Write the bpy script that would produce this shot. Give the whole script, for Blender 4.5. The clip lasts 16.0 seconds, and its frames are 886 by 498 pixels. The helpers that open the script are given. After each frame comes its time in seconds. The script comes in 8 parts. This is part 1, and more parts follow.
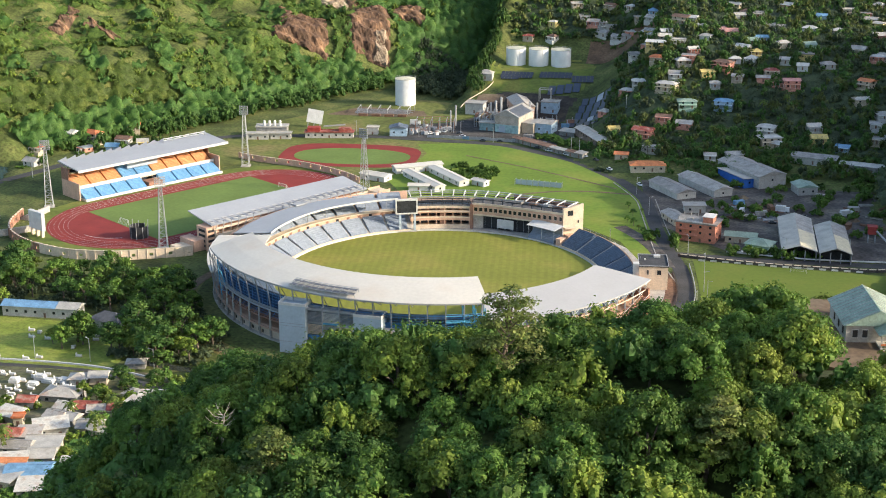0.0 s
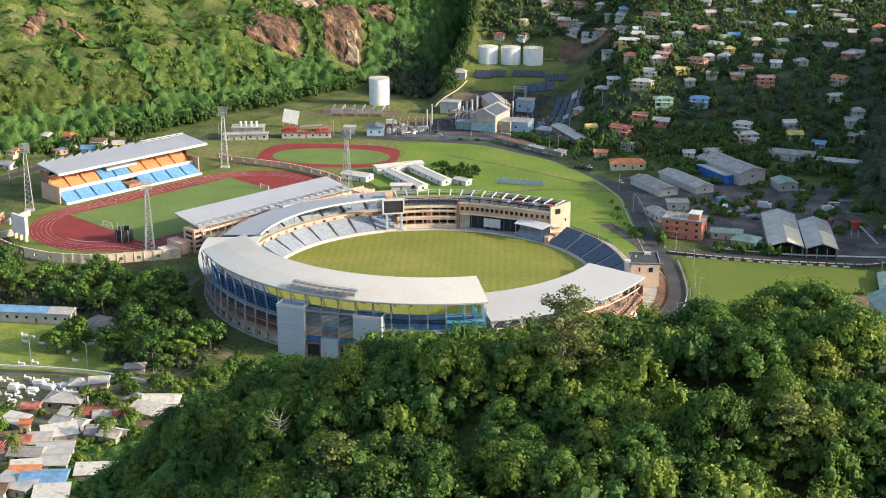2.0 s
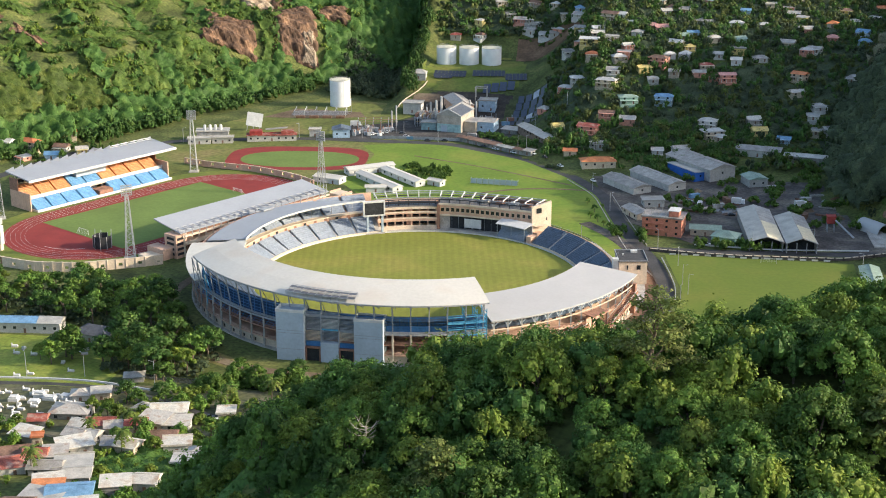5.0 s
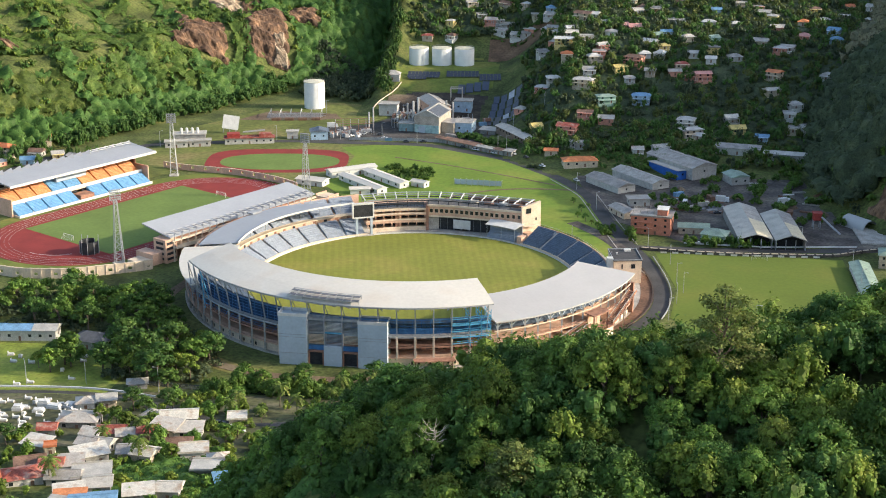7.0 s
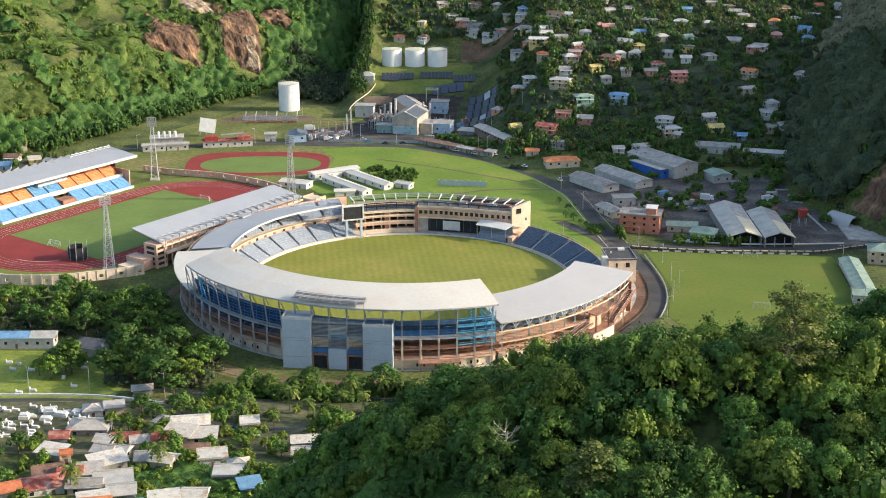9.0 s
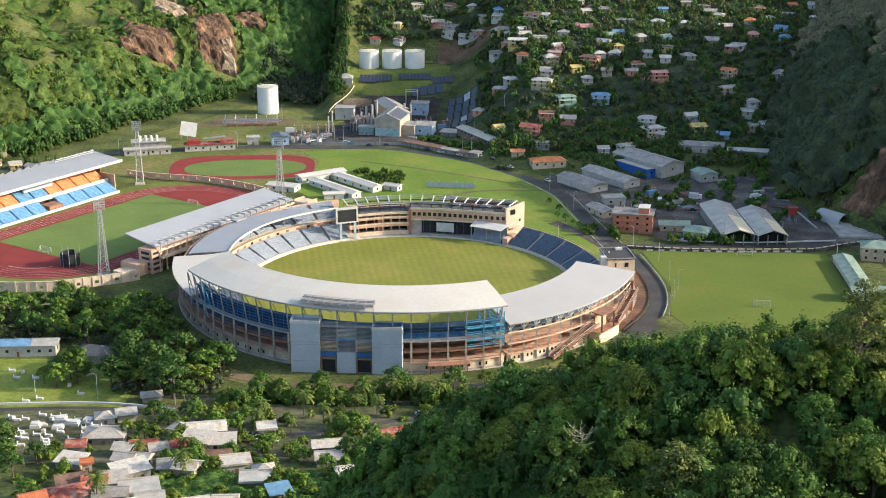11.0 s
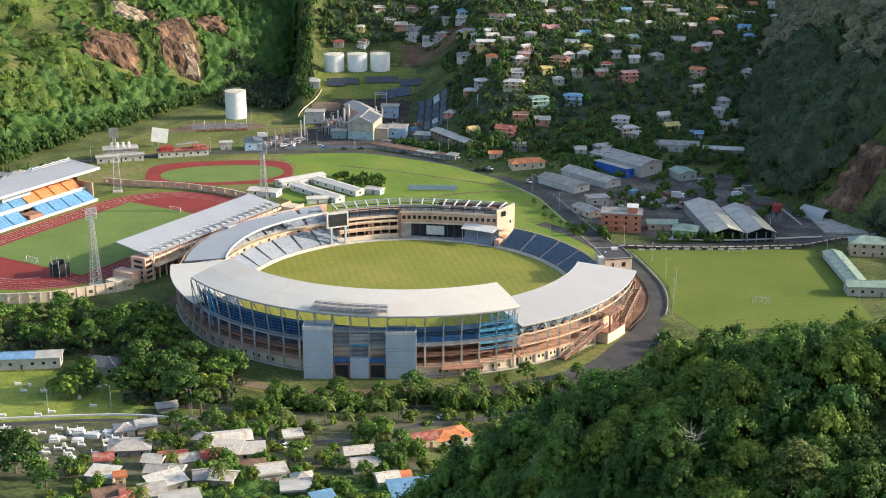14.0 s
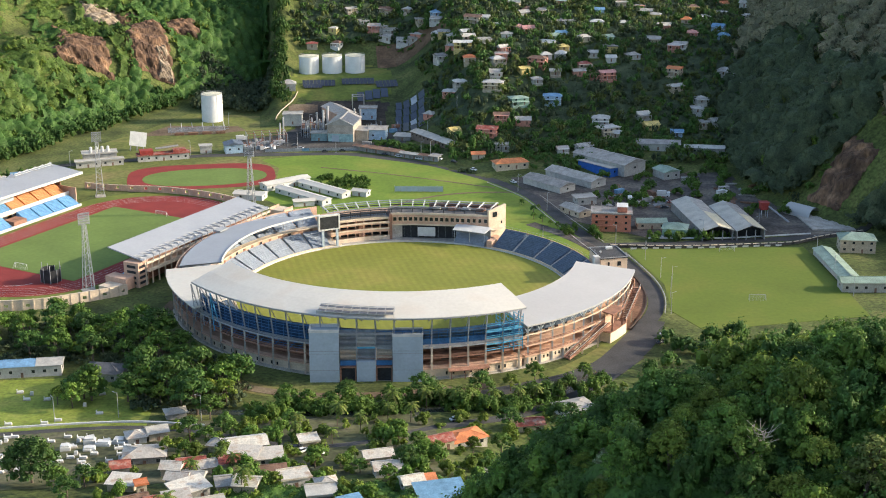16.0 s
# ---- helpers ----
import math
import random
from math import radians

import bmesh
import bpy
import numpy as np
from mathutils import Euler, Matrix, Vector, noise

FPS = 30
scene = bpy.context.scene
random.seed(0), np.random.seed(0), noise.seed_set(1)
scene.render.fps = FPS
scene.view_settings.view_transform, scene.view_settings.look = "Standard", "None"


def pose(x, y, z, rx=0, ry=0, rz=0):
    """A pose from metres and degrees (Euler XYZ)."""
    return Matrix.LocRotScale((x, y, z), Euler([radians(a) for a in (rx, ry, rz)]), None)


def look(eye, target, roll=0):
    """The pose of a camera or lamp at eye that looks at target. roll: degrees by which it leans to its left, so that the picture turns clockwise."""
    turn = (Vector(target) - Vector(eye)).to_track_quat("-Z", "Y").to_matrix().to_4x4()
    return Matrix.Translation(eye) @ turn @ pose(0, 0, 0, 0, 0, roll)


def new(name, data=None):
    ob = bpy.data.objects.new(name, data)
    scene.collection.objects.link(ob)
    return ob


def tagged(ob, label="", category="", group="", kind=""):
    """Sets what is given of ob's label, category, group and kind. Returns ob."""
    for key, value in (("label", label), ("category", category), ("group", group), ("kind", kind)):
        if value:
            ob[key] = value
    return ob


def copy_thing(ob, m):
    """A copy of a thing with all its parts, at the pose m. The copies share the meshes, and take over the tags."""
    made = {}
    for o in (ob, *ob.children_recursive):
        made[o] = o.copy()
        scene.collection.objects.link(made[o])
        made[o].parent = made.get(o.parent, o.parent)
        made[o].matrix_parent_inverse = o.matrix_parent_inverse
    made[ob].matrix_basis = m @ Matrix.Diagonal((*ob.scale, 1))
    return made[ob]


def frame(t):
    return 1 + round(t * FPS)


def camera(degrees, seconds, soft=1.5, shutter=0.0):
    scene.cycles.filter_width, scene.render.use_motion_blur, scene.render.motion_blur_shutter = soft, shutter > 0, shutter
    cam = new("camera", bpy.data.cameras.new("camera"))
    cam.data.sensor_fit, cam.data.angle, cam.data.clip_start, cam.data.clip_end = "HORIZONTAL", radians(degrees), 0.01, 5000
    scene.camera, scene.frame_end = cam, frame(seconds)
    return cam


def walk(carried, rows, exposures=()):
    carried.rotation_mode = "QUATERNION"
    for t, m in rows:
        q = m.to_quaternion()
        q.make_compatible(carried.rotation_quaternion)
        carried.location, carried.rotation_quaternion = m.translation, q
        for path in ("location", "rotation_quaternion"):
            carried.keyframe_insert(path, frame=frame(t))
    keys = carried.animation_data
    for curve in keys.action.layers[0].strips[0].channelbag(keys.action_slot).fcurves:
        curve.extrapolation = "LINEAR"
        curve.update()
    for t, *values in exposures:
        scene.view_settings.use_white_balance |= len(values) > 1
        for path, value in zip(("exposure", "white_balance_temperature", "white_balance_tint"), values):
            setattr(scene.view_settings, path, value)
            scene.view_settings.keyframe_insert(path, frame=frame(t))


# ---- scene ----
cam = camera(34.10, 16.0, soft=1.0)
PATH = [
    (0, (120.68, -619.73, 217.48), (-1.67, -61.91, 33.45), 0.003),
    (0.5, (115.61, -620.64, 217.60), (-1.29, -61.74, 33.30), 0.011),
    (1, (110.51, -621.53, 217.72), (-0.90, -61.57, 33.25), 0.017),
    (1.5, (105.41, -622.41, 217.86), (-0.47, -61.41, 33.29), 0.023),
    (2, (100.38, -623.26, 218.02), (-0.21, -61.35, 33.28), 0.030),
    (2.5, (95.41, -624.11, 218.19), (0.09, -61.31, 33.33), 0.039),
    (3, (90.45, -624.99, 218.34), (0.47, -61.33, 33.42), 0.041),
    (3.5, (85.49, -625.81, 218.45), (0.88, -61.31, 33.56), 0.039),
    (4, (80.50, -626.55, 218.54), (1.37, -61.27, 33.63), 0.038),
    (6.5, (51.94, -627.03, 218.11), (1.52, -58.33, 33.61), 0.044),
    (7, (46.29, -627.19, 218.00), (1.65, -58.00, 33.54), 0.048),
    (7.5, (40.64, -627.30, 217.90), (1.92, -57.70, 33.37), 0.047),
    (8, (34.87, -627.39, 217.78), (2.09, -57.36, 33.43), 0.048),
    (8.5, (28.88, -627.48, 217.68), (1.81, -57.10, 33.49), 0.047),
    (9, (22.93, -627.57, 217.55), (1.51, -56.84, 33.66), 0.045),
    (11.5, (-6.08, -626.00, 217.04), (-0.73, -54.66, 33.90), 0.041),
    (12, (-11.82, -625.59, 216.98), (-1.22, -54.29, 33.94), 0.032),
    (12.5, (-17.54, -625.13, 216.92), (-1.67, -53.91, 34.02), 0.020),
    (13, (-23.26, -624.60, 216.90), (-2.10, -53.46, 34.25), 0.008),
    (13.5, (-28.98, -624.03, 216.83), (-2.33, -53.11, 34.26), -0.003),
    (14, (-34.68, -623.38, 216.72), (-2.41, -52.66, 34.41), -0.011),
    (14.5, (-40.34, -622.64, 216.59), (-2.37, -52.22, 34.43), -0.013),
    (15, (-45.98, -621.84, 216.45), (-2.36, -51.77, 34.47), -0.016),
    (15.5, (-51.59, -621.03, 216.32), (-2.46, -51.38, 34.46), -0.020),
    (16, (-57.13, -620.21, 216.24), (-2.73, -51.00, 34.47), -0.021),
]
walk(cam, [(t, look(eye, target, roll)) for t, eye, target, roll in PATH])

# ---------------------------------------------------------------- light
SUN_AZ, SUN_EL = -1.0, 20.0          # degrees from +x towards +y; height of the sun
sx, sy, sz = (math.cos(radians(SUN_AZ)) * math.cos(radians(SUN_EL)), math.sin(radians(SUN_AZ)) * math.cos(radians(SUN_EL)), math.sin(radians(SUN_EL)))
world = bpy.data.worlds.new("world")
scene.world = world
world.use_nodes = True
wn = world.node_tree
sky = wn.nodes.new("ShaderNodeTexSky")
sky.sky_type, sky.sun_disc = "NISHITA", False
sky.sun_elevation, sky.sun_rotation = radians(SUN_EL), radians(90 - SUN_AZ)
sky.air_density, sky.dust_density, sky.ozone_density = 1.0, 2.0, 1.0
wn.links.new(sky.outputs[0], wn.nodes["Background"].inputs[0])
wn.nodes["Background"].inputs[1].default_value = 0.15
sun = new("sun", bpy.data.lights.new("sun", "SUN"))
sun.data.energy, sun.data.angle, sun.data.color = 3.0, radians(0.6), (1.0, 0.88, 0.70)
sun.matrix_world = look((sx * 900, sy * 900, sz * 900), (0, 0, 0))
scene.view_settings.exposure = 1.17

# ---------------------------------------------------------------- materials
MATS = {}


def mat(name, col, rough=0.8, metal=0.0, var=0.25, scale=0.5, fine=6.0, bump=0.15, hue=None, obj=0.0, island=0.0, spec=0.3, stretch=None):
    """Principled surface: two scales of noise mix between darker, plain and lighter (or the colour hue) tints."""
    if name in MATS:
        return MATS[name]
    m = bpy.data.materials.new(name)
    m.use_nodes = True
    t = m.node_tree
    n, l = t.nodes, t.links
    b = n["Principled BSDF"]
    geo = n.new("ShaderNodeNewGeometry")
    if stretch:
        mp = n.new("ShaderNodeMapping")
        mp.inputs["Scale"].default_value = stretch
        l.new(geo.outputs["Position"], mp.inputs[0])
        pos = mp.outputs[0]
    else:
        pos = geo.outputs["Position"]
    big, small = n.new("ShaderNodeTexNoise"), n.new("ShaderNodeTexNoise")
    for k, s in ((big, scale), (small, fine)):
        k.inputs["Scale"].default_value = s
        k.inputs["Detail"].default_value = 4.0
        l.new(pos, k.inputs["Vector"])
    ramp = n.new("ShaderNodeValToRGB")
    c = Vector(col)
    alt = Vector(hue) if hue else c * (1 + var)
    e = ramp.color_ramp.elements
    e[0].position, e[1].position = 0.32, 0.7
    e[0].color, e[1].color = (*(c * (1 - var)), 1), (*alt, 1)
    mid = ramp.color_ramp.elements.new(0.5)
    mid.color = (*c, 1)
    l.new(big.outputs[0], ramp.inputs[0])
    mix = n.new("ShaderNodeMix")
    mix.data_type, mix.blend_type = "RGBA", "MULTIPLY"
    mix.inputs[0].default_value = 1.0
    r2 = n.new("ShaderNodeMapRange")
    r2.inputs[1].default_value, r2.inputs[2].default_value = 0.3, 0.7
    r2.inputs[3].default_value, r2.inputs[4].default_value = 1 - var, 1 + var * 0.6
    l.new(small.outputs[0], r2.inputs[0])
    l.new(ramp.outputs[0], mix.inputs[6])
    l.new(r2.outputs[0], mix.inputs[7])
    out = mix.outputs[2]
    if obj or island:
        src = n.new("ShaderNodeObjectInfo").outputs["Random"] if obj else geo.outputs["Random Per Island"]
        hsv = n.new("ShaderNodeHueSaturation")
        a, w = n.new("ShaderNodeMapRange"), n.new("ShaderNodeMapRange")
        k = obj or island
        a.inputs[3].default_value, a.inputs[4].default_value = 1 - k, 1 + k
        w.inputs[3].default_value, w.inputs[4].default_value = 0.5 - 0.05 * k, 0.5 + 0.045 * k
        for q in (a, w):
            l.new(src, q.inputs[0])
        l.new(a.outputs[0], hsv.inputs["Value"])
        l.new(w.outputs[0], hsv.inputs["Hue"])
        l.new(out, hsv.inputs["Color"])
        out = hsv.outputs[0]
    l.new(out, b.inputs["Base Color"])
    b.inputs["Roughness"].default_value, b.inputs["Metallic"].default_value = rough, metal
    b.inputs["Specular IOR Level"].default_value = spec
    if bump:
        bp = n.new("ShaderNodeBump")
        bp.inputs["Strength"].default_value, bp.inputs["Distance"].default_value = bump, 0.3
        l.new(small.outputs[0], bp.inputs["Height"])
        l.new(bp.outputs[0], b.inputs["Normal"])
    MATS[name] = m
    return m


def leafy(name, col, hue, k=0.35):
    """Leaves: a little light passes through them; tint varies from clump to clump and from tree to tree."""
    if name in MATS:
        return MATS[name]
    m = mat(name, col, 0.65, var=0.35, scale=0.12, fine=1.1, bump=0.0, hue=hue, island=k, spec=0.25)
    t = m.node_tree
    n, l = t.nodes, t.links
    b = n["Principled BSDF"]
    src = b.inputs["Base Color"].links[0].from_socket
    info, mr, hs = n.new("ShaderNodeObjectInfo"), n.new("ShaderNodeMapRange"), n.new("ShaderNodeHueSaturation")
    mr.inputs[3].default_value, mr.inputs[4].default_value = 0.78, 1.28
    l.new(info.outputs["Random"], mr.inputs[0])
    l.new(mr.outputs[0], hs.inputs["Value"])
    hs.inputs["Hue"].default_value = 0.5
    l.new(src, hs.inputs["Color"])
    l.new(hs.outputs[0], b.inputs["Base Color"])
    tr, mx, o = n.new("ShaderNodeBsdfTranslucent"), n.new("ShaderNodeMixShader"), n["Material Output"]
    l.new(hs.outputs[0], tr.inputs[0])
    mx.inputs[0].default_value = 0.3
    l.new(b.outputs[0], mx.inputs[1])
    l.new(tr.outputs[0], mx.inputs[2])
    l.new(mx.outputs[0], o.inputs[0])
    return m


GRASS = mat("meadow grass", (0.145, 0.165, 0.038), 0.9, var=0.35, scale=0.03, fine=0.35, hue=(0.225, 0.18, 0.07))
EARTH = mat("undergrowth", (0.095, 0.12, 0.03), 0.95, var=0.5, scale=0.05, fine=0.6, bump=1.0, hue=(0.16, 0.165, 0.05))
OUTFIELD = mat("mown outfield", (0.205, 0.215, 0.033), 0.9, var=0.12, scale=0.03, fine=0.4, hue=(0.265, 0.235, 0.05))
def mowing(m, angle, width):
    """Faint mowing stripes across a field."""
    t = m.node_tree
    n, l = t.nodes, t.links
    b = n["Principled BSDF"]
    src = b.inputs["Base Color"].links[0].from_socket
    geo, mp, wv, mr, mx = n.new("ShaderNodeNewGeometry"), n.new("ShaderNodeMapping"), n.new("ShaderNodeTexWave"), n.new("ShaderNodeMapRange"), n.new("ShaderNodeMix")
    mp.inputs["Rotation"].default_value = (0, 0, radians(angle))
    wv.inputs["Scale"].default_value = 0.314 / width
    wv.inputs["Distortion"].default_value = 0.4
    l.new(geo.outputs["Position"], mp.inputs[0])
    l.new(mp.outputs[0], wv.inputs[0])
    mr.inputs[1].default_value, mr.inputs[2].default_value = 0.35, 0.65
    mr.inputs[3].default_value, mr.inputs[4].default_value = 0.955, 1.03
    l.new(wv.outputs["Fac"], mr.inputs[0])
    mx.data_type, mx.blend_type = "RGBA", "MULTIPLY"
    mx.inputs[0].default_value = 1.0
    l.new(src, mx.inputs[6])
    l.new(mr.outputs[0], mx.inputs[7])
    l.new(mx.outputs[2], b.inputs["Base Color"])


mowing(OUTFIELD, -8, 3.6)
TURF = mat("infield turf", (0.135, 0.195, 0.045), 0.9, var=0.1, scale=0.05, fine=0.5, bump=0.05)
LAWN = mat("playing field grass", (0.132, 0.170, 0.028), 0.9, var=0.25, scale=0.045, fine=0.4, hue=(0.195, 0.19, 0.042))
PITCH = mat("football pitch grass", (0.116, 0.158, 0.019), 0.9, var=0.1, scale=0.03, fine=0.5, hue=(0.148, 0.168, 0.026))
GREEN = mat("fresh practice green", (0.145, 0.222, 0.026), 0.9, var=0.16, scale=0.03, fine=0.4, hue=(0.215, 0.245, 0.04))
TRACK = mat("red running track", (0.235, 0.034, 0.028), 0.85, var=0.12, scale=0.1, fine=1.0, bump=0.03)
ASPHALT = mat("asphalt", (0.065, 0.063, 0.062), 0.9, var=0.25, scale=0.1, fine=1.5)
DIRT = mat("bare dirt", (0.16, 0.11, 0.07), 0.95, var=0.3, scale=0.06, fine=0.8, hue=(0.22, 0.17, 0.11))
YARD = mat("gravel yard", (0.115, 0.10, 0.088), 0.95, var=0.45, scale=0.07, fine=0.6, hue=(0.21, 0.18, 0.14))
CONC = mat("concrete", (0.42, 0.385, 0.335), 0.85, var=0.22, scale=0.25, fine=2.0)
PEACH = mat("peach render", (0.60, 0.385, 0.275), 0.8, var=0.15, scale=0.2, fine=1.5)
CREAM = mat("cream render", (0.66, 0.535, 0.40), 0.8, var=0.15, scale=0.2, fine=1.5)
BROWN = mat("weathered brick render", (0.30, 0.16, 0.11), 0.85, var=0.25, scale=0.3, fine=1.5)
ROOFW = mat("white roof sheet", (0.575, 0.545, 0.48), 0.75, var=0.05, scale=0.05, fine=0.8, bump=0.0, hue=(0.55, 0.49, 0.41))
PALEST = mat("pale blue painted steel", (0.40, 0.47, 0.53), 0.55, var=0.12, scale=0.4, fine=2.0, bump=0.0)
# leaf colour darkened and greyed to carry the hillside's shade and haze
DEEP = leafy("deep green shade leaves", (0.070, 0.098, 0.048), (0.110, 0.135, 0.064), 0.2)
ROOFG = mat("pale grey roof sheet", (0.43, 0.42, 0.405), 0.7, var=0.03, scale=0.08, fine=0.8, bump=0.02)
ROOFB = mat("blue grey roof sheet", (0.33, 0.345, 0.365), 0.6, var=0.04, scale=0.1, fine=0.8, bump=0.02)
WHITE = mat("white paint", (0.60, 0.59, 0.56), 0.6, var=0.1, scale=0.4, fine=2.0, bump=0.03)
PANEL = mat("pale blue grey cladding", (0.40, 0.47, 0.53), 0.6, var=0.08, scale=0.15, fine=1.0, bump=0.03)
STEEL = mat("blue painted steel", (0.05, 0.16, 0.34), 0.5, var=0.2, scale=0.4, fine=2.0, bump=0.0)
CYAN = mat("light blue painted steel", (0.10, 0.36, 0.55), 0.5, var=0.2, scale=0.4, fine=2.0, bump=0.0)
GALV = mat("galvanised steel", (0.45, 0.46, 0.47), 0.45, metal=0.5, var=0.15, scale=0.5, fine=2.0, bump=0.0)
GREYP = mat("grey painted steel", (0.32, 0.33, 0.34), 0.6, var=0.15, scale=0.5, fine=2.0, bump=0.0)
SEATB = mat("navy plastic seats", (0.105, 0.145, 0.20), 0.5, var=0.25, scale=0.8, fine=3.0, island=0.15)
SEATL = mat("light blue plastic seats", (0.13, 0.30, 0.50), 0.5, var=0.15, scale=0.6, fine=3.0)
SEATW = mat("faded blue seats", (0.235, 0.275, 0.335), 0.5, var=0.15, scale=0.6, fine=3.0)
SEATO = mat("orange plastic seats", (0.60, 0.27, 0.12), 0.5, var=0.15, scale=0.6, fine=3.0)
# near-black: paints the shade inside openings; also real dark nets, screens, wheels
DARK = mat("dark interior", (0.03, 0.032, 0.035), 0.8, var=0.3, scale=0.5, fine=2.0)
GLASS = mat("dark window glass", (0.02, 0.025, 0.03), 0.08, var=0.2, scale=0.5, fine=2.0, bump=0.0, spec=0.6)
BARK = mat("bark", (0.13, 0.10, 0.075), 0.9, var=0.3, scale=0.5, fine=4.0)
ROCK = mat("cliff rock", (0.125, 0.075, 0.048), 0.9, var=0.5, scale=0.12, fine=0.6, bump=0.8, hue=(0.30, 0.175, 0.10), stretch=(1.0, 1.0, 0.4))
WATER = mat("sea water", (0.02, 0.055, 0.075), 0.12, var=0.15, scale=0.01, fine=0.3, bump=0.2, spec=0.5)
LEAF1 = leafy("broad leaves", (0.105, 0.195, 0.034), (0.165, 0.255, 0.042), 0.16)
LEAF2 = leafy("dark leaves", (0.072, 0.150, 0.032), (0.115, 0.195, 0.038), 0.16)
LEAF3 = leafy("yellow green leaves", (0.155, 0.225, 0.034), (0.225, 0.275, 0.046), 0.16)
SCRUB = leafy("hillside scrub", (0.092, 0.150, 0.027), (0.165, 0.215, 0.042), 0.25)
PALE = leafy("pale silvery leaves", (0.22, 0.28, 0.14), (0.30, 0.35, 0.19), 0.2)
# brownish leaves, paled to put distance haze and soft light into the colour
HAZY = leafy("dusty hillside leaves", (0.19, 0.18, 0.105), (0.29, 0.25, 0.155), 0.25)
OLIVE = leafy("olive leaves", (0.135, 0.175, 0.045), (0.20, 0.215, 0.060), 0.16)
PALM = leafy("palm fronds", (0.12, 0.17, 0.030), (0.20, 0.21, 0.05))

# ---------------------------------------------------------------- mesh helpers


class Shape:
    """Gathers points and faces of one mesh."""

    def __init__(self):
        self.v, self.f = [], []

    def add(self, pts, faces):
        o = len(self.v)
        self.v += [tuple(p) for p in pts]
        self.f += [tuple(i + o for i in f) for f in faces]
        return self

    def prism(self, ring, z0, z1):
        """ring: points (x, y) or (x, y, z); the walls go from z0 to z1 above each point's own z."""
        n = len(ring)
        a = [(p[0], p[1], (p[2] if len(p) > 2 else 0) + z0) for p in ring] + [(p[0], p[1], (p[2] if len(p) > 2 else 0) + z1) for p in ring]
        return self.add(a, [tuple(range(n - 1, -1, -1)), tuple(range(n, 2 * n))] + [(i, (i + 1) % n, n + (i + 1) % n, n + i) for i in range(n)])

    def box(self, x0, y0, z0, x1, y1, z1):
        return self.prism([(x0, y0), (x1, y0), (x1, y1), (x0, y1)], z0, z1)

    def bar(self, a, b, w=0.3, h=None):
        """A square bar from a to b."""
        a, b = Vector(a), Vector(b)
        d = (b - a).normalized()
        s = d.cross(Vector((0, 0, 1)))
        s = s.normalized() if s.length > 1e-4 else Vector((1, 0, 0))
        u = s.cross(d)
        s, u = s * w / 2, u * (h or w) / 2
        p = [a - s - u, a + s - u, a + s + u, a - s + u, b - s - u, b + s - u, b + s + u, b - s + u]
        return self.add(p, [(3, 2, 1, 0), (4, 5, 6, 7), (0, 1, 5, 4), (1, 2, 6, 5), (2, 3, 7, 6), (3, 0, 4, 7)])

    def cyl(self, x, y, z0, z1, r, n=12, r1=None, dome=0.0):
        r1 = r if r1 is None else r1
        c = [(math.cos(2 * math.pi * i / n), math.sin(2 * math.pi * i / n)) for i in range(n)]
        p = [(x + r * a, y + r * b, z0) for a, b in c] + [(x + r1 * a, y + r1 * b, z1) for a, b in c] + [(x, y, z1 + dome)]
        return self.add(p, [(i, (i + 1) % n, n + (i + 1) % n, n + i) for i in range(n)] + [(n + i, n + (i + 1) % n, 2 * n) for i in range(n)] + [tuple(range(n - 1, -1, -1))])

    def tube(self, pts, radii, n=6):
        """A round limb through points with a radius at each."""
        o = len(self.v)
        for k, (p, r) in enumerate(zip(pts, radii)):
            p = Vector(p)
            d = (Vector(pts[min(k + 1, len(pts) - 1)]) - Vector(pts[max(k - 1, 0)])).normalized()
            s = d.cross(Vector((0.3, 0.9, 0.1))).normalized()
            u = d.cross(s)
            self.v += [tuple(p + s * r * math.cos(2 * math.pi * i / n) + u * r * math.sin(2 * math.pi * i / n)) for i in range(n)]
        for k in range(len(pts) - 1):
            self.f += [(o + k * n + i, o + k * n + (i + 1) % n, o + k * n + n + (i + 1) % n, o + k * n + n + i) for i in range(n)]
        return self

    def mesh(self, name, material, smooth=False):
        me = bpy.data.meshes.new(name)
        me.from_pydata(self.v, [], self.f)
        me.materials.append(material)
        if smooth:
            me.shade_smooth()
        me.update()
        return me


def part(name, shape, material, parent=None, label="", smooth=False):
    ob = new(name, shape.mesh(name, material, smooth))
    ob.parent = parent
    if label:
        ob["label"] = label
    return ob


def thing(name, label, category, m=None, group="", kind=""):
    ob = new(name)
    ob.empty_display_size = 1.0
    if m is not None:
        ob.matrix_world = m
    return tagged(ob, label, category, group, kind)


def solo(name, shape, material, label, category, m=None, group="", kind="", smooth=False):
    ob = new(name, shape.mesh(name, material, smooth))
    if m is not None:
        ob.matrix_world = m
    return tagged(ob, label, category, group, kind)


def struct(name, shape, material, label="", smooth=False):
    ob = new(name, shape.mesh(name, material, smooth))
    return tagged(ob, label, name.split("_")[0], "", "structure")


# ---------------------------------------------------------------- the lie of the land
def ramp01(a, b, x):
    t = np.clip((np.asarray(x, float) - a) / (b - a), 0, 1)
    return t * t * (3 - 2 * t)


def wave(x, y, s, seed=0):
    """Cheap rolling unevenness, about -1 to 1."""
    return (np.sin(x / s * 1.3 + seed) * np.cos(y / s * 1.1 + 1.7 * seed) + 0.6 * np.sin(x / s * 2.9 + y / s * 2.3 + seed * 2.1) + 0.4 * np.cos(x / s * 5.3 - y / s * 4.7 + seed)) / 2.0


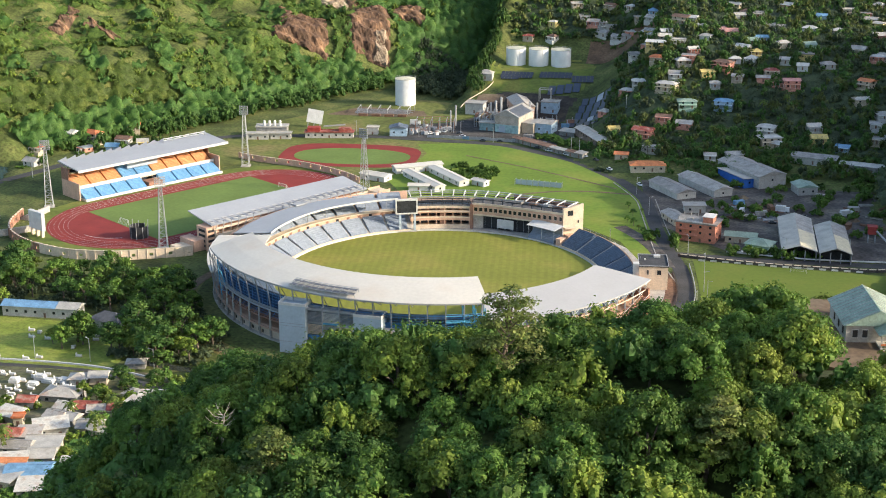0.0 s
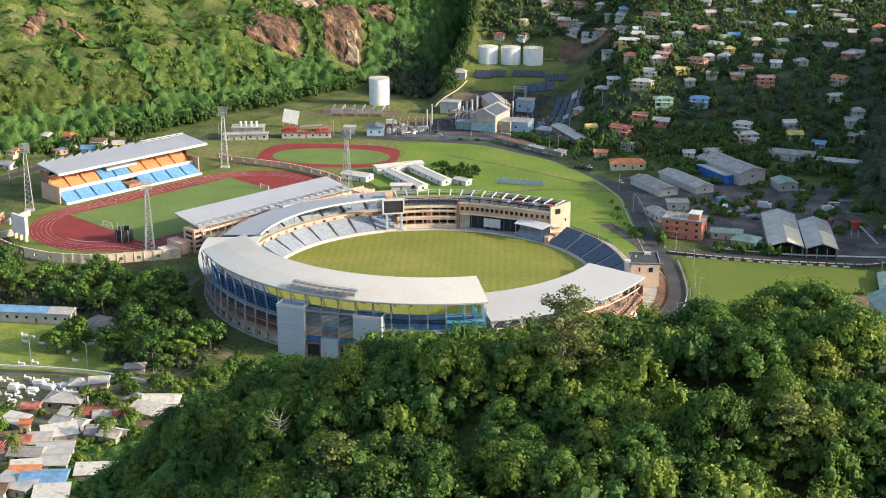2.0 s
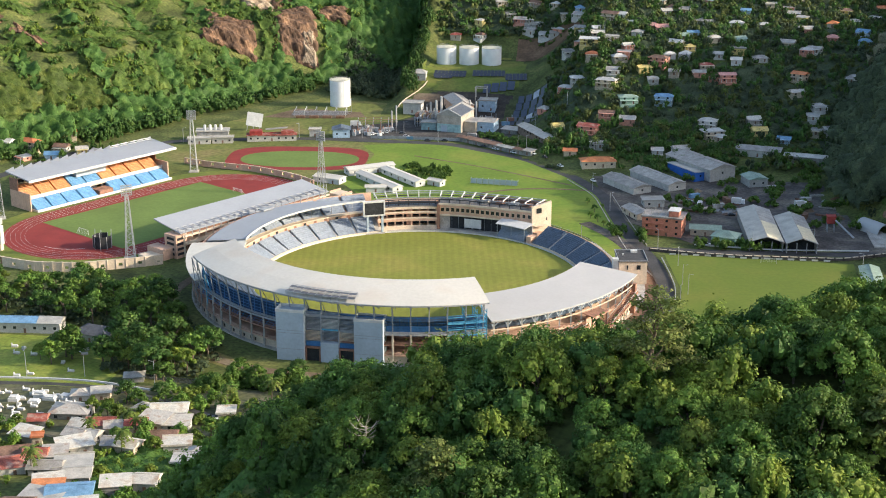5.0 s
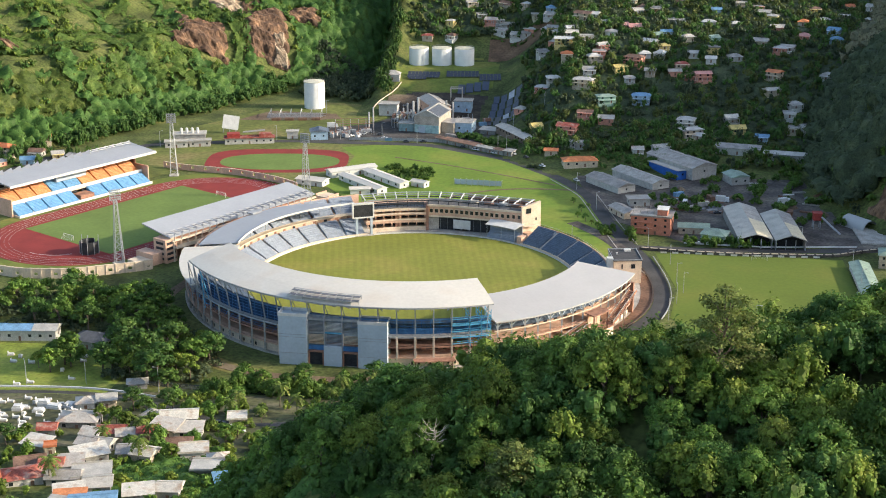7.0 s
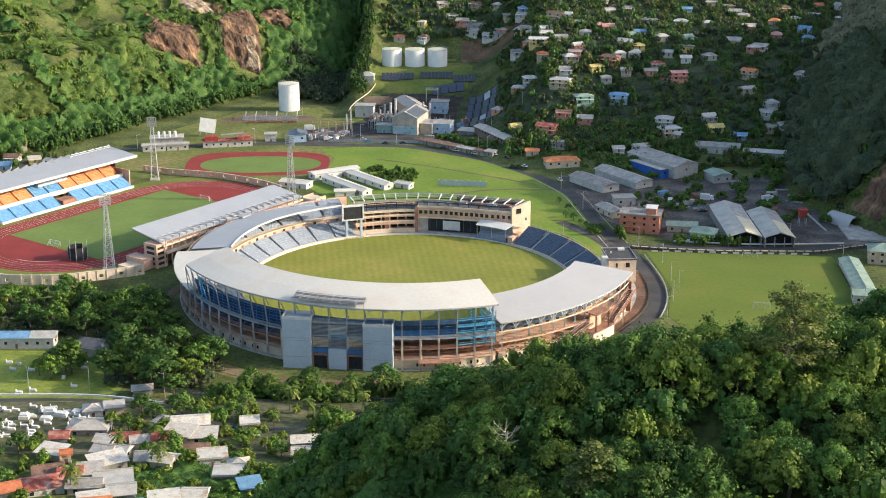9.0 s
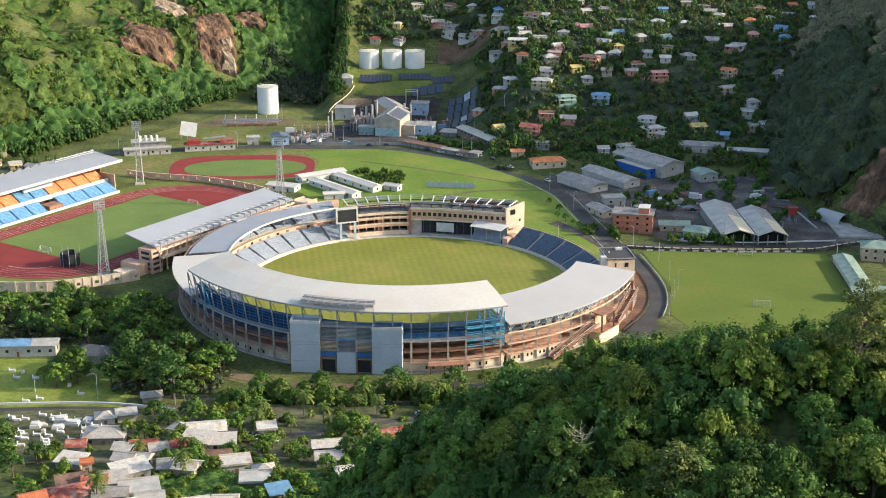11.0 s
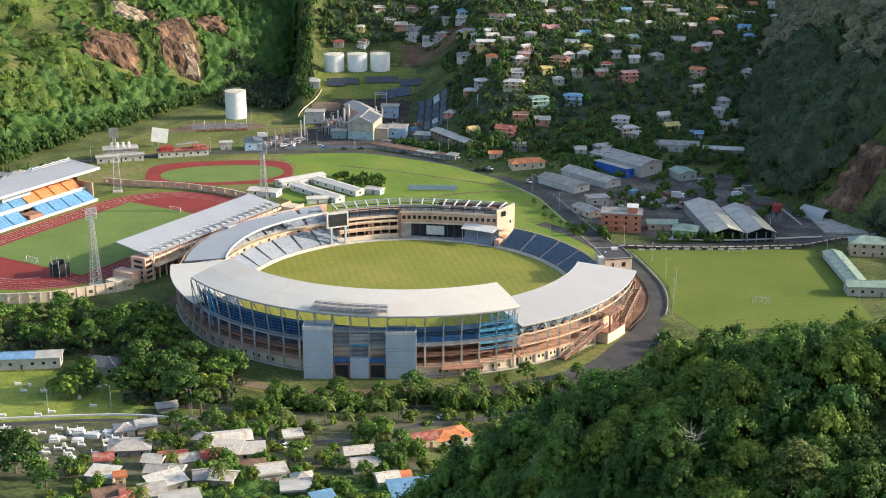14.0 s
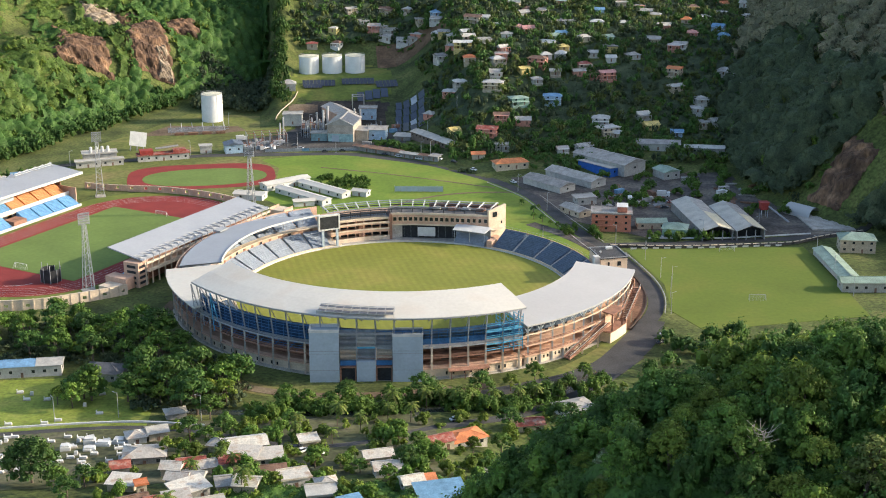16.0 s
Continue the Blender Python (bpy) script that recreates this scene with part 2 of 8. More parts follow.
def height(x, y):
    x, y = np.asarray(x, float), np.asarray(y, float)
    # wooded spur in the foreground
    crest = np.interp(x, [-115, -82, -57, -36, -20, 0, 20, 50, 100, 150, 300], [0, 8, 31, 55, 70.5, 87.5, 95, 104, 112, 113, 109])
    across = np.interp(y, [-900, -560, -440, -400, -365, -335, -295, -250, -205, -180], [0.25, 0.5, 0.84, 0.91, 1, 0.92, 0.52, 0.2, 0.03, 0])
    fore = crest * across + 2.0 * wave(x, y, 26, 1) * ramp01(10, 50, crest * across)
    fore = fore + 31 * ramp01(108, 130, x) * np.exp(-((y + 301) / 13.0) ** 2)
    # slope that the settlement stands on
    low = np.interp(-y, [128, 160, 190, 220, 260, 320, 900], [0, 4, 9, 15, 21, 25, 28]) * ramp01(30, -20, x)
    # headland behind the athletics ground
    q = (x + 262) * -0.86 + (y - 235) * 0.5 + np.maximum(0, y - 400) * 0.35
    head = np.interp(q, [-5, 0, 20, 50, 80, 130, 260], [0, 0, 15, 42, 50, 74, 135]) * ramp01(-455, -405, x + 0.12 * (y - 250))
    head = head * (1 + 0.09 * wave(x, y, 22, 3)) * ramp01(-86, -150, x - 0.42 * np.maximum(0, y - 420))
    # valley side with houses, and the terrace with the tanks
    east = np.interp(y, [190, 260, 279, 312, 360, 390, 440, 480, 520, 700, 1500], [0, 10, 17, 29, 45, 50, 54, 61, 68, 110, 260])
    west = np.interp(y, [335, 398, 420, 446, 460, 500, 600, 1500], [0, 15, 18, 18.5, 23, 45, 75, 260])
    k = ramp01(5, 62, x)
    vale = (west * (1 - k) + east * k) * ramp01(-90, -77, x) + 1.6 * wave(x, y, 30, 5) * ramp01(230, 300, y) * k
    vale = vale * (1 - 0.6 * ramp01(290, 480, x))
    # level ground on the near side of the valley road
    vale = vale * ramp01(1, 12, y - np.interp(x, [-32, 18, 50, 66, 120], [258, 226, 184, 150, 60]))
    # spine along the western edge of the tank terrace
    vale = vale + 6 * np.exp(-((x + 74) / 6.0) ** 2) * ramp01(385, 440, y) * ramp01(700, 620, y)
    # steep hill on the eastern side; its unseen crown is shaped to shade the valley
    foot = np.interp(y, [-250, 40, 95, 150, 260, 320, 420], [250, 236, 208, 187, 202, 228, 270])
    d = x - foot
    hill = np.interp(d, [0, 10, 30, 62, 105, 160, 300, 500], [0, 8, 30, 61, 84, 86, 60, 40]) * ramp01(-30, 105, y)
    hill = hill * (1 + 0.08 * wave(x, y, 24, 7)) * (1 - 0.5 * ramp01(340, 430, y))
    z = np.maximum.reduce([fore, low, head, np.zeros_like(x)]) + np.maximum(vale, 0) + hill
    # shore
    coast = np.interp(y, [-200, 60, 130, 200, 260, 400, 900], [-285, -284, -304, -346, -398, -480, -540])
    return z - 9 * ramp01(0, 14, coast - x)


def hz(x, y):
    return float(height(x, y))


def ground_sheet():
    xs = np.concatenate([[-4800, -2500, -1400, -900, -700], np.arange(-560, 480, 5.0), [520, 640, 900, 1500, 2600, 4800]])
    ys = np.concatenate([[-4800, -2400, -1300, -900, -760], np.arange(-640, 640, 5.0), [680, 760, 900, 1200, 1800, 2800, 4900]])
    X, Y = np.meshgrid(xs, ys)
    Z = height(X, Y)
    s = Shape()
    s.v = list(zip(X.ravel().tolist(), Y.ravel().tolist(), Z.ravel().tolist()))
    nx = len(xs)
    s.f = [(j * nx + i, j * nx + i + 1, (j + 1) * nx + i + 1, (j + 1) * nx + i) for j in range(len(ys) - 1) for i in range(nx - 1)]
    struct("ground", s, EARTH, "green overgrown ground of the valley and hills", True)


ground_sheet()
sea = Shape().box(-4900, -4900, -4, 4900, 4900, -1.2)
sea.f = sea.f[1:2]
struct("water", sea, WATER, "calm dark sea beside the headland")


def flat(name, ring, material, z, label, thick=0.12):
    """A thin slab lying on level ground."""
    return struct(name, Shape().prism(ring, z - thick, z), material, label)


def arc(cx, cy, r, a0, a1, n):
    return [(cx + r * math.cos(radians(a0 + (a1 - a0) * i / n)), cy + r * math.sin(radians(a0 + (a1 - a0) * i / n))) for i in range(n + 1)]


def strip(pts, w, z=0.0, lift=0.08, drape=True):
    """A road band along points, following the ground."""
    s = Shape()
    P = [Vector((p[0], p[1])) for p in pts]
    fine = []
    for a, b in zip(P, P[1:]):
        n = max(1, int((b - a).length / 6))
        fine += [a.lerp(b, i / n) for i in range(n)]
    fine.append(P[-1])
    for _ in range(3):
        fine = [fine[0]] + [(fine[i - 1] + fine[i] * 2 + fine[i + 1]) / 4 for i in range(1, len(fine) - 1)] + [fine[-1]]
    L, R = [], []
    for i, p in enumerate(fine):
        d = (fine[min(i + 1, len(fine) - 1)] - fine[max(i - 1, 0)]).normalized()
        o = Vector((-d.y, d.x)) * w / 2
        h = (hz(p.x, p.y) if drape else 0) + z + lift
        L.append((p.x + o.x, p.y + o.y, h))
        R.append((p.x - o.x, p.y - o.y, h))
    n = len(fine)
    s.add(L + R, [(i, n + i, n + i + 1, i + 1) for i in range(n - 1)])
    low = [(x, y, h - 0.6) for x, y, h in L + R]
    s.add(L + R + low, [(i, i + 1, 2 * n + i + 1, 2 * n + i) for i in range(n - 1)] + [(n + i + 1, n + i, 3 * n + i, 3 * n + i + 1) for i in range(n - 1)])
    return s


# centre of the cricket ground; axis of the athletics ground
CX, CY = -16.0, -5.0
AX, AY, ADIR = -165.0, 87.0, 56.0


def track_pt(u, v):
    """u along the athletics ground, v across it towards the cricket ground."""
    c, s = math.cos(radians(ADIR)), math.sin(radians(ADIR))
    return (AX + u * c + v * s, AY + u * s - v * c)


def oval(half, r, n=24):
    """Outline of a running oval in world points."""
    pts = [(half + r * math.cos(a), r * math.sin(a)) for a in np.linspace(-math.pi / 2, math.pi / 2, n)]
    pts += [(-half - r * math.cos(a), -r * math.sin(a)) for a in np.linspace(-math.pi / 2, math.pi / 2, n)]
    return [track_pt(u, v) for u, v in pts]


# ---------------------------------------------------------------- level grounds
flat("ground_cricket", arc(CX, CY, 75.2, 0, 360, 96)[:-1], OUTFIELD, 0.12, "mown yellow-green cricket outfield")
flat("pavement_bowl", arc(CX, CY, 103.2, 0, 360, 96)[:-1], CONC, 0.05, "pale concrete apron under the stands")
flat("ground_track", oval(42.2, 47.5), TRACK, 0.10, "red running track with white lane lines")
flat("ground_infield", [track_pt(u, v) for u, v in ((-53, -33.5), (53, -33.5), (53, 33.5), (-53, 33.5))], TURF, 0.16, "green football turf inside the running track")
def rounded(cx, cy, a, b, rot, n=48, p=3.0):
    """A rounded oblong."""
    c, d = math.cos(radians(rot)), math.sin(radians(rot))
    out = []
    for i in range(n):
        t = 2 * math.pi * i / n
        u = a * math.copysign(abs(math.cos(t)) ** (2 / p), math.cos(t))
        v = b * math.copysign(abs(math.sin(t)) ** (2 / p), math.sin(t))
        out.append((cx + u * c - v * d, cy + u * d + v * c))
    return out


flat("ground_verge", [(-232, 120), (-262, 190), (-196, 243), (-120, 257), (-66, 254), (-60, 160), (-96, 150), (-120, 176), (-170, 182)], GRASS, 0.05, "dry grass round the practice oval")
flat("ground_warmup", rounded(-120, 211, 43, 28.5, 4, 48, 3.4), TRACK, 0.10, "small red practice running oval")
flat("ground_warmup_green", rounded(-118, 208.5, 36, 19.5, 4, 48, 2.3), TURF, 0.16, "green middle of the practice oval")
flat("ground_green", [(-84, 160), (-76, 200), (-75, 226), (-86, 247), (-60, 257), (-32, 257), (-4, 243), (20, 226), (37, 206), (51, 184), (65, 149), (75, 95), (83, 58), (86, 40), (78, 26), (60, 70), (40, 90), (0, 110), (-60, 120)], GREEN, 0.065, "wide practice green behind the pavilion")
flat("ground_pitch", [(97, 47), (186, 43), (182, -56), (106, -66), (98, -42), (103.5, -6)], PITCH, 0.10, "grass football pitch")
flat("ground_yard", [(70, 110), (112, 66), (215, 60), (205, 120), (186, 200), (120, 205), (60, 190)], YARD, 0.06, "gravel yards between the workshops")
flat("ground_plant", [(-100, 263), (-60, 268), (0, 262), (10, 305), (-16, 338), (-62, 338), (-76, 312), (-104, 300)], mat("oil-dark yard", (0.06, 0.057, 0.054), 0.9, var=0.45, scale=0.08, fine=0.6, hue=(0.13, 0.115, 0.10)), 0.07, "dark oily yard of the power plant")
flat("ground_dry", [(-200, 250), (-132, 262), (-100, 268), (-104, 300), (-78, 315), (-64, 340), (-86, 372), (-140, 385), (-168, 330), (-196, 290)], GRASS, 0.07, "dry yellowish grass round the tall tank")
flat("pavement_earth", [(-168, 318), (-120, 320), (-98, 328), (-104, 342), (-150, 348)], DIRT, 0.11, "bare earth under the pipework")
struct("road_valley", strip([(-320, 60), (-290, 130), (-262, 205), (-200, 248), (-120, 262), (-32, 258), (18, 226), (50, 184), (66, 150), (76, 95), (84, 60), (91, 38), (95, 18), (97.2, -5), (95.6, -27), (90, -45), (76, -68), (56, -100), (40, -111), (0, -126), (-60, -132)], 7.2), ASPHALT, "grey asphalt road round the grounds")
struct("road_yard", strip([(82, 56), (120, 54), (200, 58), (240, 70)], 6.5, 0.02), ASPHALT, "asphalt lane beside the pitch wall")

struct("road_apron", strip([(86, -52), (76, -78), (62, -98), (44, -112), (24, -122)], 13, 0.0, 0.10), ASPHALT, "wide asphalt turning area beside the bowl")
struct("pavement_bend", strip([(86.5, 26), (90.5, 0), (89, -24), (84, -41), (73, -62)], 5.5, 0.0, 0.10), mat("red-brown verge", (0.17, 0.095, 0.06), 0.95, var=0.3, scale=0.1, fine=0.8), "red-brown earth verge inside the bend")
struct("trim_bend", strip([(88.5, 28), (93, 2), (92.2, -22), (86.8, -40), (75, -62)], 0.7, 0.5), mat("dark stained kerb", (0.07, 0.05, 0.042), 0.9), "dark stained kerb wall inside the bend")
struct("trim_bend_outer", strip([(95.5, 40), (98.8, 18), (101.2, -6), (99.4, -28), (94, -46)], 0.35, 0.9), GREYP, "grey barrier outside the bend")
struct("road_path", strip([(-18, 128), (-4, 146), (20, 158), (38, 160), (58, 158)], 2.2, 0.0, 0.13), DIRT, "worn earth path across the green")
struct("road_track", strip([(-50, 225), (-10, 205), (24, 184), (48, 168)], 1.6, 0.0, 0.14), DIRT, "faint worn track across the green")
struct("pavement_terrace", strip([(57, 96), (70, 78), (80, 56), (86, 34)], 7, 0.0, 0.12), YARD, "gravel strip behind the seat terrace")

struct("trim_kerb", strip([(45, 181), (61, 149), (71, 94), (79, 51), (91, 13)], 0.5, 0.22), CONC, "pale concrete kerb along the green")
struct("trim_kerb_far", strip([(71, 151), (81, 97), (89, 60)], 0.35, 0.2), CONC, "pale concrete kerb along the workshops")

# ---------------------------------------------------------------- rough large forms
def sector(r0, r1, z0, z1, a0, a1, n, th=0.5):
    """Sloping ring sector slab from inner radius r0 (height z0) to r1 (height z1)."""
    s = Shape()
    A, B = arc(CX, CY, r0, a0, a1, n), arc(CX, CY, r1, a0, a1, n)
    m = n + 1
    p = [(x, y, z0) for x, y in A] + [(x, y, z1) for x, y in B] + [(x, y, z0 - th) for x, y in A] + [(x, y, z1 - th) for x, y in B]
    f = []
    for i in range(n):
        f += [(i, m + i, m + i + 1, i + 1), (2 * m + i + 1, 3 * m + i + 1, 3 * m + i, 2 * m + i), (i + 1, 2 * m + i + 1, 2 * m + i, i), (m + i, 3 * m + i, 3 * m + i + 1, m + i + 1)]
    f += [(0, 2 * m, 3 * m, m), (n, m + n, 3 * m + n, 2 * m + n)]
    return s.add(p, f)
# ---------------------------------------------------------------- cricket bowl
def at(r, a, z=0.0):
    return (CX + r * math.cos(radians(a)), CY + r * math.sin(radians(a)), z)


def wallring(r, a0, a1, z0, z1, n, th=0.4):
    return sector(r, r + th, z1, z1, a0, a1, n, z1 - z0)


def sweep(profile, a0, a1, n):
    """A closed profile of (radius, height) carried round the bowl."""
    m = len(profile)
    s = Shape()
    for i in range(n + 1):
        a = a0 + (a1 - a0) * i / n
        s.v += [at(r, a, z) for r, z in profile]
    s.f = [(i * m + j, i * m + (j + 1) % m, (i + 1) * m + (j + 1) % m, (i + 1) * m + j) for i in range(n) for j in range(m)]
    s.f += [tuple(range(m - 1, -1, -1)), tuple(range(n * m, n * m + m))]
    return s


def tier(parent, name, r0, r1, z0, z1, a0, a1, rows, material, n=6, base=None):
    """A stepped block with a row of seat backs on each step."""
    prof = []
    for k in range(rows):
        z = z0 + (z1 - z0) * (k + 1) / rows
        prof += [(r0 + (r1 - r0) * k / rows, z), (r0 + (r1 - r0) * (k + 1) / rows, z)]
    prof += [(r1, z1 - 1.2), (r0, z0 - 0.4)]
    block = part(name, sweep(prof, a0, a1, n), base or material, parent)
    for k in range(rows):
        rb = r0 + (r1 - r0) * (k + 1) / rows
        z = z0 + (z1 - z0) * (k + 1) / rows
        part("bench", sweep([(rb - 0.75, z), (rb - 0.75, z + 0.42), (rb - 0.35, z + 0.45), (rb - 0.25, z + 0.85), (rb - 0.12, z + 0.85), (rb - 0.15, z)], a0 + 0.15, a1 - 0.15, n), material, block)
    return block


def column(parent, r, a, z0, z1, w, material, lean=0.0, name="column"):
    return part(name, Shape().bar(at(r, a, z0), at(r + lean, a, z1), w), material, parent)


def roof_ribs(parent, r0, z0, r1, z1, a0, a1, n, material):
    """Standing seams and edge gutters that stand proud of a roof."""
    for i in range(n + 1):
        a = a0 + (a1 - a0) * i / n
        part("roof_seam", Shape().bar(at(r0, a, z0 + 0.004), at(r1, a, z1 + 0.004), 0.06, 0.015), material, parent)
    e = Shape()
    for r, z in ((r0, z0), (r1, z1)):
        q = sector(r - 0.15, r + 0.15, z + 0.05, z + 0.05, a0, a1, 40, 0.6)
        e.add(q.v, q.f)
    part("fascia", e, material, parent)


def main_stand():
    st = thing("cricket_stand", "large curved cricket stand with white roof and blue steel frame", "stand")
    # upper roof, and a lower white roof beyond its western end
    s = Shape()
    n = 64
    A, B = -67.0, -149.5
    top = []
    for i in range(n + 1):
        a = A + (B - A) * i / n
        ai = A + (-151.5 - A) * i / n
        top.append((at(85, ai, 30), at(95, (a + ai) / 2, 28.2), at(104.5, a, 26)))
    part("lower_roof", sector(79.5, 105.0, 16.9, 15.6, -177.6, -148, 22, 0.5), ROOFW, st, "weathered white lower roof")
    m = n + 1
    pts = [p[j] for j in range(3) for p in top]
    pts += [(x, y, z - 0.6) for x, y, z in pts]
    f = []
    for j in range(2):
        f += [(j * m + i, j * m + i + 1, (j + 1) * m + i + 1, (j + 1) * m + i) for i in range(n)]
        f += [(3 * m + (j + 1) * m + i, 3 * m + (j + 1) * m + i + 1, 3 * m + j * m + i + 1, 3 * m + j * m + i) for i in range(n)]
        f += [(j * m, (j + 1) * m, 3 * m + (j + 1) * m, 3 * m + j * m), (j * m + n, 3 * m + j * m + n, 3 * m + (j + 1) * m + n, (j + 1) * m + n)]
    f += [(i, 3 * m + i, 3 * m + i + 1, i + 1) for i in range(n)] + [(2 * m + i + 1, 5 * m + i + 1, 5 * m + i, 2 * m + i) for i in range(n)]
    s.add(pts, f)
    part("roof", s, ROOFW, st, "weathered white sheet roof")
    for i in range(0, n + 1, 16):
        seam = Shape()
        for p, q in zip(top[i], top[i][1:]):
            seam.bar((p[0], p[1], p[2] + 0.01), (q[0], q[1], q[2] + 0.01), 0.08, 0.02)
        part("roof_seam", seam, ROOFW, st)
    for j, h_ in ((2, 0.5), (0, 0.6)):
        g = Shape()
        for i in range(n + 1):
            c = Vector(top[i][j]) + Vector((0, 0, -0.45))
            d = Vector((c.x - CX, c.y - CY, 0)).normalized() * 0.125
            g.v += [tuple(c - d - Vector((0, 0, h_ / 2))), tuple(c + d - Vector((0, 0, h_ / 2))), tuple(c + d + Vector((0, 0, h_ / 2))), tuple(c - d + Vector((0, 0, h_ / 2)))]
        g.f = [(4 * i + k, 4 * i + (k + 1) % 4, 4 * i + 4 + (k + 1) % 4, 4 * i + 4 + k) for i in range(n) for k in range(4)] + [(3, 2, 1, 0), (4 * n, 4 * n + 1, 4 * n + 2, 4 * n + 3)]
        part("gutter", g, GREYP, st)
    # frame, floors and back
    part("ground_wall", wallring(101.3, -176, -67, 0, 4.2, 56), CREAM, st, "stained cream ground floor wall")
    part("ground_plinth", wallring(101.1, -176, -67, 0, 0.7, 56, 0.9), CONC, st)
    for z, m_ in ((4.6, PEACH), (9.0, BROWN), (13.2, GREYP)):
        part("floor_slab", sector(93, 102.6, z, z, -176, -67, 56, 0.55), m_, st)
        part("guard_rail", wallring(102.4, -176, -67, z + 0.55, z + 0.7, 56, 0.12), m_, st)
        part("guard_rail", wallring(102.4, -176, -67, z + 1.0, z + 1.15, 56, 0.12), m_, st)
    part("rear_wall", wallring(95.5, -176, -67, 0, 13, 56), BROWN, st, "shaded brick back wall")
    part("upper_wall", wallring(99.2, -151, -67, 13.2, 15.6, 48, 0.3), STEEL, st, "blue metal parapet")
    tier(st, "seating", 78, 99, 5, 18.5, -151, -67, 14, SEATB, 34)
    tier(st, "lower_seating", 78, 92, 3, 11, -176, -151.4, 9, SEATB, 8)
    a = -68.0
    while a > -177:
        # western columns get a darker material to paint in that side's shade
        column(st, 102.3, a, 0, 13.2, 0.75, CREAM if a > -118 else CONC)
        if a < -149:
            column(st, 102.0, a, 13.0, 15.4, 0.42, GREYP, 1.0, "roof_post")
            a -= 4.0
            continue
        hi = 25.4
        column(st, 101.6, a, 13.0, hi, 0.42, GREYP, 2.2, "roof_post")
        part("raker", Shape().bar(at(92, a, 20), at(103, a, hi), 0.3).bar(at(99, a, 18.4), at(103.2, a, hi), 0.22), GREYP, st)
        a -= 4.0
    # blue steel gallery behind the seats
    s = Shape()
    for i in range(56):
        a0, a1 = -176 + 109 * i / 56, -176 + 109 * (i + 1) / 56
        if a0 < -150:
            continue
        for z in (14.6, 15.9, 17.2, 18.5, 19.6):
            s.bar(at(101.2, a0, z), at(101.2, a1, z), 0.16 if z < 19 else 0.3)
        s.bar(at(101.2, a0, 13.2), at(101.2, a0, 19.8), 0.2)
        s.bar(at(100.6, a0, 19.8), at(98.5, a1, 13.6), 0.14)
    part("blue_gallery", s, STEEL, st, "blue painted steel gallery")
    s = Shape()
    for i in range(30):
        a0, a1 = -176 + 60 * i / 30, -176 + 60 * (i + 1) / 30
        for z in (10.2, 11.2, 12.2):
            s.bar(at(102.0, a0, z), at(102.0, a1, z), 0.14)
        s.bar(at(102.2, a0, 9), at(101.6, a1, 13.2), 0.16)
    part("bracing", s, STEEL, st)
    part("wind_screen", wallring(100.7, -150, -116, 13.4, 19.0, 24, 0.1), mat("blue shade net", (0.02, 0.055, 0.13), 0.9, var=0.4, scale=0.4, fine=1.5), st, "dark blue shade netting")
    # small windows of the ground floor
    for i in range(26):
        a = -70.0 - i * 4.0
        if -102 < a - 2 < -86 + 0 or -122 < a - 2 < -88:
            continue
        part("window", Shape().bar(at(101.75, a - 1.4, 2.0), at(101.75, a - 1.0, 2.0), 0.2, 1.3), GLASS, st)
        part("window", Shape().bar(at(101.75, a - 2.9, 2.0), at(101.75, a - 2.5, 2.0), 0.2, 1.3), GLASS, st)
        # black slabs on the back wall paint the shade of openings
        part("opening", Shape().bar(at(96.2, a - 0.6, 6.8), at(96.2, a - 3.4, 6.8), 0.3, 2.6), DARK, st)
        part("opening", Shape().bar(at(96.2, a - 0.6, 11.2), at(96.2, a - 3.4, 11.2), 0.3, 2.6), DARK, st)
    part("lean_to", sector(102.4, 105.0, 4.3, 3.8, -84.5, -75.5, 6, 0.3), BROWN, st, "brown lean-to canopy")
    for a in (-84, -81, -78, -76):
        part("lean_post", Shape().bar(at(104.6, a, 0), at(104.6, a, 3.7), 0.3), BROWN, st)
    # light blue frame at the free end and the mast frames of the western end
    for a in (-67.3, -69.5, -72.0):
        s = Shape()
        for z in np.arange(9.5, 22, 1.5):
            s.bar(at(96, a, z), at(103, a, z), 0.22)
        for r in (96, 99.5, 103):
            s.bar(at(r, a, 8.5), at(r, a, 23.0), 0.3)
        s.bar(at(96, a, 9), at(103, a, 15), 0.2).bar(at(103, a, 15), at(96, a, 21), 0.2)
        part("end_frame", s, CYAN, st, "light blue steel frame")
    for z in (10, 12.5, 15, 17.5, 20):
        part("end_beam", Shape().bar(at(103, -67.3, z), at(103, -76, z), 0.25), CYAN, st)
        part("end_rail", Shape().bar(at(103.2, -67.3, z + 0.9), at(103.2, -76, z + 0.9), 0.12), CYAN, st)
        if z in (12.5, 17.5):
            part("end_deck", sector(100, 103, z - 0.14, z - 0.14, -76, -67.3, 6, 0.15), CYAN, st)
    for a, h in ((-141, 25.4), (-145, 25.4), (-148.8, 25.4)):
        s = Shape().bar(at(101, a, 9), at(105.4, a, h), 0.35).bar(at(104, a, 9), at(105.4, a, h), 0.3)
        for z in np.arange(10, h - 2, 2.2):
            k = (z - 9) / (h - 9)
            s.bar(at(101 + 4.4 * k, a, z), at(104 + 1.4 * k, a, z + 1.4), 0.18)
        part("truss", s, CYAN if a > -143 else GREYP, st)
    return st


main_stand()


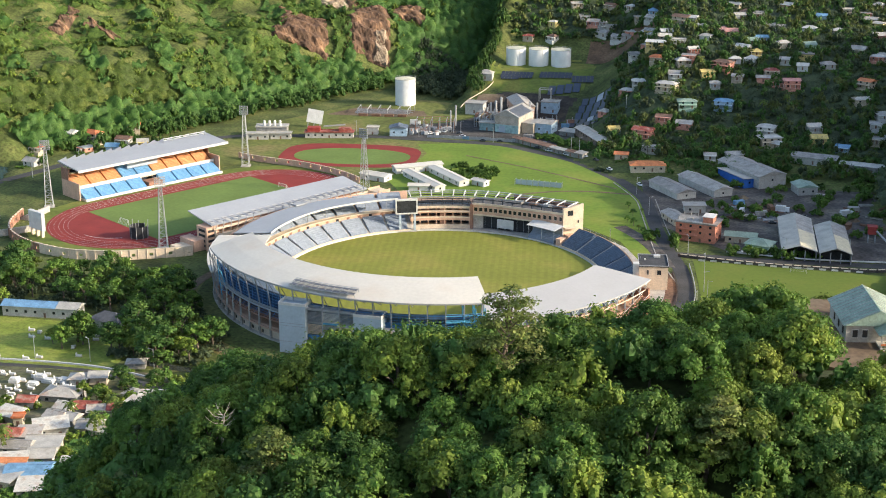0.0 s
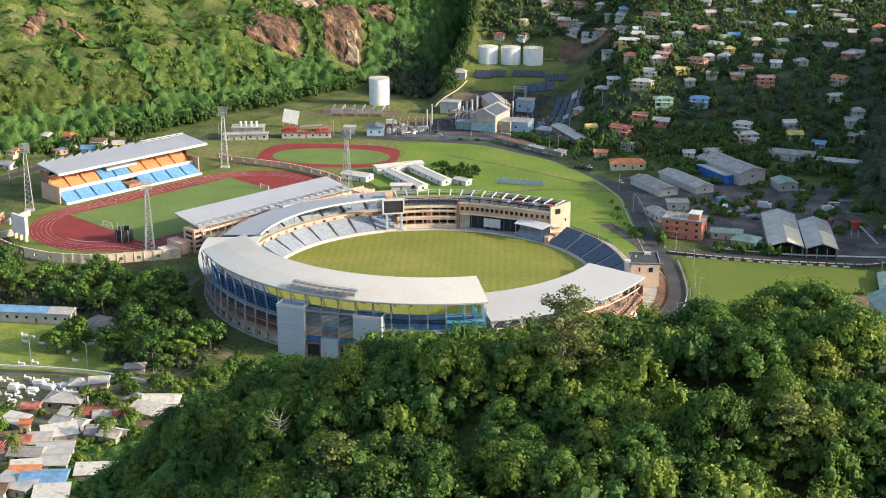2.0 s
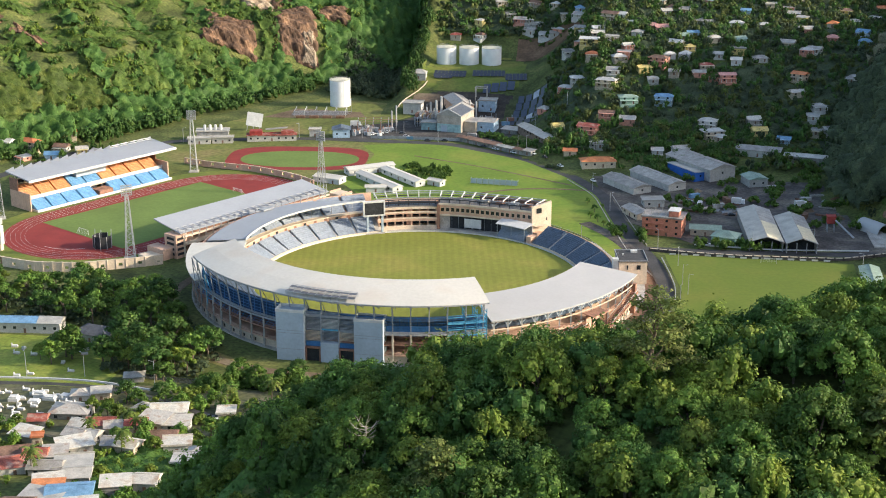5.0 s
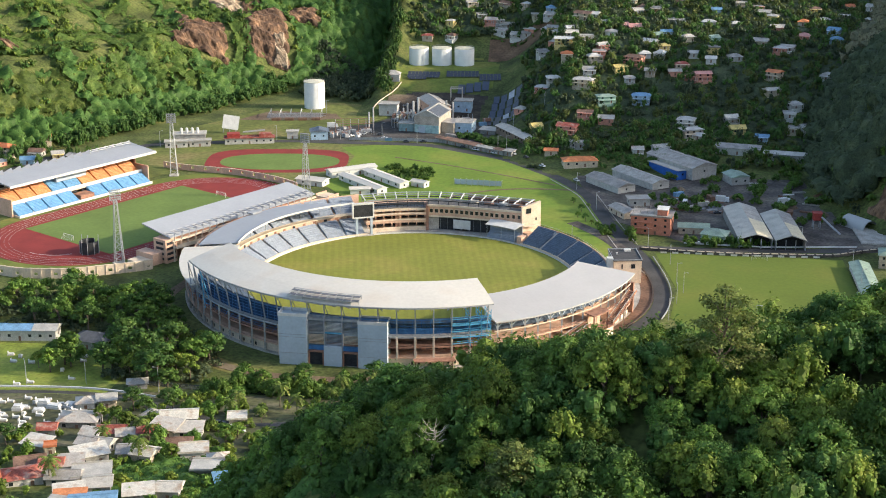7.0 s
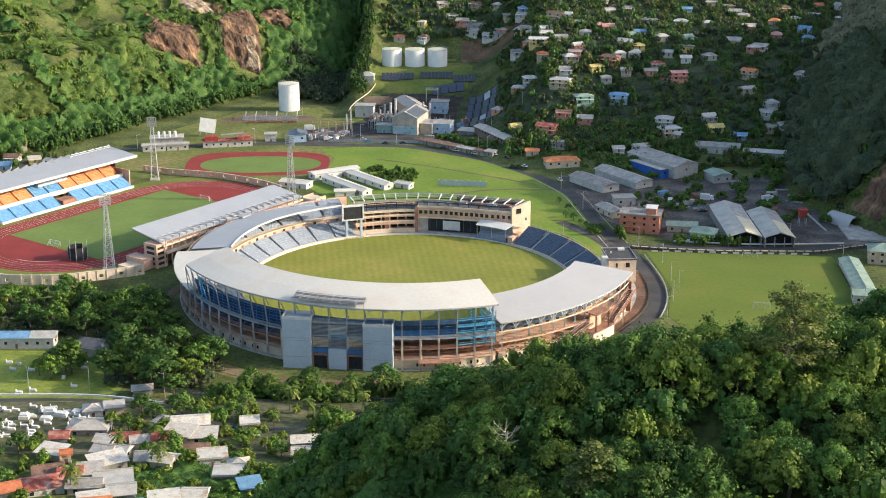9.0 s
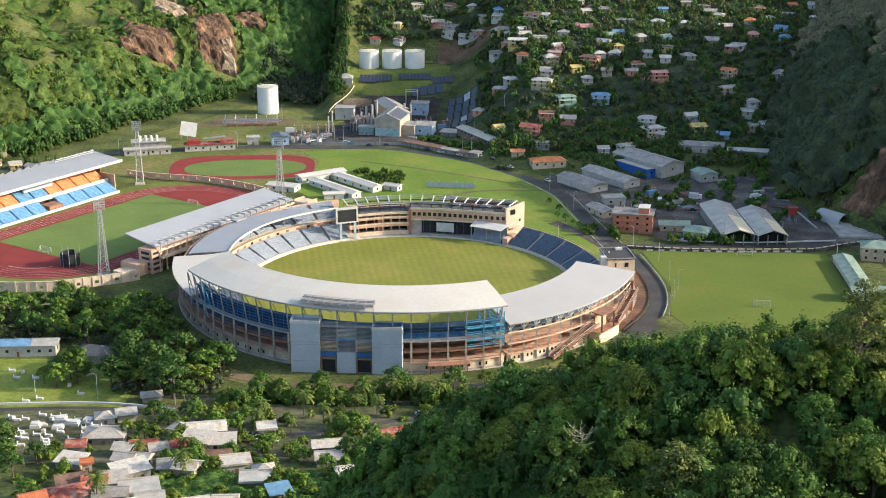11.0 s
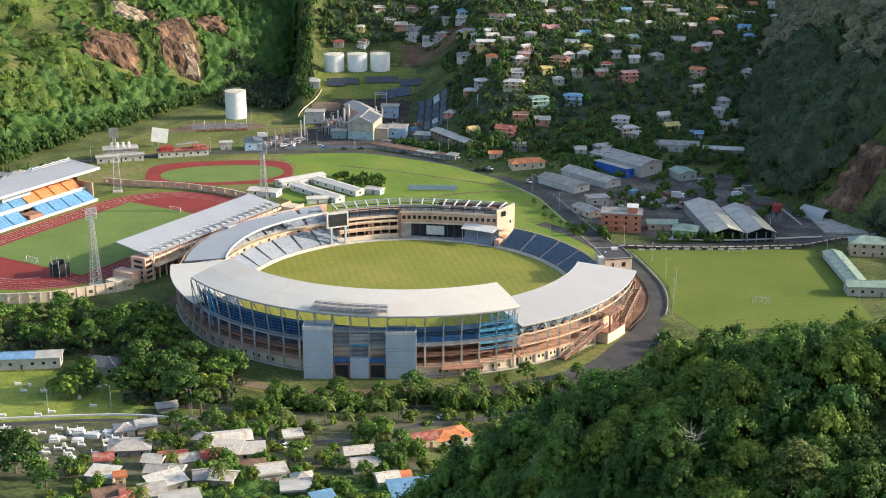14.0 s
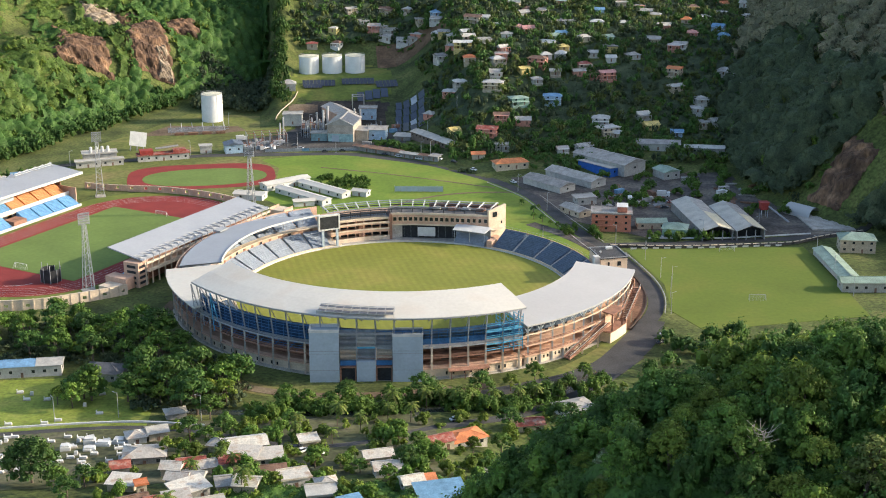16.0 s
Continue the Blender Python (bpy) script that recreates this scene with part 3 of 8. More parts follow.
def roof_rack():
    o = thing("panel_rack", "long grey rack of dark panels on the white roof", "rack")
    for row, (r, z) in enumerate(((103.0, 27.6), (100.6, 28.4))):
        for i in range(9):
            a = -112.5 + 16.5 * i / 9
            part("panel", Shape().bar(at(r, a + 0.08, z), at(r, a + 1.7, z), 1.9, 0.12), mat("dark panel", (0.09, 0.10, 0.12), 0.35, var=0.2), o)
    s = Shape()
    for i in range(10):
        a = -112.5 + 16.5 * i / 9
        s.bar(at(104.2, a, 26.0), at(104.2, a, 27.7), 0.15).bar(at(99.6, a, 27.0), at(99.6, a, 28.8), 0.15).bar(at(104.4, a, 27.4), at(99.4, a, 28.7), 0.15)
    for r, z in ((104.4, 27.5), (101.8, 28.0), (99.4, 28.8)):
        for i in range(9):
            a = -112.5 + 16.5 * i / 9
            s.bar(at(r, a, z), at(r, a + 16.5 / 9, z), 0.18)
    part("frame", s, GALV, o)


roof_rack()


def stair_block():
    """Two clad stair shafts with a louvred bay between them, in front of the main stand."""
    o = thing("stair_tower", "pale blue-grey clad twin stair shafts with louvres between", "tower", pose(-37.5, -105.3, 0, 0, 0, -4.5))
    for x0, x1, h, lab in ((-21.5, -10.2, 21.4, "taller"), (10.2, 21.8, 19.6, "lower")):
        b = part("shaft", Shape().prism([(x0, -2.4), (x1, -2.4), (x1, 4.5), (x0, 4.5)], -0.5, h - 1.2), PANEL, o)
        part("parapet", Shape().box(x0 - 0.1, -2.55, h - 1.2, x1 + 0.1, -2.1, h).box(x0 - 0.1, -2.1, h - 1.2, x0 + 0.35, 4.5, h).box(x1 - 0.35, -2.1, h - 1.2, x1 + 0.1, 4.5, h).box(x0 + 0.35, 4.1, h - 1.2, x1 - 0.35, 4.5, h), WHITE, b, "white parapet")
        for z in (4.8, 11.5, 12.6):
            part("joint", Shape().box(x0 + 0.05, -2.46, z, x1 - 0.05, -2.38, z + 0.16), GREYP, b)
    # recess shade painted in: cladding colour at about half brightness
    part("back_wall", Shape().box(-10.2, 1.0, 0, 10.2, 1.4, 20.0), mat("shaded grey infill", (0.22, 0.25, 0.28), 0.8), o)
    c = part("centre_panel", Shape().box(-3.6, -1.9, 0, 3.6, 0.9, 8.2), PANEL, o)
    for x in (-6.9, 6.9):
        d = part("portal", Shape().box(x - 3.1, -1.6, 0, x - 2.6, 1.0, 5.4).box(x + 2.6, -1.6, 0, x + 3.1, 1.0, 5.4).box(x - 3.1, -1.6, 5.4, x + 3.1, 1.0, 6.0), BROWN, o, "brown door surround")
        part("door", Shape().box(x - 2.6, -0.9, 0, x + 2.6, -0.7, 5.4), DARK, d)
        part("fanlight", Shape().box(x - 3.0, -0.8, 6.2, x + 3.0, -0.6, 8.2), STEEL, o)
    for j, (x0, x1) in enumerate(((-10.0, -3.7), (-3.5, 3.5), (3.7, 10.0))):
        for i in range(18):
            z = 8.7 + i * 0.52
            if i in (8, 9):
                continue
            part("louvre", Shape().bar((x0, -0.3, z), (x1, -0.3, z), 0.5, 0.16), WHITE if j == 1 and i > 9 else CREAM if i < 8 and j != 1 else GREYP, o)
        part("cross_beam", Shape().box(x0, -0.5, 13.0, x1, 0.2, 13.6), CYAN if j == 1 else GREYP, o)
    for x in (-3.6, 3.6):
        part("post", Shape().box(x - 0.2, -0.9, 8.2, x + 0.2, 0.4, 20.0), GREYP, o)
    part("top_beam", Shape().box(-10.2, -0.6, 18.4, 10.2, 0.9, 19.2), GREYP, o)


stair_block()


def east_stand():
    st = thing("cricket_stand", "curved cricket stand with pale grey roof and open galleries", "stand")
    A, B = -66.2, -17.0
    part("roof", sector(77.5, 103, 19.6, 17.4, A, B, 44, 0.5), ROOFG, st, "smooth pale grey roof")
    roof_ribs(st, 77.5, 19.6, 103, 17.4, A, B, 22, ROOFG)
    part("ground_wall", wallring(100.8, A, B, 0, 4.0, 30), CREAM, st, "cream ground floor wall")
    # darker copy of the peach render: shade under the roof put into the colour
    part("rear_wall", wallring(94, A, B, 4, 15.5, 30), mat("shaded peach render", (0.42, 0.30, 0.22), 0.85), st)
    for z in (4.4, 8.8):
        part("floor_slab", sector(92, 102.2, z, z, A, B, 30, 0.5), PEACH, st)
        part("guard_rail", wallring(102.0, A, B, z + 0.9, z + 1.15, 30, 0.12), BROWN, st)
        part("guard_rail", wallring(102.0, A, B, z + 0.45, z + 0.6, 30, 0.12), BROWN, st)
    tier(st, "seating", 77.5, 97, 3.5, 13.0, A, B, 12, SEATB, 20)
    n = 15
    for i in range(n):
        a = A + 0.8 + (B - A - 1.6) * i / (n - 1)
        column(st, 101.6, a, 0, 16.9, 0.6, WHITE)
        part("brace", Shape().bar(at(101.5, a, 13.2), at(97, a, 17.4), 0.22).bar(at(101.8, a, 14.5), at(101.8, a + 1.4, 17), 0.22).bar(at(101.8, a, 14.5), at(101.8, a - 1.4, 17), 0.15), PALEST, st, "pale blue strut")
        for k, z in ((1.2, 6.6), (2.4, 6.6), (1.8, 10.9)):
            if i < n - 1:
                # openings are black slabs with the inner shade painted on
                part("opening", Shape().bar(at(94.6, a + k - 0.5, z), at(94.6, a + k + 0.5, z), 0.25, 2.2), DARK, st)
        if i < n - 1:
            for k in (1.2, 2.3):
                part("window", Shape().bar(at(101.25, a + k - 0.2, 2.2), at(101.25, a + k + 0.2, 2.2), 0.2, 1.2), GLASS, st)
    part("end_wall", sector(88, 103.2, 13.5, 13.5, -18.2, -17.2, 2, 13.5), BROWN, st, "red-brown end wall")
    part("gallery_beam", wallring(101.7, A, B, 12.9, 13.3, 30, 0.3), CREAM, st)
    return st


east_stand()


def outer_stair(a0, a1, z0, z1, r, legs):
    o = thing("outer_staircase", "red-brown concrete staircase on the outside of the stand", "staircase", group="outer stairs")
    n = 20
    for i in range(n):
        a = a0 + (a1 - a0) * i / n
        z = z0 + (z1 - z0) * (i + 1) / n
        part("step", sector(r - 2.2, r + 0.8, z, z, a, a + (a1 - a0) / n * 1.02, 1, 0.3), BROWN, o)
    for rr in (r - 2.3, r + 0.8):
        s = Shape().bar(at(rr, a0, z0 + 0.4), at(rr, a1, z1 + 0.4), 0.25, 1.0)
        part("string", s, BROWN, o)
        part("handrail", Shape().bar(at(rr, a0, z0 + 1.5), at(rr, a1, z1 + 1.5), 0.14), WHITE, o)
    for k in legs:
        a = a0 + (a1 - a0) * k
        part("leg", Shape().bar(at(r - 0.7, a, 0), at(r - 0.7, a, z0 + (z1 - z0) * k), 0.5), CREAM, o)
    return o


outer_stair(-56, -42, 0.2, 8.6, 106.0, (0.35, 0.75))
outer_stair(-34, -22, 4.5, 12.5, 106.0, (0.1, 0.55))
landing = thing("stair_landing", "cream walled stair landing with brown canopy", "landing")
part("wall", sector(102.3, 107.2, 4.4, 4.4, -42, -34, 6, 4.4), CREAM, landing)
part("deck", sector(102.3, 107.4, 4.75, 4.75, -42.3, -33.8, 6, 0.3), BROWN, landing)
part("canopy", sector(102.3, 107.6, 12.6, 12.4, -41.5, -36, 6, 0.4), BROWN, landing)
for a in (-41.2, -36.4):
    part("post", Shape().bar(at(107.0, a, 4.7), at(107.0, a, 12.2), 0.6), BROWN, landing)
part("back_panel", sector(103.0, 103.4, 11.8, 11.8, -41, -36.5, 4, 6.8), PEACH, landing)


def open_terrace():
    st = thing("open_terrace", "uncovered curved terrace of navy blue plastic seats", "terrace")
    cuts = [-14.0, -6.0, 2.5, 11.0, 21.0, 31.5, 42.0, 51.5]
    for a0, a1 in zip(cuts, cuts[1:]):
        tier(st, "seat_block", 77.0, 88.5, 0.8, 6.6, a0 + 0.75, a1 - 0.4, 12, SEATB, 6)
        part("aisle", sweep([(77.0, 0.9), (88.5, 6.75), (88.5, 5.0), (77.0, 0.2)], a0 - 0.3, a0 + 0.65, 2), CONC, st, "stepped concrete aisle")
    part("base", sector(77.0, 89.2, 0.7, 6.4, -14, 51.5, 30, 0.9), CONC, st)
    part("front_wall", wallring(76.2, -16, 51.8, 0, 1.1, 30, 0.35), CREAM, st)
    part("rear_wall", wallring(89.2, -14, 51.5, 0, 7.2, 30, 0.35), PEACH, st)
    s = Shape()
    for i in range(24):
        a = -14 + 65.5 * i / 24
        s.bar(at(89.4, a, 7.2), at(89.4, a, 8.3), 0.08).bar(at(89.4, a, 8.3), at(89.4, a + 65.5 / 24, 8.3), 0.08)
    part("rail", s, GREYP, st)
    part("broken_block", Shape().box(*at(83, 5, 3.4)[:2], 3.0, at(83, 5)[0] + 4.0, at(83, 5)[1] + 3.0, 4.6), BROWN, st, "rusty stacked parts on the terrace")
    for a in (10.5, 38):
        part("lamp_pole", Shape().bar(at(92, a, 0), at(92, a, 12), 0.22), GALV, st)


open_terrace()


def facade(a):
    """Radius of the pavilion's front: nearly straight, so it leaves the circle towards the eastern end."""
    return float(np.interp(a, [56, 65, 75, 88, 114], [87.2, 83.0, 81.4, 81.6, 80.2]))


def along(o0, o1, z0, z1, a0, a1, n):
    """A wall or slab that follows the pavilion's front, between two offsets behind it."""
    s = Shape()
    A = [a0 + (a1 - a0) * i / n for i in range(n + 1)]
    m = n + 1
    s.v = [at(facade(a) + o, a, z) for o, z in ((o0, z1), (o1, z1), (o0, z0), (o1, z0)) for a in A]
    for i in range(n):
        s.f += [(i, m + i, m + i + 1, i + 1), (2 * m + i + 1, 3 * m + i + 1, 3 * m + i, 2 * m + i), (i + 1, 2 * m + i + 1, 2 * m + i, i), (m + i, 3 * m + i, 3 * m + i + 1, m + i + 1)]
    s.f += [(0, 2 * m, 3 * m, m), (n, m + n, 3 * m + n, 2 * m + n)]
    return s


def pavilion():
    st = thing("pavilion", "curved peach cricket pavilion with rooftop frames and dark glazing", "building")
    # eastern half: dark glazed ground, one row of windows above
    part("glazing", along(1.4, 1.8, 0.3, 7.4, 58, 86.6, 16), DARK, st, "dark glazed ground floors")
    for i in range(12):
        a = 59.5 + 26.5 * i / 11
        part("mullion", Shape().bar(at(facade(a) + 1.3, a, 0.3), at(facade(a) + 1.3, a, 7.4), 0.12), GREYP, st)
    part("upper_floor", along(0, 11, 7.4, 13.2, 56.4, 90.6, 18), PEACH, st)
    part("band", along(-0.3, 0.2, 12.7, 13.6, 56.4, 90.6, 18), CREAM, st)
    part("lower_band", along(-0.25, 0.1, 7.1, 7.8, 56.4, 90.6, 18), CREAM, st)
    for i in range(18):
        a = 57.8 + 31.4 * i / 17
        r = facade(a) - 0.05
        f = part("window", Shape().bar(at(r, a - 0.55, 10.4), at(r, a + 0.55, 10.4), 0.3, 1.9), GLASS, st)
        part("lintel", Shape().bar(at(r - 0.1, a - 0.62, 11.45), at(r - 0.1, a + 0.62, 11.45), 0.3, 0.14), CREAM, f)
        part("sill", Shape().bar(at(r - 0.1, a - 0.62, 9.4), at(r - 0.1, a + 0.62, 9.4), 0.3, 0.14), CREAM, f)
    part("rear_block", along(7, 12, 0, 12.9, 56.6, 113, 26), PEACH, st)
    part("end_wall", Shape().prism([(31.5, 67.0), (40.8, 72.2), (40.2, 73.2), (30.9, 68.0)], 0, 13.4).add([(31.5, 67.0, 13.4), (40.8, 72.2, 13.4), (40.2, 73.2, 13.4), (30.9, 68.0, 13.4), (31.5, 67.0, 15.8), (40.8, 72.2, 18.0), (40.2, 73.2, 18.0), (30.9, 68.0, 15.8)], [(0, 1, 5, 4), (1, 2, 6, 5), (2, 3, 7, 6), (3, 0, 4, 7), (4, 5, 6, 7)]), CREAM, st, "tall cream end wall")
    part("end_window", Shape().bar((33.6, 68.1, 13.6), (36.0, 69.45, 13.6), 0.3, 2.6), GLASS, st)
    part("end_window", Shape().bar((38.2, 70.65, 9.0), (38.8, 71.0, 9.0), 0.3, 1.4), GLASS, st)
    part("end_canopy", Shape().prism([(32.0, 66.8), (38.5, 70.4), (39.6, 68.4), (33.1, 64.8)], 6.2, 6.5), CREAM, st)
    part("end_porch", Shape().prism([(33.2, 64.6), (37.0, 66.7), (35.8, 69.0), (32.0, 66.9)], 0, 3.0), PEACH, st)
    part("white_panel", along(0.7, 1.4, 0.2, 7.4, 86.6, 90.4, 3), CONC, st)
    # western half: balconies
    for z0, z1 in ((0.0, 1.4), (3.7, 5.6), (7.6, 8.8)):
        part("balcony", along(-0.6, 7, z0 + (0.6 if z0 else 0.0), z1, 91, 113, 12), PEACH if z0 else CREAM, st)
        part("balcony_rail", along(-0.8, -0.65, z1, z1 + 0.8, 91, 113, 12), CREAM, st)
    # black sheet painting the shade at the back of the balconies
    part("recess", along(4.8, 5.2, 0.5, 11.4, 91, 113, 12), DARK, st)
    part("top_band", along(-0.5, 7, 10.6, 11.9, 91, 113, 12), CREAM, st)
    for i in range(8):
        a = 91.5 + 21.0 * i / 7
        part("pier", Shape().bar(at(facade(a) - 0.3, a, 0), at(facade(a) - 0.3, a, 11.4), 0.5), PEACH, st)
    for i in range(7):
        a = 93 + 21.0 * i / 7
        for z in (2.7, 6.6, 9.8):
            part("window", Shape().bar(at(facade(a) + 4.7, a - 0.9, z), at(facade(a) + 4.7, a + 0.9, z), 0.25, 1.4), GLASS, st)
    part("stair_core", along(-0.9, 4, 0, 13.0, 90.2, 91.2, 2), BROWN, st)
    part("stair_core", along(-0.2, 4, 0, 10.6, 100.0, 102.2, 2), BROWN, st)
    # roof terrace frames
    part("roof_deck", along(0.3, 12, 13.2, 13.4, 56.8, 90.6, 20), mat("grey roof felt", (0.15, 0.145, 0.14), 0.9), st)
    part("roof_deck", along(-0.4, 12, 11.9, 12.1, 90.8, 113, 14), mat("grey roof felt", (0.15, 0.145, 0.14), 0.9), st)
    for i in range(16):
        a = 57.4 + 55 * i / 15
        z = 13.4 if a < 90.6 else 12.1
        part("roof_post", Shape().bar(at(facade(a) + 0.8, a, z), at(facade(a) + 0.8, a, 15.4), 0.3), DARK, st)
        part("roof_post", Shape().bar(at(facade(a) + 11, a, z), at(facade(a) + 11, a, 16.6), 0.35), CONC, st)
        part("roof_beam", Shape().bar(at(facade(a) + 4.5, a, 15.9), at(facade(a) + 12.2, a, 16.9), 0.5, 0.55), WHITE, st)
    for o_, z, m_ in ((0.6, 15.3, DARK), (3.4, 15.6, GREYP), (6.4, 15.9, DARK), (9.4, 16.2, GREYP), (12.0, 16.6, GALV)):
        w = 0.3 if o_ > 11 else 0.2
        part("purlin", along(o_ - w, o_ + w, z, z + 0.35, 57, 113, 28), m_, st)
    for k, a in enumerate((60, 64.5, 69, 74)):
        part("roof_plant", along(6, 9.5, 13.4, 14.9, a, a + 2.4, 2), (BROWN, GREYP, BROWN, CONC)[k], st)
    part("rear_parapet", along(11.6, 12.0, 13.2, 16.2, 57, 78, 12), BROWN, st)
    part("screen_strip", along(3, 6, 12.1, 13.2, 92, 112, 10), DARK, st)
    for i in range(30):
        a = 92.2 + 19 * i / 30
        part("roof_seat", Shape().bar(at(facade(a) + 2.2, a, 12.5), at(facade(a) + 2.2, a + 0.4, 12.5), 0.6, 0.6), SEATB, st)
    return st


pavilion()
sight = thing("sight_screen", "white cricket sight screen board on legs", "screen", pose(0.6, 74.4, 0, 0, 0, -12))
part("board", Shape().box(-4.2, -0.2, 1.6, 4.8, 0.1, 6.2), WHITE, sight)
for x in (-4, 0, 4):
    part("leg", Shape().box(x - 0.12, -0.1, 0.1, x + 0.12, 0.9, 1.7), GREYP, sight)
bay = thing("canopy_stand", "small seating bay under a white fabric canopy", "canopy")
part("canopy", sector(76.4, 83.5, 7.2, 8.4, 54.5, 67.5, 8, 0.2), WHITE, bay, "white sloping canopy")
tier(bay, "seating", 76.8, 82.0, 0.8, 3.4, 55, 67, 5, SEATW, 4)
part("rear_wall", wallring(82.4, 54.5, 67.5, 0, 7.2, 8), GREYP, bay)
for a in (55, 61, 67):
    part("post", Shape().bar(at(77.0, a, 0.5), at(77.0, a, 7.1), 0.2), WHITE, bay)
part("side_stair", sector(77.0, 82, 3.6, 3.6, 51.8, 54.0, 3, 3.6), PEACH, bay)


def scoreboard():
    o = thing("scoreboard", "black scoreboard screen in white frame on two tall legs", "scoreboard", pose(-48.2, 63.8, 0, 0, 0, 20))
    f = part("frame", Shape().box(-5.6, -0.7, 9.4, 5.6, 0.9, 10.1).box(-5.6, -0.7, 16.4, 5.6, 0.9, 17.2).box(-5.6, -0.7, 10.1, -4.9, 0.9, 16.4).box(4.9, -0.7, 10.1, 5.6, 0.9, 16.4).box(-4.9, 0.2, 10.1, 4.9, 0.9, 16.4), WHITE, o)
    part("screen", Shape().box(-4.9, -0.4, 10.1, 4.9, 0.1, 16.4), DARK, f, "dark matt screen")
    for x in (-3.3, 4.2):
        part("leg", Shape().box(x - 0.55, -0.5, 0, x + 0.55, 0.6, 9.4), PANEL, o)
    part("foot", Shape().box(-4.4, -1.2, 0, 5.3, 1.3, 0.6), CONC, o)


scoreboard()


def west_stand():
    st = thing("cricket_stand", "curved western cricket stand with blue-grey roof", "stand")
    A, B = 118.0, 179.5
    s = Shape()
    n = 40
    I, O = [], []
    for i in range(n + 1):
        a = A + (B - A) * i / n
        k = float(ramp01(150, 118, a))
        I.append(at(81.0 - 3.0 * k, a, 16.6 + 0.4 * k))
        O.append(at(99.5 - 17 * k * k, a, 15.2 + 1.0 * k))
    m = n + 1
    s.add(I + O + [(x, y, z - 0.5) for x, y, z in I + O], [(i, i + 1, m + i + 1, m + i) for i in range(n)] + [(2 * m + i + 1, 2 * m + i, 3 * m + i, 3 * m + i + 1) for i in range(n)] + [(i + 1, i, 2 * m + i, 2 * m + i + 1) for i in range(n)] + [(m + i, m + i + 1, 3 * m + i + 1, 3 * m + i) for i in range(n)])
    part("roof", s, ROOFB, st, "blue-grey curved metal roof")
    e = Shape()
    for i in range(n):
        e.bar(I[i], I[i + 1], 0.4, 0.8)
    part("fascia", e, WHITE, st)
    cuts = np.linspace(114, 178, 9)
    for a0, a1 in zip(cuts, cuts[1:]):
        tier(st, "seat_block", 77.0, 86.5, 0.9, 6.0, a0 + 0.4, a1 - 0.4, 8, SEATW, 4)
        tier(st, "seat_block", 90.0, 100.0, 8.4, 13.6, a0 + 0.4, a1 - 0.4, 8, SEATW, 4)
    part("base", sector(76.6, 87.0, 0.8, 5.8, 112, 188, 30, 0.9), CONC, st)
    part("front_wall", wallring(75.8, 110, 190, 0, 1.2, 34, 0.4), CREAM, st)
    part("gallery_wall", wallring(87.2, 112, 188, 5.2, 8.6, 30), PEACH, st)
    part("gallery_slab", sector(86.4, 90.4, 8.6, 8.6, 112, 188, 30, 0.4), CREAM, st)
    part("rear_wall", wallring(101, 112, 188, 0, 14.6, 30), PEACH, st)
    for i in range(18):
        a = 114 + 70 * i / 17
        part("opening", Shape().bar(at(87.05, a - 0.5, 6.9), at(87.05, a + 0.5, 6.9), 0.2, 1.6), BROWN if i % 3 else DARK, st)
    for i in range(10):
        a = 120 + 66 * i / 9
        part("roof_post", Shape().bar(at(100, a, 13), at(100, a, 15.2), 0.4).bar(at(90, a, 9), at(90, a, 15.8), 0.25), GREYP, st)
    part("roof_hatch", sector(97, 101, 16.5, 16.5, 146, 150, 2, 0.7), GREYP, st)


west_stand()


def small_office():
    o = thing("office_block", "small cream flat-roofed block with dark roof", "building", pose(80.4, 9.6, 0, 0, 0, 7.0))
    part("walls", Shape().box(-6.4, -8.3, 0, 6.4, 8.3, 10.7), CREAM, o)
    part("roof", Shape().box(-6.7, -8.6, 10.7, 6.7, 8.6, 11.1), mat("black roof felt", (0.06, 0.06, 0.062), 0.9), o)
    part("parapet", Shape().box(-6.7, -8.6, 11.1, 6.7, -8.35, 11.5).box(-6.7, 8.35, 11.1, 6.7, 8.6, 11.5).box(6.45, -8.35, 11.1, 6.7, 8.35, 11.5).box(-6.7, -8.35, 11.1, -6.45, 8.35, 11.5), GREYP, o)
    for x, w in ((-2.9, 0.7), (1.6, 1.8)):
        f = part("window", Shape().box(x, -8.42, 7.2, x + w, -8.2, 9.2), GLASS, o)
        part("sill", Shape().box(x - 0.15, -8.5, 7.0, x + w + 0.15, -8.25, 7.2), CONC, f)
    part("side_window", Shape().box(6.3, -2, 7.2, 6.5, 0.4, 9.0), GLASS, o)
    part("roof_unit", Shape().box(0.5, 4.5, 11.1, 3.5, 6.5, 12.0), WHITE, o)
    part("roof_unit", Shape().box(-4.0, 0.5, 11.1, -3.2, 1.3, 11.8), WHITE, o)
    part("side_shaft", Shape().box(-9.2, -7.5, 0, -6.5, -4.5, 11.8), WHITE, o, "white rendered shaft")


small_office()
struct("wall_boundary", wallring(75.35, 0, 360, 0.1, 0.75, 96, 0.12), WHITE, "low white boundary fence of the cricket field")
# ---------------------------------------------------------------- athletics ground
def tp(u, v, z=0.0):
    x, y = track_pt(u, v)
    return (x, y, z)


def tbox(s, u0, v0, z0, u1, v1, z1):
    return s.prism([track_pt(u0, v0), track_pt(u1, v0), track_pt(u1, v1), track_pt(u0, v1)], z0, z1)


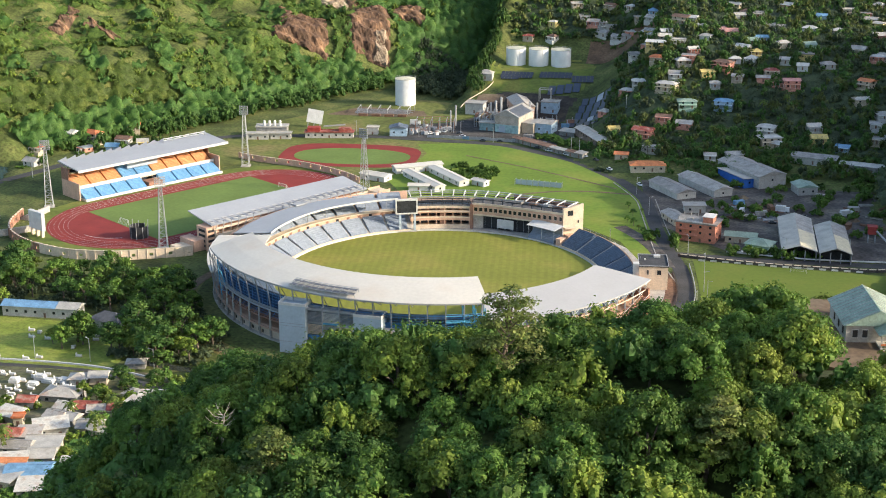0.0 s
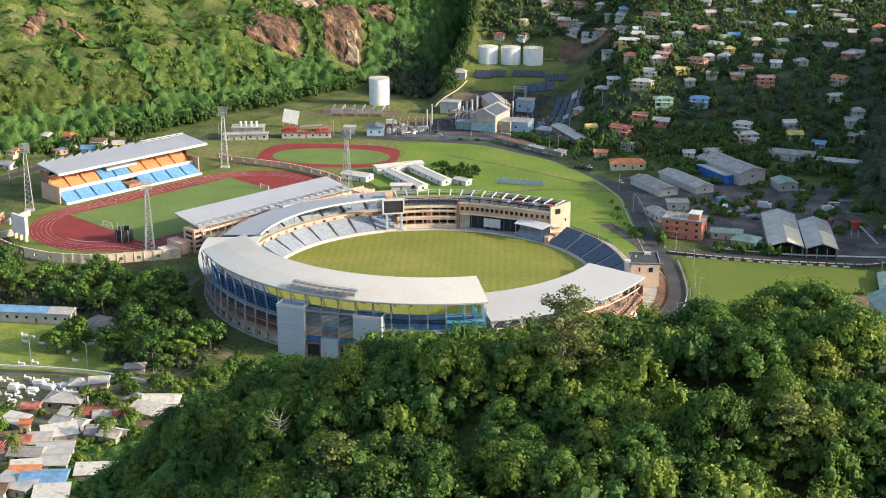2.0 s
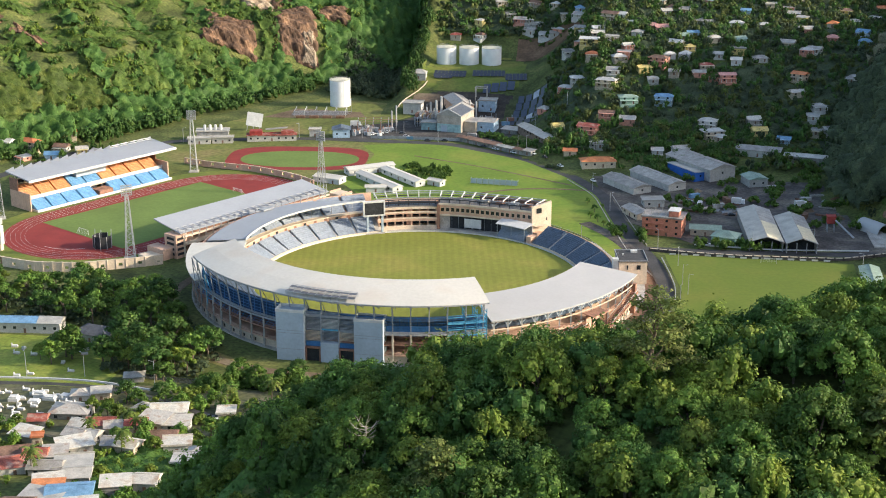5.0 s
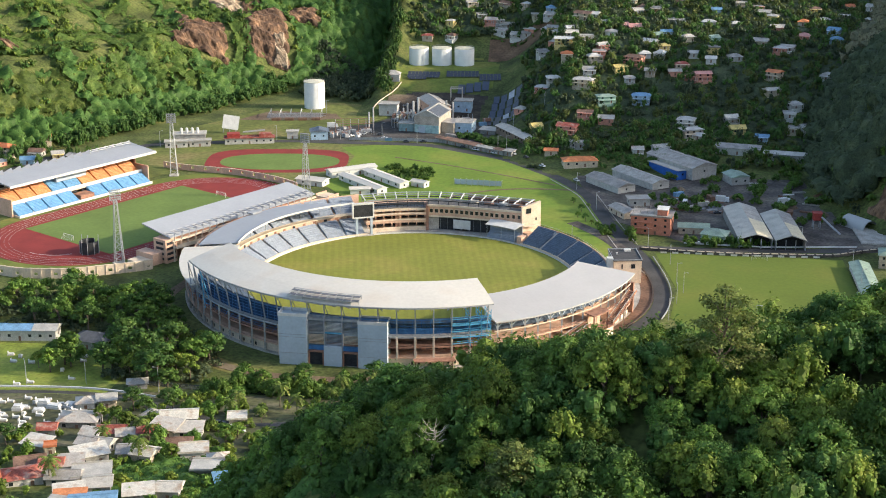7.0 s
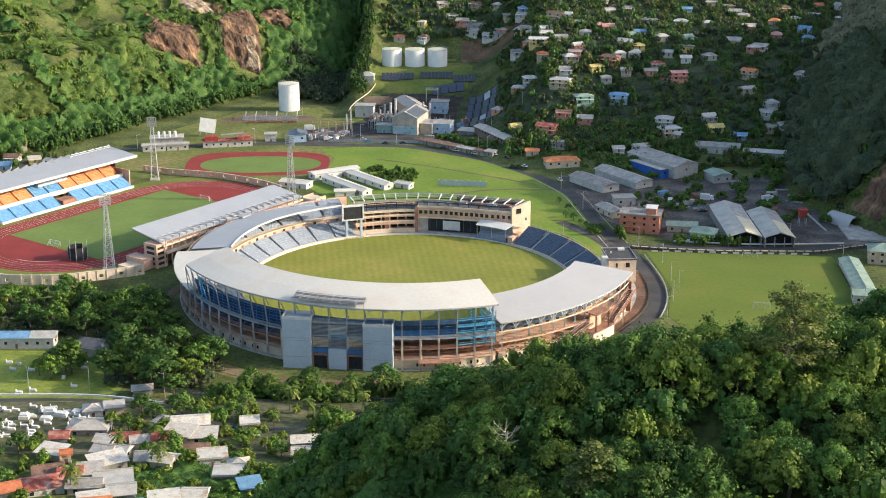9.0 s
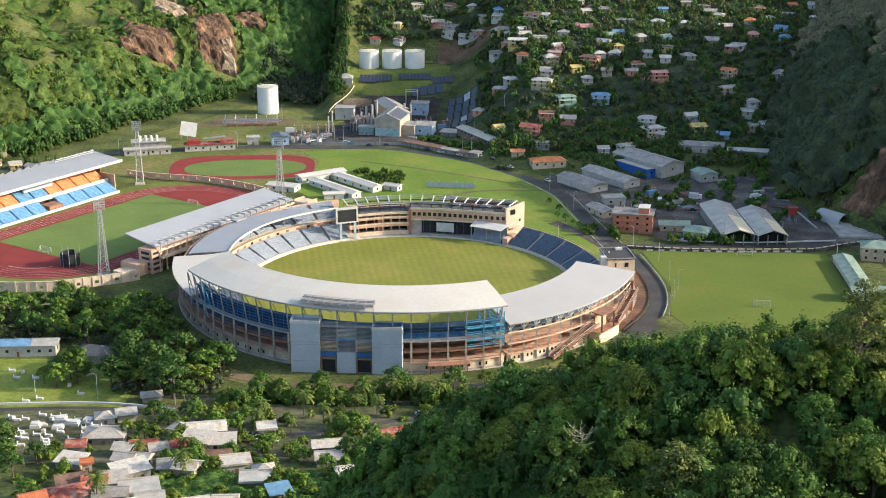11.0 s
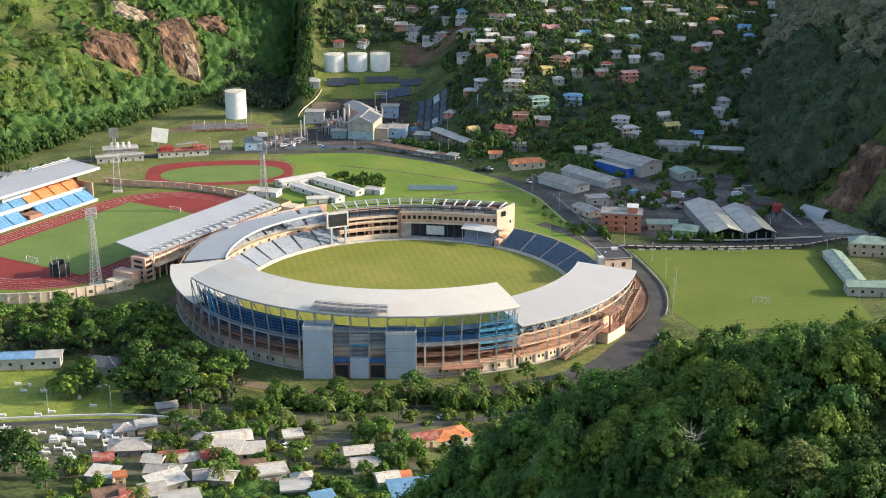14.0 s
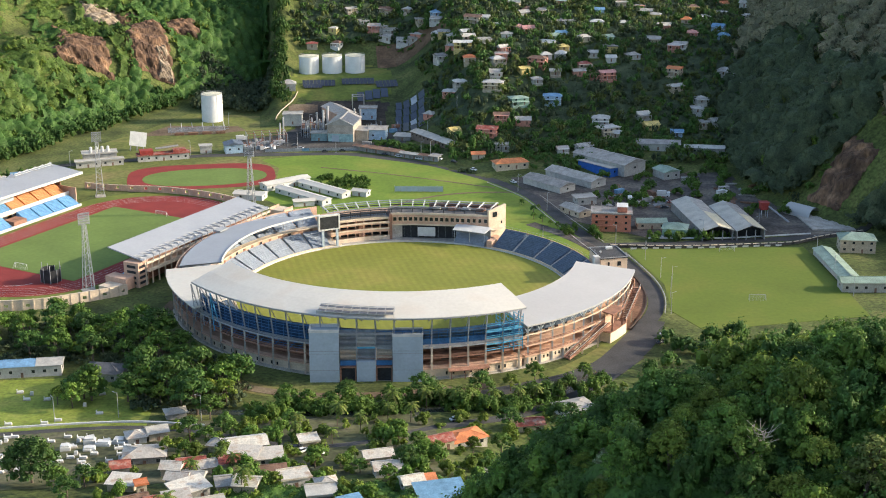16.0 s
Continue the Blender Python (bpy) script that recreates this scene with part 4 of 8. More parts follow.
def slab4(a, b, c, d, th=0.4):
    s = Shape()
    p = [a, b, c, d]
    return s.add(p + [(x, y, z - th) for x, y, z in p], [(3, 2, 1, 0), (4, 5, 6, 7)] + [(i, (i + 1) % 4, 4 + (i + 1) % 4, 4 + i) for i in range(4)])


flat("ground_apron", oval(44, 56), LAWN, 0.06, "mown grass strip round the running track")
lines = Shape()
for r in (36.6, 38.9, 41.3, 43.7, 46.2):
    ring = oval(42.2, r, 30)
    for a, b in zip(ring, ring[1:] + ring[:1]):
        lines.bar((*a, 0.13), (*b, 0.13), 0.07, 0.03)
for u0 in (-46.0, -60.0):
    pts = [track_pt(u0 - 16 * math.sin(t) if u0 < -50 else u0, (20 if u0 < -50 else 22) * math.cos(t)) for t in np.linspace(0.3, 1.5, 12)]
    if u0 < -50:
        for a, b in zip(pts, pts[1:]):
            lines.bar((*a, 0.15), (*b, 0.15), 0.3, 0.04)
struct("trim_lanes", lines, WHITE, "white lane lines painted on the track")


def goal(name, m, w=7.32, h=2.44):
    o = thing(name, "white football goal frame with net", "goal", m, "football goals")
    for x in (-w / 2, w / 2):
        part("post", Shape().box(x - 0.08, -0.08, 0, x + 0.08, 0.08, h), WHITE, o)
        part("stay", Shape().bar((x, 0, h), (x, 1.8, 0.05), 0.08), WHITE, o)
    part("crossbar", Shape().box(-w / 2, -0.08, h, w / 2, 0.08, h + 0.16), WHITE, o)
    s = Shape()
    for i in range(13):
        x = -w / 2 + w * i / 12
        s.bar((x, 0.1, h), (x, 1.8, 0.05), 0.03)
    for k in range(1, 6):
        s.bar((-w / 2, 1.8 * k / 6, h * (1 - k / 6)), (w / 2, 1.8 * k / 6, h * (1 - k / 6)), 0.03)
    part("net", s, GALV, o)
    return o


g0 = goal("goal", pose(139.5, -31.0, 0.1, 0, 0, 174))
copy_thing(g0, pose(146.0, 39.2, 0.1, 0, 0, -4))
copy_thing(g0, pose(-194.3, 45.6, 0.16, 0, 0, 148))
copy_thing(g0, pose(-136.2, 129.2, 0.16, 0, 0, -35))


def grandstand():
    o = thing("grandstand", "grandstand with orange and blue seats under a grey saw-edged roof", "grandstand")
    U0, U1 = -44.0, 52.0
    part("roof", slab4(tp(U0, -57, 16.4), tp(U1 + 3, -57, 16.4), tp(U1 + 3, -79, 18.2), tp(U0, -79, 18.2), 0.7), ROOFB, o, "blue-grey metal roof")
    part("fascia", tbox(Shape(), U0 - 0.3, -56.9, 15.2, U1 + 3, -56.3, 16.5), WHITE, o, "white eaves board")
    for i in range(17):
        u = U0 + 1 + i * 5.8
        part("roof_vent", Shape().add([tp(u, -79.2, 18.1), tp(u + 4.6, -79.2, 18.1), tp(u + 4.6, -79.2, 19.5), tp(u + 2.0, -74, 18.0)], [(0, 1, 2), (0, 2, 3), (1, 3, 2), (0, 3, 1)]), ROOFG, o)
        part("rafter", Shape().bar(tp(u, -57, 15.6), tp(u, -78, 17.2), 0.35, 0.6), WHITE, o)
        part("roof_post", Shape().bar(tp(u, -71.5, 10.5), tp(u, -71.5, 16.8), 0.45), CREAM, o)
    n = 9
    w = (U1 - 6 - U0) / n
    for i in range(n):
        u0, u1 = U0 + w * i + 0.5, U0 + w * (i + 1) - 0.5
        if i == 4:
            part("gangway", tbox(Shape(), u0, -59, 0, u1, -51.5, 3.4), BROWN, o)
        else:
            for k in range(9):
                v = -51.5 - 0.9 * k
                part("bench", tbox(Shape(), u0, v - 0.9, 0.6, u1, v, 1.3 + 0.5 * k), SEATL, o, "light blue seats")
        for k in range(9):
            v = -62.5 - 0.95 * k
            part("bench", tbox(Shape(), u0, v - 0.95, 5.5, u1, v, 6.9 + 0.55 * k), SEATL if 3 <= i <= 4 else SEATO, o, "light blue seats" if 3 <= i <= 4 else "orange seats")
    part("base", tbox(Shape(), U0, -60.0, 0, U1 - 6, -51.0, 1.1), CREAM, o)
    part("front_wall", tbox(Shape(), U0, -51.0, 0, U1 - 6, -50.6, 1.4), WHITE, o)
    part("gallery", tbox(Shape(), U0 - 1, -62.4, 4.6, U1 - 5, -60.0, 6.2), CREAM, o)
    part("gallery_front", tbox(Shape(), U0 - 1, -60.2, 5.4, U1 - 5, -59.8, 7.0), WHITE, o)
    part("rear_wall", tbox(Shape(), U0 - 1, -73.5, 0, U1 - 5, -72.5, 14.2), CREAM, o)
    for u in (U0 - 1.4, U1 - 5.2):
        part("end_wall", Shape().prism([tp(u, -73.5), tp(u + 0.6, -73.5), tp(u + 0.6, -55), tp(u, -55)], 0, 9.5), PEACH, o)
        part("end_wall", tbox(Shape(), u, -73.5, 9.4, u + 0.6, -66, 16), BROWN, o)
    for i in range(14):
        u = U0 + 3 + i * 6.4
        # black slabs in place of shaded openings
        part("opening", tbox(Shape(), u, -72.4, 12.0, u + 4.0, -72.2, 13.8), DARK, o)
        part("opening", tbox(Shape(), u, -60.35, 3.2, u + 3.2, -60.0, 4.5), DARK, o)
    part("commentary_box", tbox(Shape(), -8, -70, 9.5, 12, -66, 12.2), PANEL, o, "glazed commentary box")
    part("aerial_frame", Shape().bar(tp(22, -74, 18.2), tp(22, -74, 20.4), 0.2).bar(tp(50, -74, 18.2), tp(50, -74, 20.4), 0.2).bar(tp(22, -74, 20.4), tp(50, -74, 20.4), 0.3).bar(tp(22, -74, 19.4), tp(50, -74, 19.4), 0.2), WHITE, o)


grandstand()


def middle_stand():
    o = thing("grandstand", "long stand with tilted pale grey roof between both grounds", "grandstand")
    U0, U1 = -43.0, 57.0
    part("roof", slab4(tp(U0, 46.5, 15.8), tp(U1, 46.5, 15.2), tp(U1, 66.5, 12.2), tp(U0, 66.5, 12.4), 0.5), ROOFB, o, "grey metal roof")
    for i in range(22):
        u = U0 + 2 + i * 4.5
        part("bracket", Shape().bar(tp(u, 61.5, 13.3), tp(u, 68.0, 13.9), 0.22).bar(tp(u, 68.0, 13.9), tp(u, 67.4, 10.4), 0.3), GREYP, o)
        part("skylight", slab4(tp(u - 1.3, 60.6, 13.55), tp(u + 1.3, 60.6, 13.55), tp(u + 1.3, 65.2, 12.85), tp(u - 1.3, 65.2, 12.85), 0.1), ROOFG, o)
        part("pier", Shape().bar(tp(u, 66.8, 0), tp(u, 66.8, 10.6), 0.7), CREAM, o)
    part("gallery", tbox(Shape(), U0 + 2, 62.0, 6.6, U1 - 1, 69.0, 7.2), CREAM, o)
    part("gallery_rail", tbox(Shape(), U0 + 2, 68.7, 7.2, U1 - 1, 69.0, 8.3), CREAM, o)
    part("top_beam", tbox(Shape(), U0 + 1, 66.2, 9.9, U1, 67.2, 10.8), CREAM, o)
    part("rear_wall", tbox(Shape(), U0 + 2, 61.5, 0, U1 - 1, 62.0, 11.5), BROWN, o)
    s = Shape()
    for k in range(12):
        tbox(s, U0 + 3, 49 + k, 0, U1 - 2, 50 + k, 1.5 + 0.65 * k)
    part("seating", s, SEATL, o)
    for u, h in ((U0 - 3.0, 11.5), (U0 + 0.5, 11.8)):
        part("stair_shaft", tbox(Shape(), u, 58, 0, u + 3.4, 66.5, h), PEACH, o)
    for k in range(4):
        part("shaft_window", tbox(Shape(), U0 - 3.2, 60 + 0.0, 1.5 + 2.5 * k, U0 - 2.95, 65, 2.7 + 2.5 * k), DARK, o)
        part("shaft_window", tbox(Shape(), U0 - 2.2, 66.4, 1.5 + 2.5 * k, U0 + 3.2, 66.65, 2.7 + 2.5 * k), DARK, o)
    part("annex", tbox(Shape(), U0 - 9, 52, 0, U0 - 3, 64, 5.5), PEACH, o)
    part("annex", tbox(Shape(), U0 - 16, 54, 0, U0 - 9, 62, 3.2), CREAM, o)
    part("end_tower", tbox(Shape(), U1 + 1, 66, 0, U1 + 9, 75, 11.0), CREAM, o, "cream stair tower")
    part("tower_parapet", tbox(tbox(Shape(), U1 + 1, 66, 11.0, U1 + 9, 66.4, 12.0), U1 + 1, 74.6, 11.0, U1 + 9, 75, 12.0), PEACH, o)


middle_stand()


def mast(m):
    o = thing("floodlight_mast", "tall galvanised lattice floodlight mast with lamp frame", "floodlight", m, "floodlight masts")
    H, b, t = 31.0, 2.1, 0.7
    s = Shape()
    corners = ((-1, -1), (1, -1), (1, 1), (-1, 1))
    lev = np.linspace(0, H, 12)
    wd = lambda z: b + (t - b) * z / H
    for cx, cy in corners:
        s.bar((cx * b, cy * b, 0), (cx * t, cy * t, H), 0.26)
    for z0, z1 in zip(lev, lev[1:]):
        for (ax, ay), (bx, by) in zip(corners, corners[1:] + corners[:1]):
            s.bar((ax * wd(z0), ay * wd(z0), z0), (bx * wd(z1), by * wd(z1), z1), 0.11)
            s.bar((ax * wd(z1), ay * wd(z1), z1), (bx * wd(z1), by * wd(z1), z1), 0.10)
    part("lattice", s, GALV, o)
    part("base", Shape().box(-2.8, -2.8, -0.3, 2.8, 2.8, 0.4), CONC, o)
    h = part("lamp_frame", Shape().box(-2.6, -0.1, H, -2.4, 0.1, H + 5.4).box(2.4, -0.1, H, 2.6, 0.1, H + 5.4).box(-0.1, -0.1, H - 1, 0.1, 0.1, H + 5.4), GALV, o)
    for k in range(5):
        part("rail", Shape().box(-2.7, -0.15, H + 0.3 + k * 1.15, 2.7, 0.15, H + 0.45 + k * 1.15), GALV, h)
        for i in range(6):
            x = -2.25 + 0.9 * i
            part("lamp", Shape().bar((x, -0.1, H + 0.85 + k * 1.15), (x, -0.55, H + 0.7 + k * 1.15), 0.62), GREYP, h)
    return o


m0 = mast(pose(-158.0, 10.5, 0, 0, 0, 30))
for x, y, r in ((-88.5, 130.0, -15), (-173.5, 172.0, 10), (-247.5, 67.0, 25)):
    copy_thing(m0, pose(x, y, 0, 0, 0, r))


def arcade(name, pts, h, material, holes, label):
    """A boundary wall along points, in bays with openings."""
    o = thing(name, label, "wall")
    P = [Vector(p) for p in pts]
    fine = []
    for a, b in zip(P, P[1:]):
        n = max(1, round((b - a).length / 4.2))
        fine += [a.lerp(b, i / n) for i in range(n)]
    fine.append(P[-1])
    for _ in range(2):
        fine = [fine[0]] + [(fine[i - 1] + fine[i] * 2 + fine[i + 1]) / 4 for i in range(1, len(fine) - 1)] + [fine[-1]]
    for i, (a, b) in enumerate(zip(fine, fine[1:])):
        d = b - a
        mm = material if not isinstance(material, list) else material[0] if i < len(fine) * 0.45 else material[1]
        if holes and i % 2 == 0:
            s = Shape()
            for f0, f1, z0, z1 in ((0, 0.3, 0, h), (0.7, 1, 0, h), (0.3, 0.7, 0, 1.4), (0.3, 0.7, 2.9, h)):
                p, q = a + d * f0, a + d * f1
                s.bar((p.x, p.y, (z0 + z1) / 2), (q.x, q.y, (z0 + z1) / 2), 0.5, z1 - z0)
            part("bay", s, mm, o)
        else:
            part("bay", Shape().bar((a.x, a.y, h / 2), (b.x, b.y, h / 2), 0.5, h), mm, o)
        part("pilaster", Shape().bar((a.x, a.y, 0), (a.x, a.y, h + 0.35), 0.9), mm, o)
        part("coping", Shape().bar((a.x, a.y, h + 0.12), (b.x, b.y, h + 0.12), 0.75, 0.24), CREAM, o)


arcade("boundary_wall", [(-252, 46), (-249, 28), (-243, 14), (-233, 3), (-218, -7), (-197, -14), (-174, -12.5), (-160, -6), (-147, -0.5), (-140, 4)], 4.6, [BROWN, CREAM], True, "curved peach and cream arena wall with openings")
arcade("boundary_wall", [(-184, 190), (-171, 184), (-159, 181), (-139, 176.5), (-120, 167), (-107, 158.5), (-97, 149)], 3.4, PEACH, True, "peach arena wall with openings behind the track bend")
for x, y, r in ((-244, 22, 45), (-250, 50, 80)):
    b = thing("bleacher", "stepped concrete bank inside the arena wall", "bleacher", pose(x, y, 0, 0, 0, r), "concrete banks")
    for k in range(6):
        part("step", Shape().box(-9, -1.0 * k - 1, 0, 9, -1.0 * k, 0.6 + 0.55 * k), CONC, b)
board = thing("scoreboard", "large dark scoreboard with white side panel on piers", "scoreboard", pose(-228, 17.5, 0, 0, 0, 150))
part("screen", Shape().box(-5.5, -0.6, 4.0, 5.5, -0.2, 12.5), mat("grey board", (0.12, 0.13, 0.15), 0.7), board)
part("casing", Shape().box(-5.9, -0.2, 3.6, 5.9, 1.6, 13.0), WHITE, board)
for x in (-4.4, 0, 4.4):
    part("pier", Shape().box(x - 0.5, -0.2, 0, x + 0.5, 1.4, 3.6), CREAM, board)
cage = thing("throwing_cage", "dark netted throwing cage on posts", "cage", pose(-177, 25, 0.1, 0, 0, 56))
for i in range(9):
    a = radians(20 + 40 * i)
    part("post", Shape().bar((4.6 * math.cos(a), 4.6 * math.sin(a), 0), (4.6 * math.cos(a), 4.6 * math.sin(a), 6.5 + 1.2 * (i % 3)), 0.2), GREYP, cage)
    if i < 8:
        b = radians(60 + 40 * i)
        part("net", Shape().bar((4.6 * math.cos(a), 4.6 * math.sin(a), 3.4), (4.6 * math.cos(b), 4.6 * math.sin(b), 3.4), 0.05, 6.0), DARK, cage, "dark green net")


# ---------------------------------------------------------------- cricket practice nets and shelters on the green
nets = thing("practice_nets", "row of pale practice net cages on the green", "nets", pose(4.0, 163.5, 0.1, 0, 0, -7))
for i in range(9):
    x = -13.5 + 3.4 * i
    part("frame", Shape().box(x - 0.06, -1.0, 0, x + 0.06, -0.88, 3.4).box(x - 0.06, 2.0, 0, x + 0.06, 2.12, 3.4).box(x - 0.06, -1.0, 3.3, x + 0.06, 2.0, 3.4), GALV, nets)
    if i < 8:
        part("net_panel", Shape().box(x + 0.08, 0.4, 0.2, x + 3.3, 0.46, 3.2), PANEL, nets)
# ---------------------------------------------------------------- buildings
ROOFS = {
    "g": ("grey metal", mat("grey metal roof", (0.36, 0.335, 0.30), 0.55, var=0.25, scale=0.3, fine=2.0, obj=0.2)),
    "w": ("white metal", mat("pale metal roof", (0.42, 0.395, 0.35), 0.5, var=0.18, scale=0.3, fine=2.0, obj=0.15)),
    "r": ("rusty red", mat("rusty red roof", (0.36, 0.10, 0.07), 0.7, var=0.35, scale=0.4, fine=2.0, hue=(0.42, 0.30, 0.24), obj=0.15)),
    "o": ("orange", mat("orange roof", (0.55, 0.19, 0.08), 0.7, var=0.2, scale=0.4, fine=2.0, obj=0.1)),
    "y": ("yellowish", mat("yellow roof", (0.62, 0.47, 0.16), 0.65, var=0.2, scale=0.4, fine=2.0)),
    "p": ("pink", mat("pink roof", (0.55, 0.28, 0.24), 0.65, var=0.2, scale=0.4, fine=2.0)),
    "b": ("blue", mat("blue roof", (0.16, 0.30, 0.44), 0.55, var=0.2, scale=0.4, fine=2.0, obj=0.1)),
    "t": ("teal green", mat("green metal roof", (0.26, 0.34, 0.27), 0.55, var=0.2, scale=0.3, fine=2.0)),
    "n": ("brown", mat("brown roof", (0.20, 0.12, 0.085), 0.75, var=0.3, scale=0.4, fine=2.0)),
}
WALLS = {
    "l": ("bright white", mat("bright white house wall", (0.55, 0.53, 0.49), 0.8, var=0.12, scale=0.5, fine=2.0, obj=0.12)),
    "w": ("white", mat("white house wall", (0.46, 0.44, 0.40), 0.8, var=0.14, scale=0.5, fine=2.0, obj=0.12)),
    "c": ("cream", mat("cream house wall", (0.50, 0.42, 0.31), 0.8, var=0.14, scale=0.5, fine=2.0, obj=0.12)),
    "g": ("grey", mat("grey house wall", (0.27, 0.26, 0.24), 0.85, var=0.2, scale=0.5, fine=2.0, obj=0.15)),
    "p": ("pink", mat("pink house wall", (0.58, 0.27, 0.20), 0.8, var=0.14, scale=0.5, fine=2.0)),
    "o": ("orange", mat("orange house wall", (0.50, 0.20, 0.13), 0.8, var=0.15, scale=0.5, fine=2.0)),
    "t": ("pale green", mat("pale green wall", (0.36, 0.50, 0.40), 0.8, var=0.14, scale=0.5, fine=2.0)),
    "b": ("pale blue", mat("pale blue wall", (0.36, 0.48, 0.58), 0.8, var=0.14, scale=0.5, fine=2.0)),
    "y": ("yellow", mat("yellow house wall", (0.64, 0.50, 0.20), 0.8, var=0.14, scale=0.5, fine=2.0)),
}


def roof_shape(w, d, h, rise, style, over=0.7):
    a, b = w / 2 + over, d / 2 + over
    s = Shape()
    t = 0.18
    if style == "gable":
        top = [(-a, -b, h), (a, -b, h), (a, b, h), (-a, b, h), (-a, 0, h + rise), (a, 0, h + rise)]
        s.add(top, [(0, 1, 5, 4), (2, 3, 4, 5), (0, 4, 3), (1, 2, 5), (3, 2, 1, 0)])
        s.bar((-a, 0, h + rise + 0.04), (a, 0, h + rise + 0.04), 0.3, 0.12)
    elif style == "hip":
        k = max(0.2, a - b)
        s.add([(-a, -b, h), (a, -b, h), (a, b, h), (-a, b, h), (-k, 0, h + rise), (k, 0, h + rise)], [(0, 1, 5, 4), (2, 3, 4, 5), (3, 0, 4), (1, 2, 5), (3, 2, 1, 0)])
        for p, q in (((-a, -b, h), (-k, 0, h + rise)), ((a, -b, h), (k, 0, h + rise)), ((a, b, h), (k, 0, h + rise)), ((-a, b, h), (-k, 0, h + rise))):
            s.bar(p, q, 0.22, 0.14)
    elif style == "shed":
        s.add([(-a, -b, h), (a, -b, h), (a, b, h + rise), (-a, b, h + rise)] + [(-a, -b, h - t), (a, -b, h - t), (a, b, h + rise - t), (-a, b, h + rise - t)], [(0, 1, 2, 3), (7, 6, 5, 4), (4, 5, 1, 0), (5, 6, 2, 1), (6, 7, 3, 2), (7, 4, 0, 3)])
    else:
        s.box(-a, -b, h, a, b, h + 0.25).box(-a, -b, h + 0.25, a, -b + 0.2, h + 0.7).box(-a, b - 0.2, h + 0.25, a, b, h + 0.7)
    return s


def building(name, label, cat, x, y, rot, w, d, h, rise, style, roof, wall, z=None, group="", win=1.0, door=True, floors=1, base=2.0, ridge=False):
    z = hz(x, y) if z is None else z
    o = thing(name, label, cat, pose(x, y, z, 0, 0, rot), group)
    part("wall", Shape().box(-w / 2, -d / 2, -base, w / 2, d / 2, h), wall, o)
    if style == "gable":
        part("gable_ends", Shape().add([(-w / 2, -d / 2, h - 0.02), (-w / 2, d / 2, h - 0.02), (-w / 2, 0, h + rise - 0.25), (w / 2, -d / 2, h - 0.02), (w / 2, d / 2, h - 0.02), (w / 2, 0, h + rise - 0.25)], [(0, 2, 1), (3, 4, 5)]), wall, o)
    part("roof", roof_shape(w, d, h, rise, style), roof, o)
    if win:
        fh = h / floors
        for k in range(floors):
            z0 = k * fh + fh * 0.38
            n = max(1, int(w / 4.2 * win))
            for i in range(n):
                xx = -w / 2 + w * (i + 0.5) / n
                if not (door and k == 0 and i == n // 2):
                    part("window", Shape().box(xx - 0.6, -d / 2 - 0.06, z0, xx + 0.6, -d / 2 + 0.05, z0 + 1.15), GLASS, o)
            m = max(1, int(d / 5.5 * win))
            for i in range(m):
                yy = -d / 2 + d * (i + 0.5) / m
                for sx_ in (-1, 1):
                    xx = sx_ * w / 2
                    part("window", Shape().box(xx - 0.06, yy - 0.55, z0, xx + 0.06, yy + 0.55, z0 + 1.1), GLASS, o)
    if door:
        n = max(1, int(w / 4.2 * max(win, 0.5)))
        xx = -w / 2 + w * (n // 2 + 0.5) / n
        part("door", Shape().box(xx - 0.5, -d / 2 - 0.07, 0, xx + 0.5, -d / 2 + 0.05, 2.05), ROOFS["n"][1], o)
    return o


# ---------------------------------------------------------------- hillside houses
rng = random.Random(11)
GARDENS, SIDES = [], []
VROOF = mat("sunbleached sheet roof", (0.56, 0.52, 0.45), 0.6, var=0.22, scale=0.35, fine=2.0, hue=(0.40, 0.30, 0.22), obj=0.22)
PALEROOF = mat("bright metal roof", (0.52, 0.50, 0.46), 0.5, var=0.15, scale=0.3, fine=2.0, obj=0.15)


def hillside(rows):
    for x, y, c in rows:
        big = c.isupper()
        k = c.lower()
        w, d = rng.uniform(6.4, 9.6), rng.uniform(5.4, 7.0)
        if big:
            w, d = w * 1.35, d * 1.2
        wall = {"o": "c", "p": "p", "b": "b", "t": "t", "y": "y", "r": "p" if big else "c"}.get(k, rng.choice("llccwlyp"))
        style = rng.choice(("hip", "gable", "gable", "hip", "flat" if k in "wg" else "gable"))
        o = building("house", f"{WALLS[wall][0]} hillside house with {ROOFS[k][0]} {style} roof", "house", x, y, rng.uniform(-35, 25), w, d, 4.6 if big else rng.uniform(2.3, 3.2), rng.uniform(1.2, 2.0), style, rng.choice((PALEROOF, PALEROOF, PALEROOF, VROOF, VROOF, ROOFS["g"][1], ROOFS["n"][1])) if k == "w" else ROOFS[k][1], WALLS[wall][1], group="hillside houses", floors=2 if big else 1, base=4)
        if rng.random() < 0.5 or big:
            v = part("verandah", Shape().box(-w / 2, -d / 2 - 2.2, -3.5, w / 2, -d / 2 - 0.08, 0.2).box(-w / 2, -d / 2 - 2.2, 2.6, w / 2, -d / 2 - 0.08, 2.8), WALLS[wall][1], o)
            for i in range(4):
                xx = -w / 2 + 0.2 + (w - 0.4) * i / 3
                part("post", Shape().box(xx - 0.1, -d / 2 - 2.15, 0.2, xx + 0.1, -d / 2 - 1.95, 2.6), WHITE, v)
        GARDENS.extend([(x + rng.uniform(-6, 6), y - d / 2 - rng.uniform(3.5, 6.5)) for _ in range(3)])
        SIDES.extend([(x + rng.choice((-1, 1)) * (w / 2 + rng.uniform(2, 4)), y + rng.uniform(-3, 6)) for _ in range(2)])


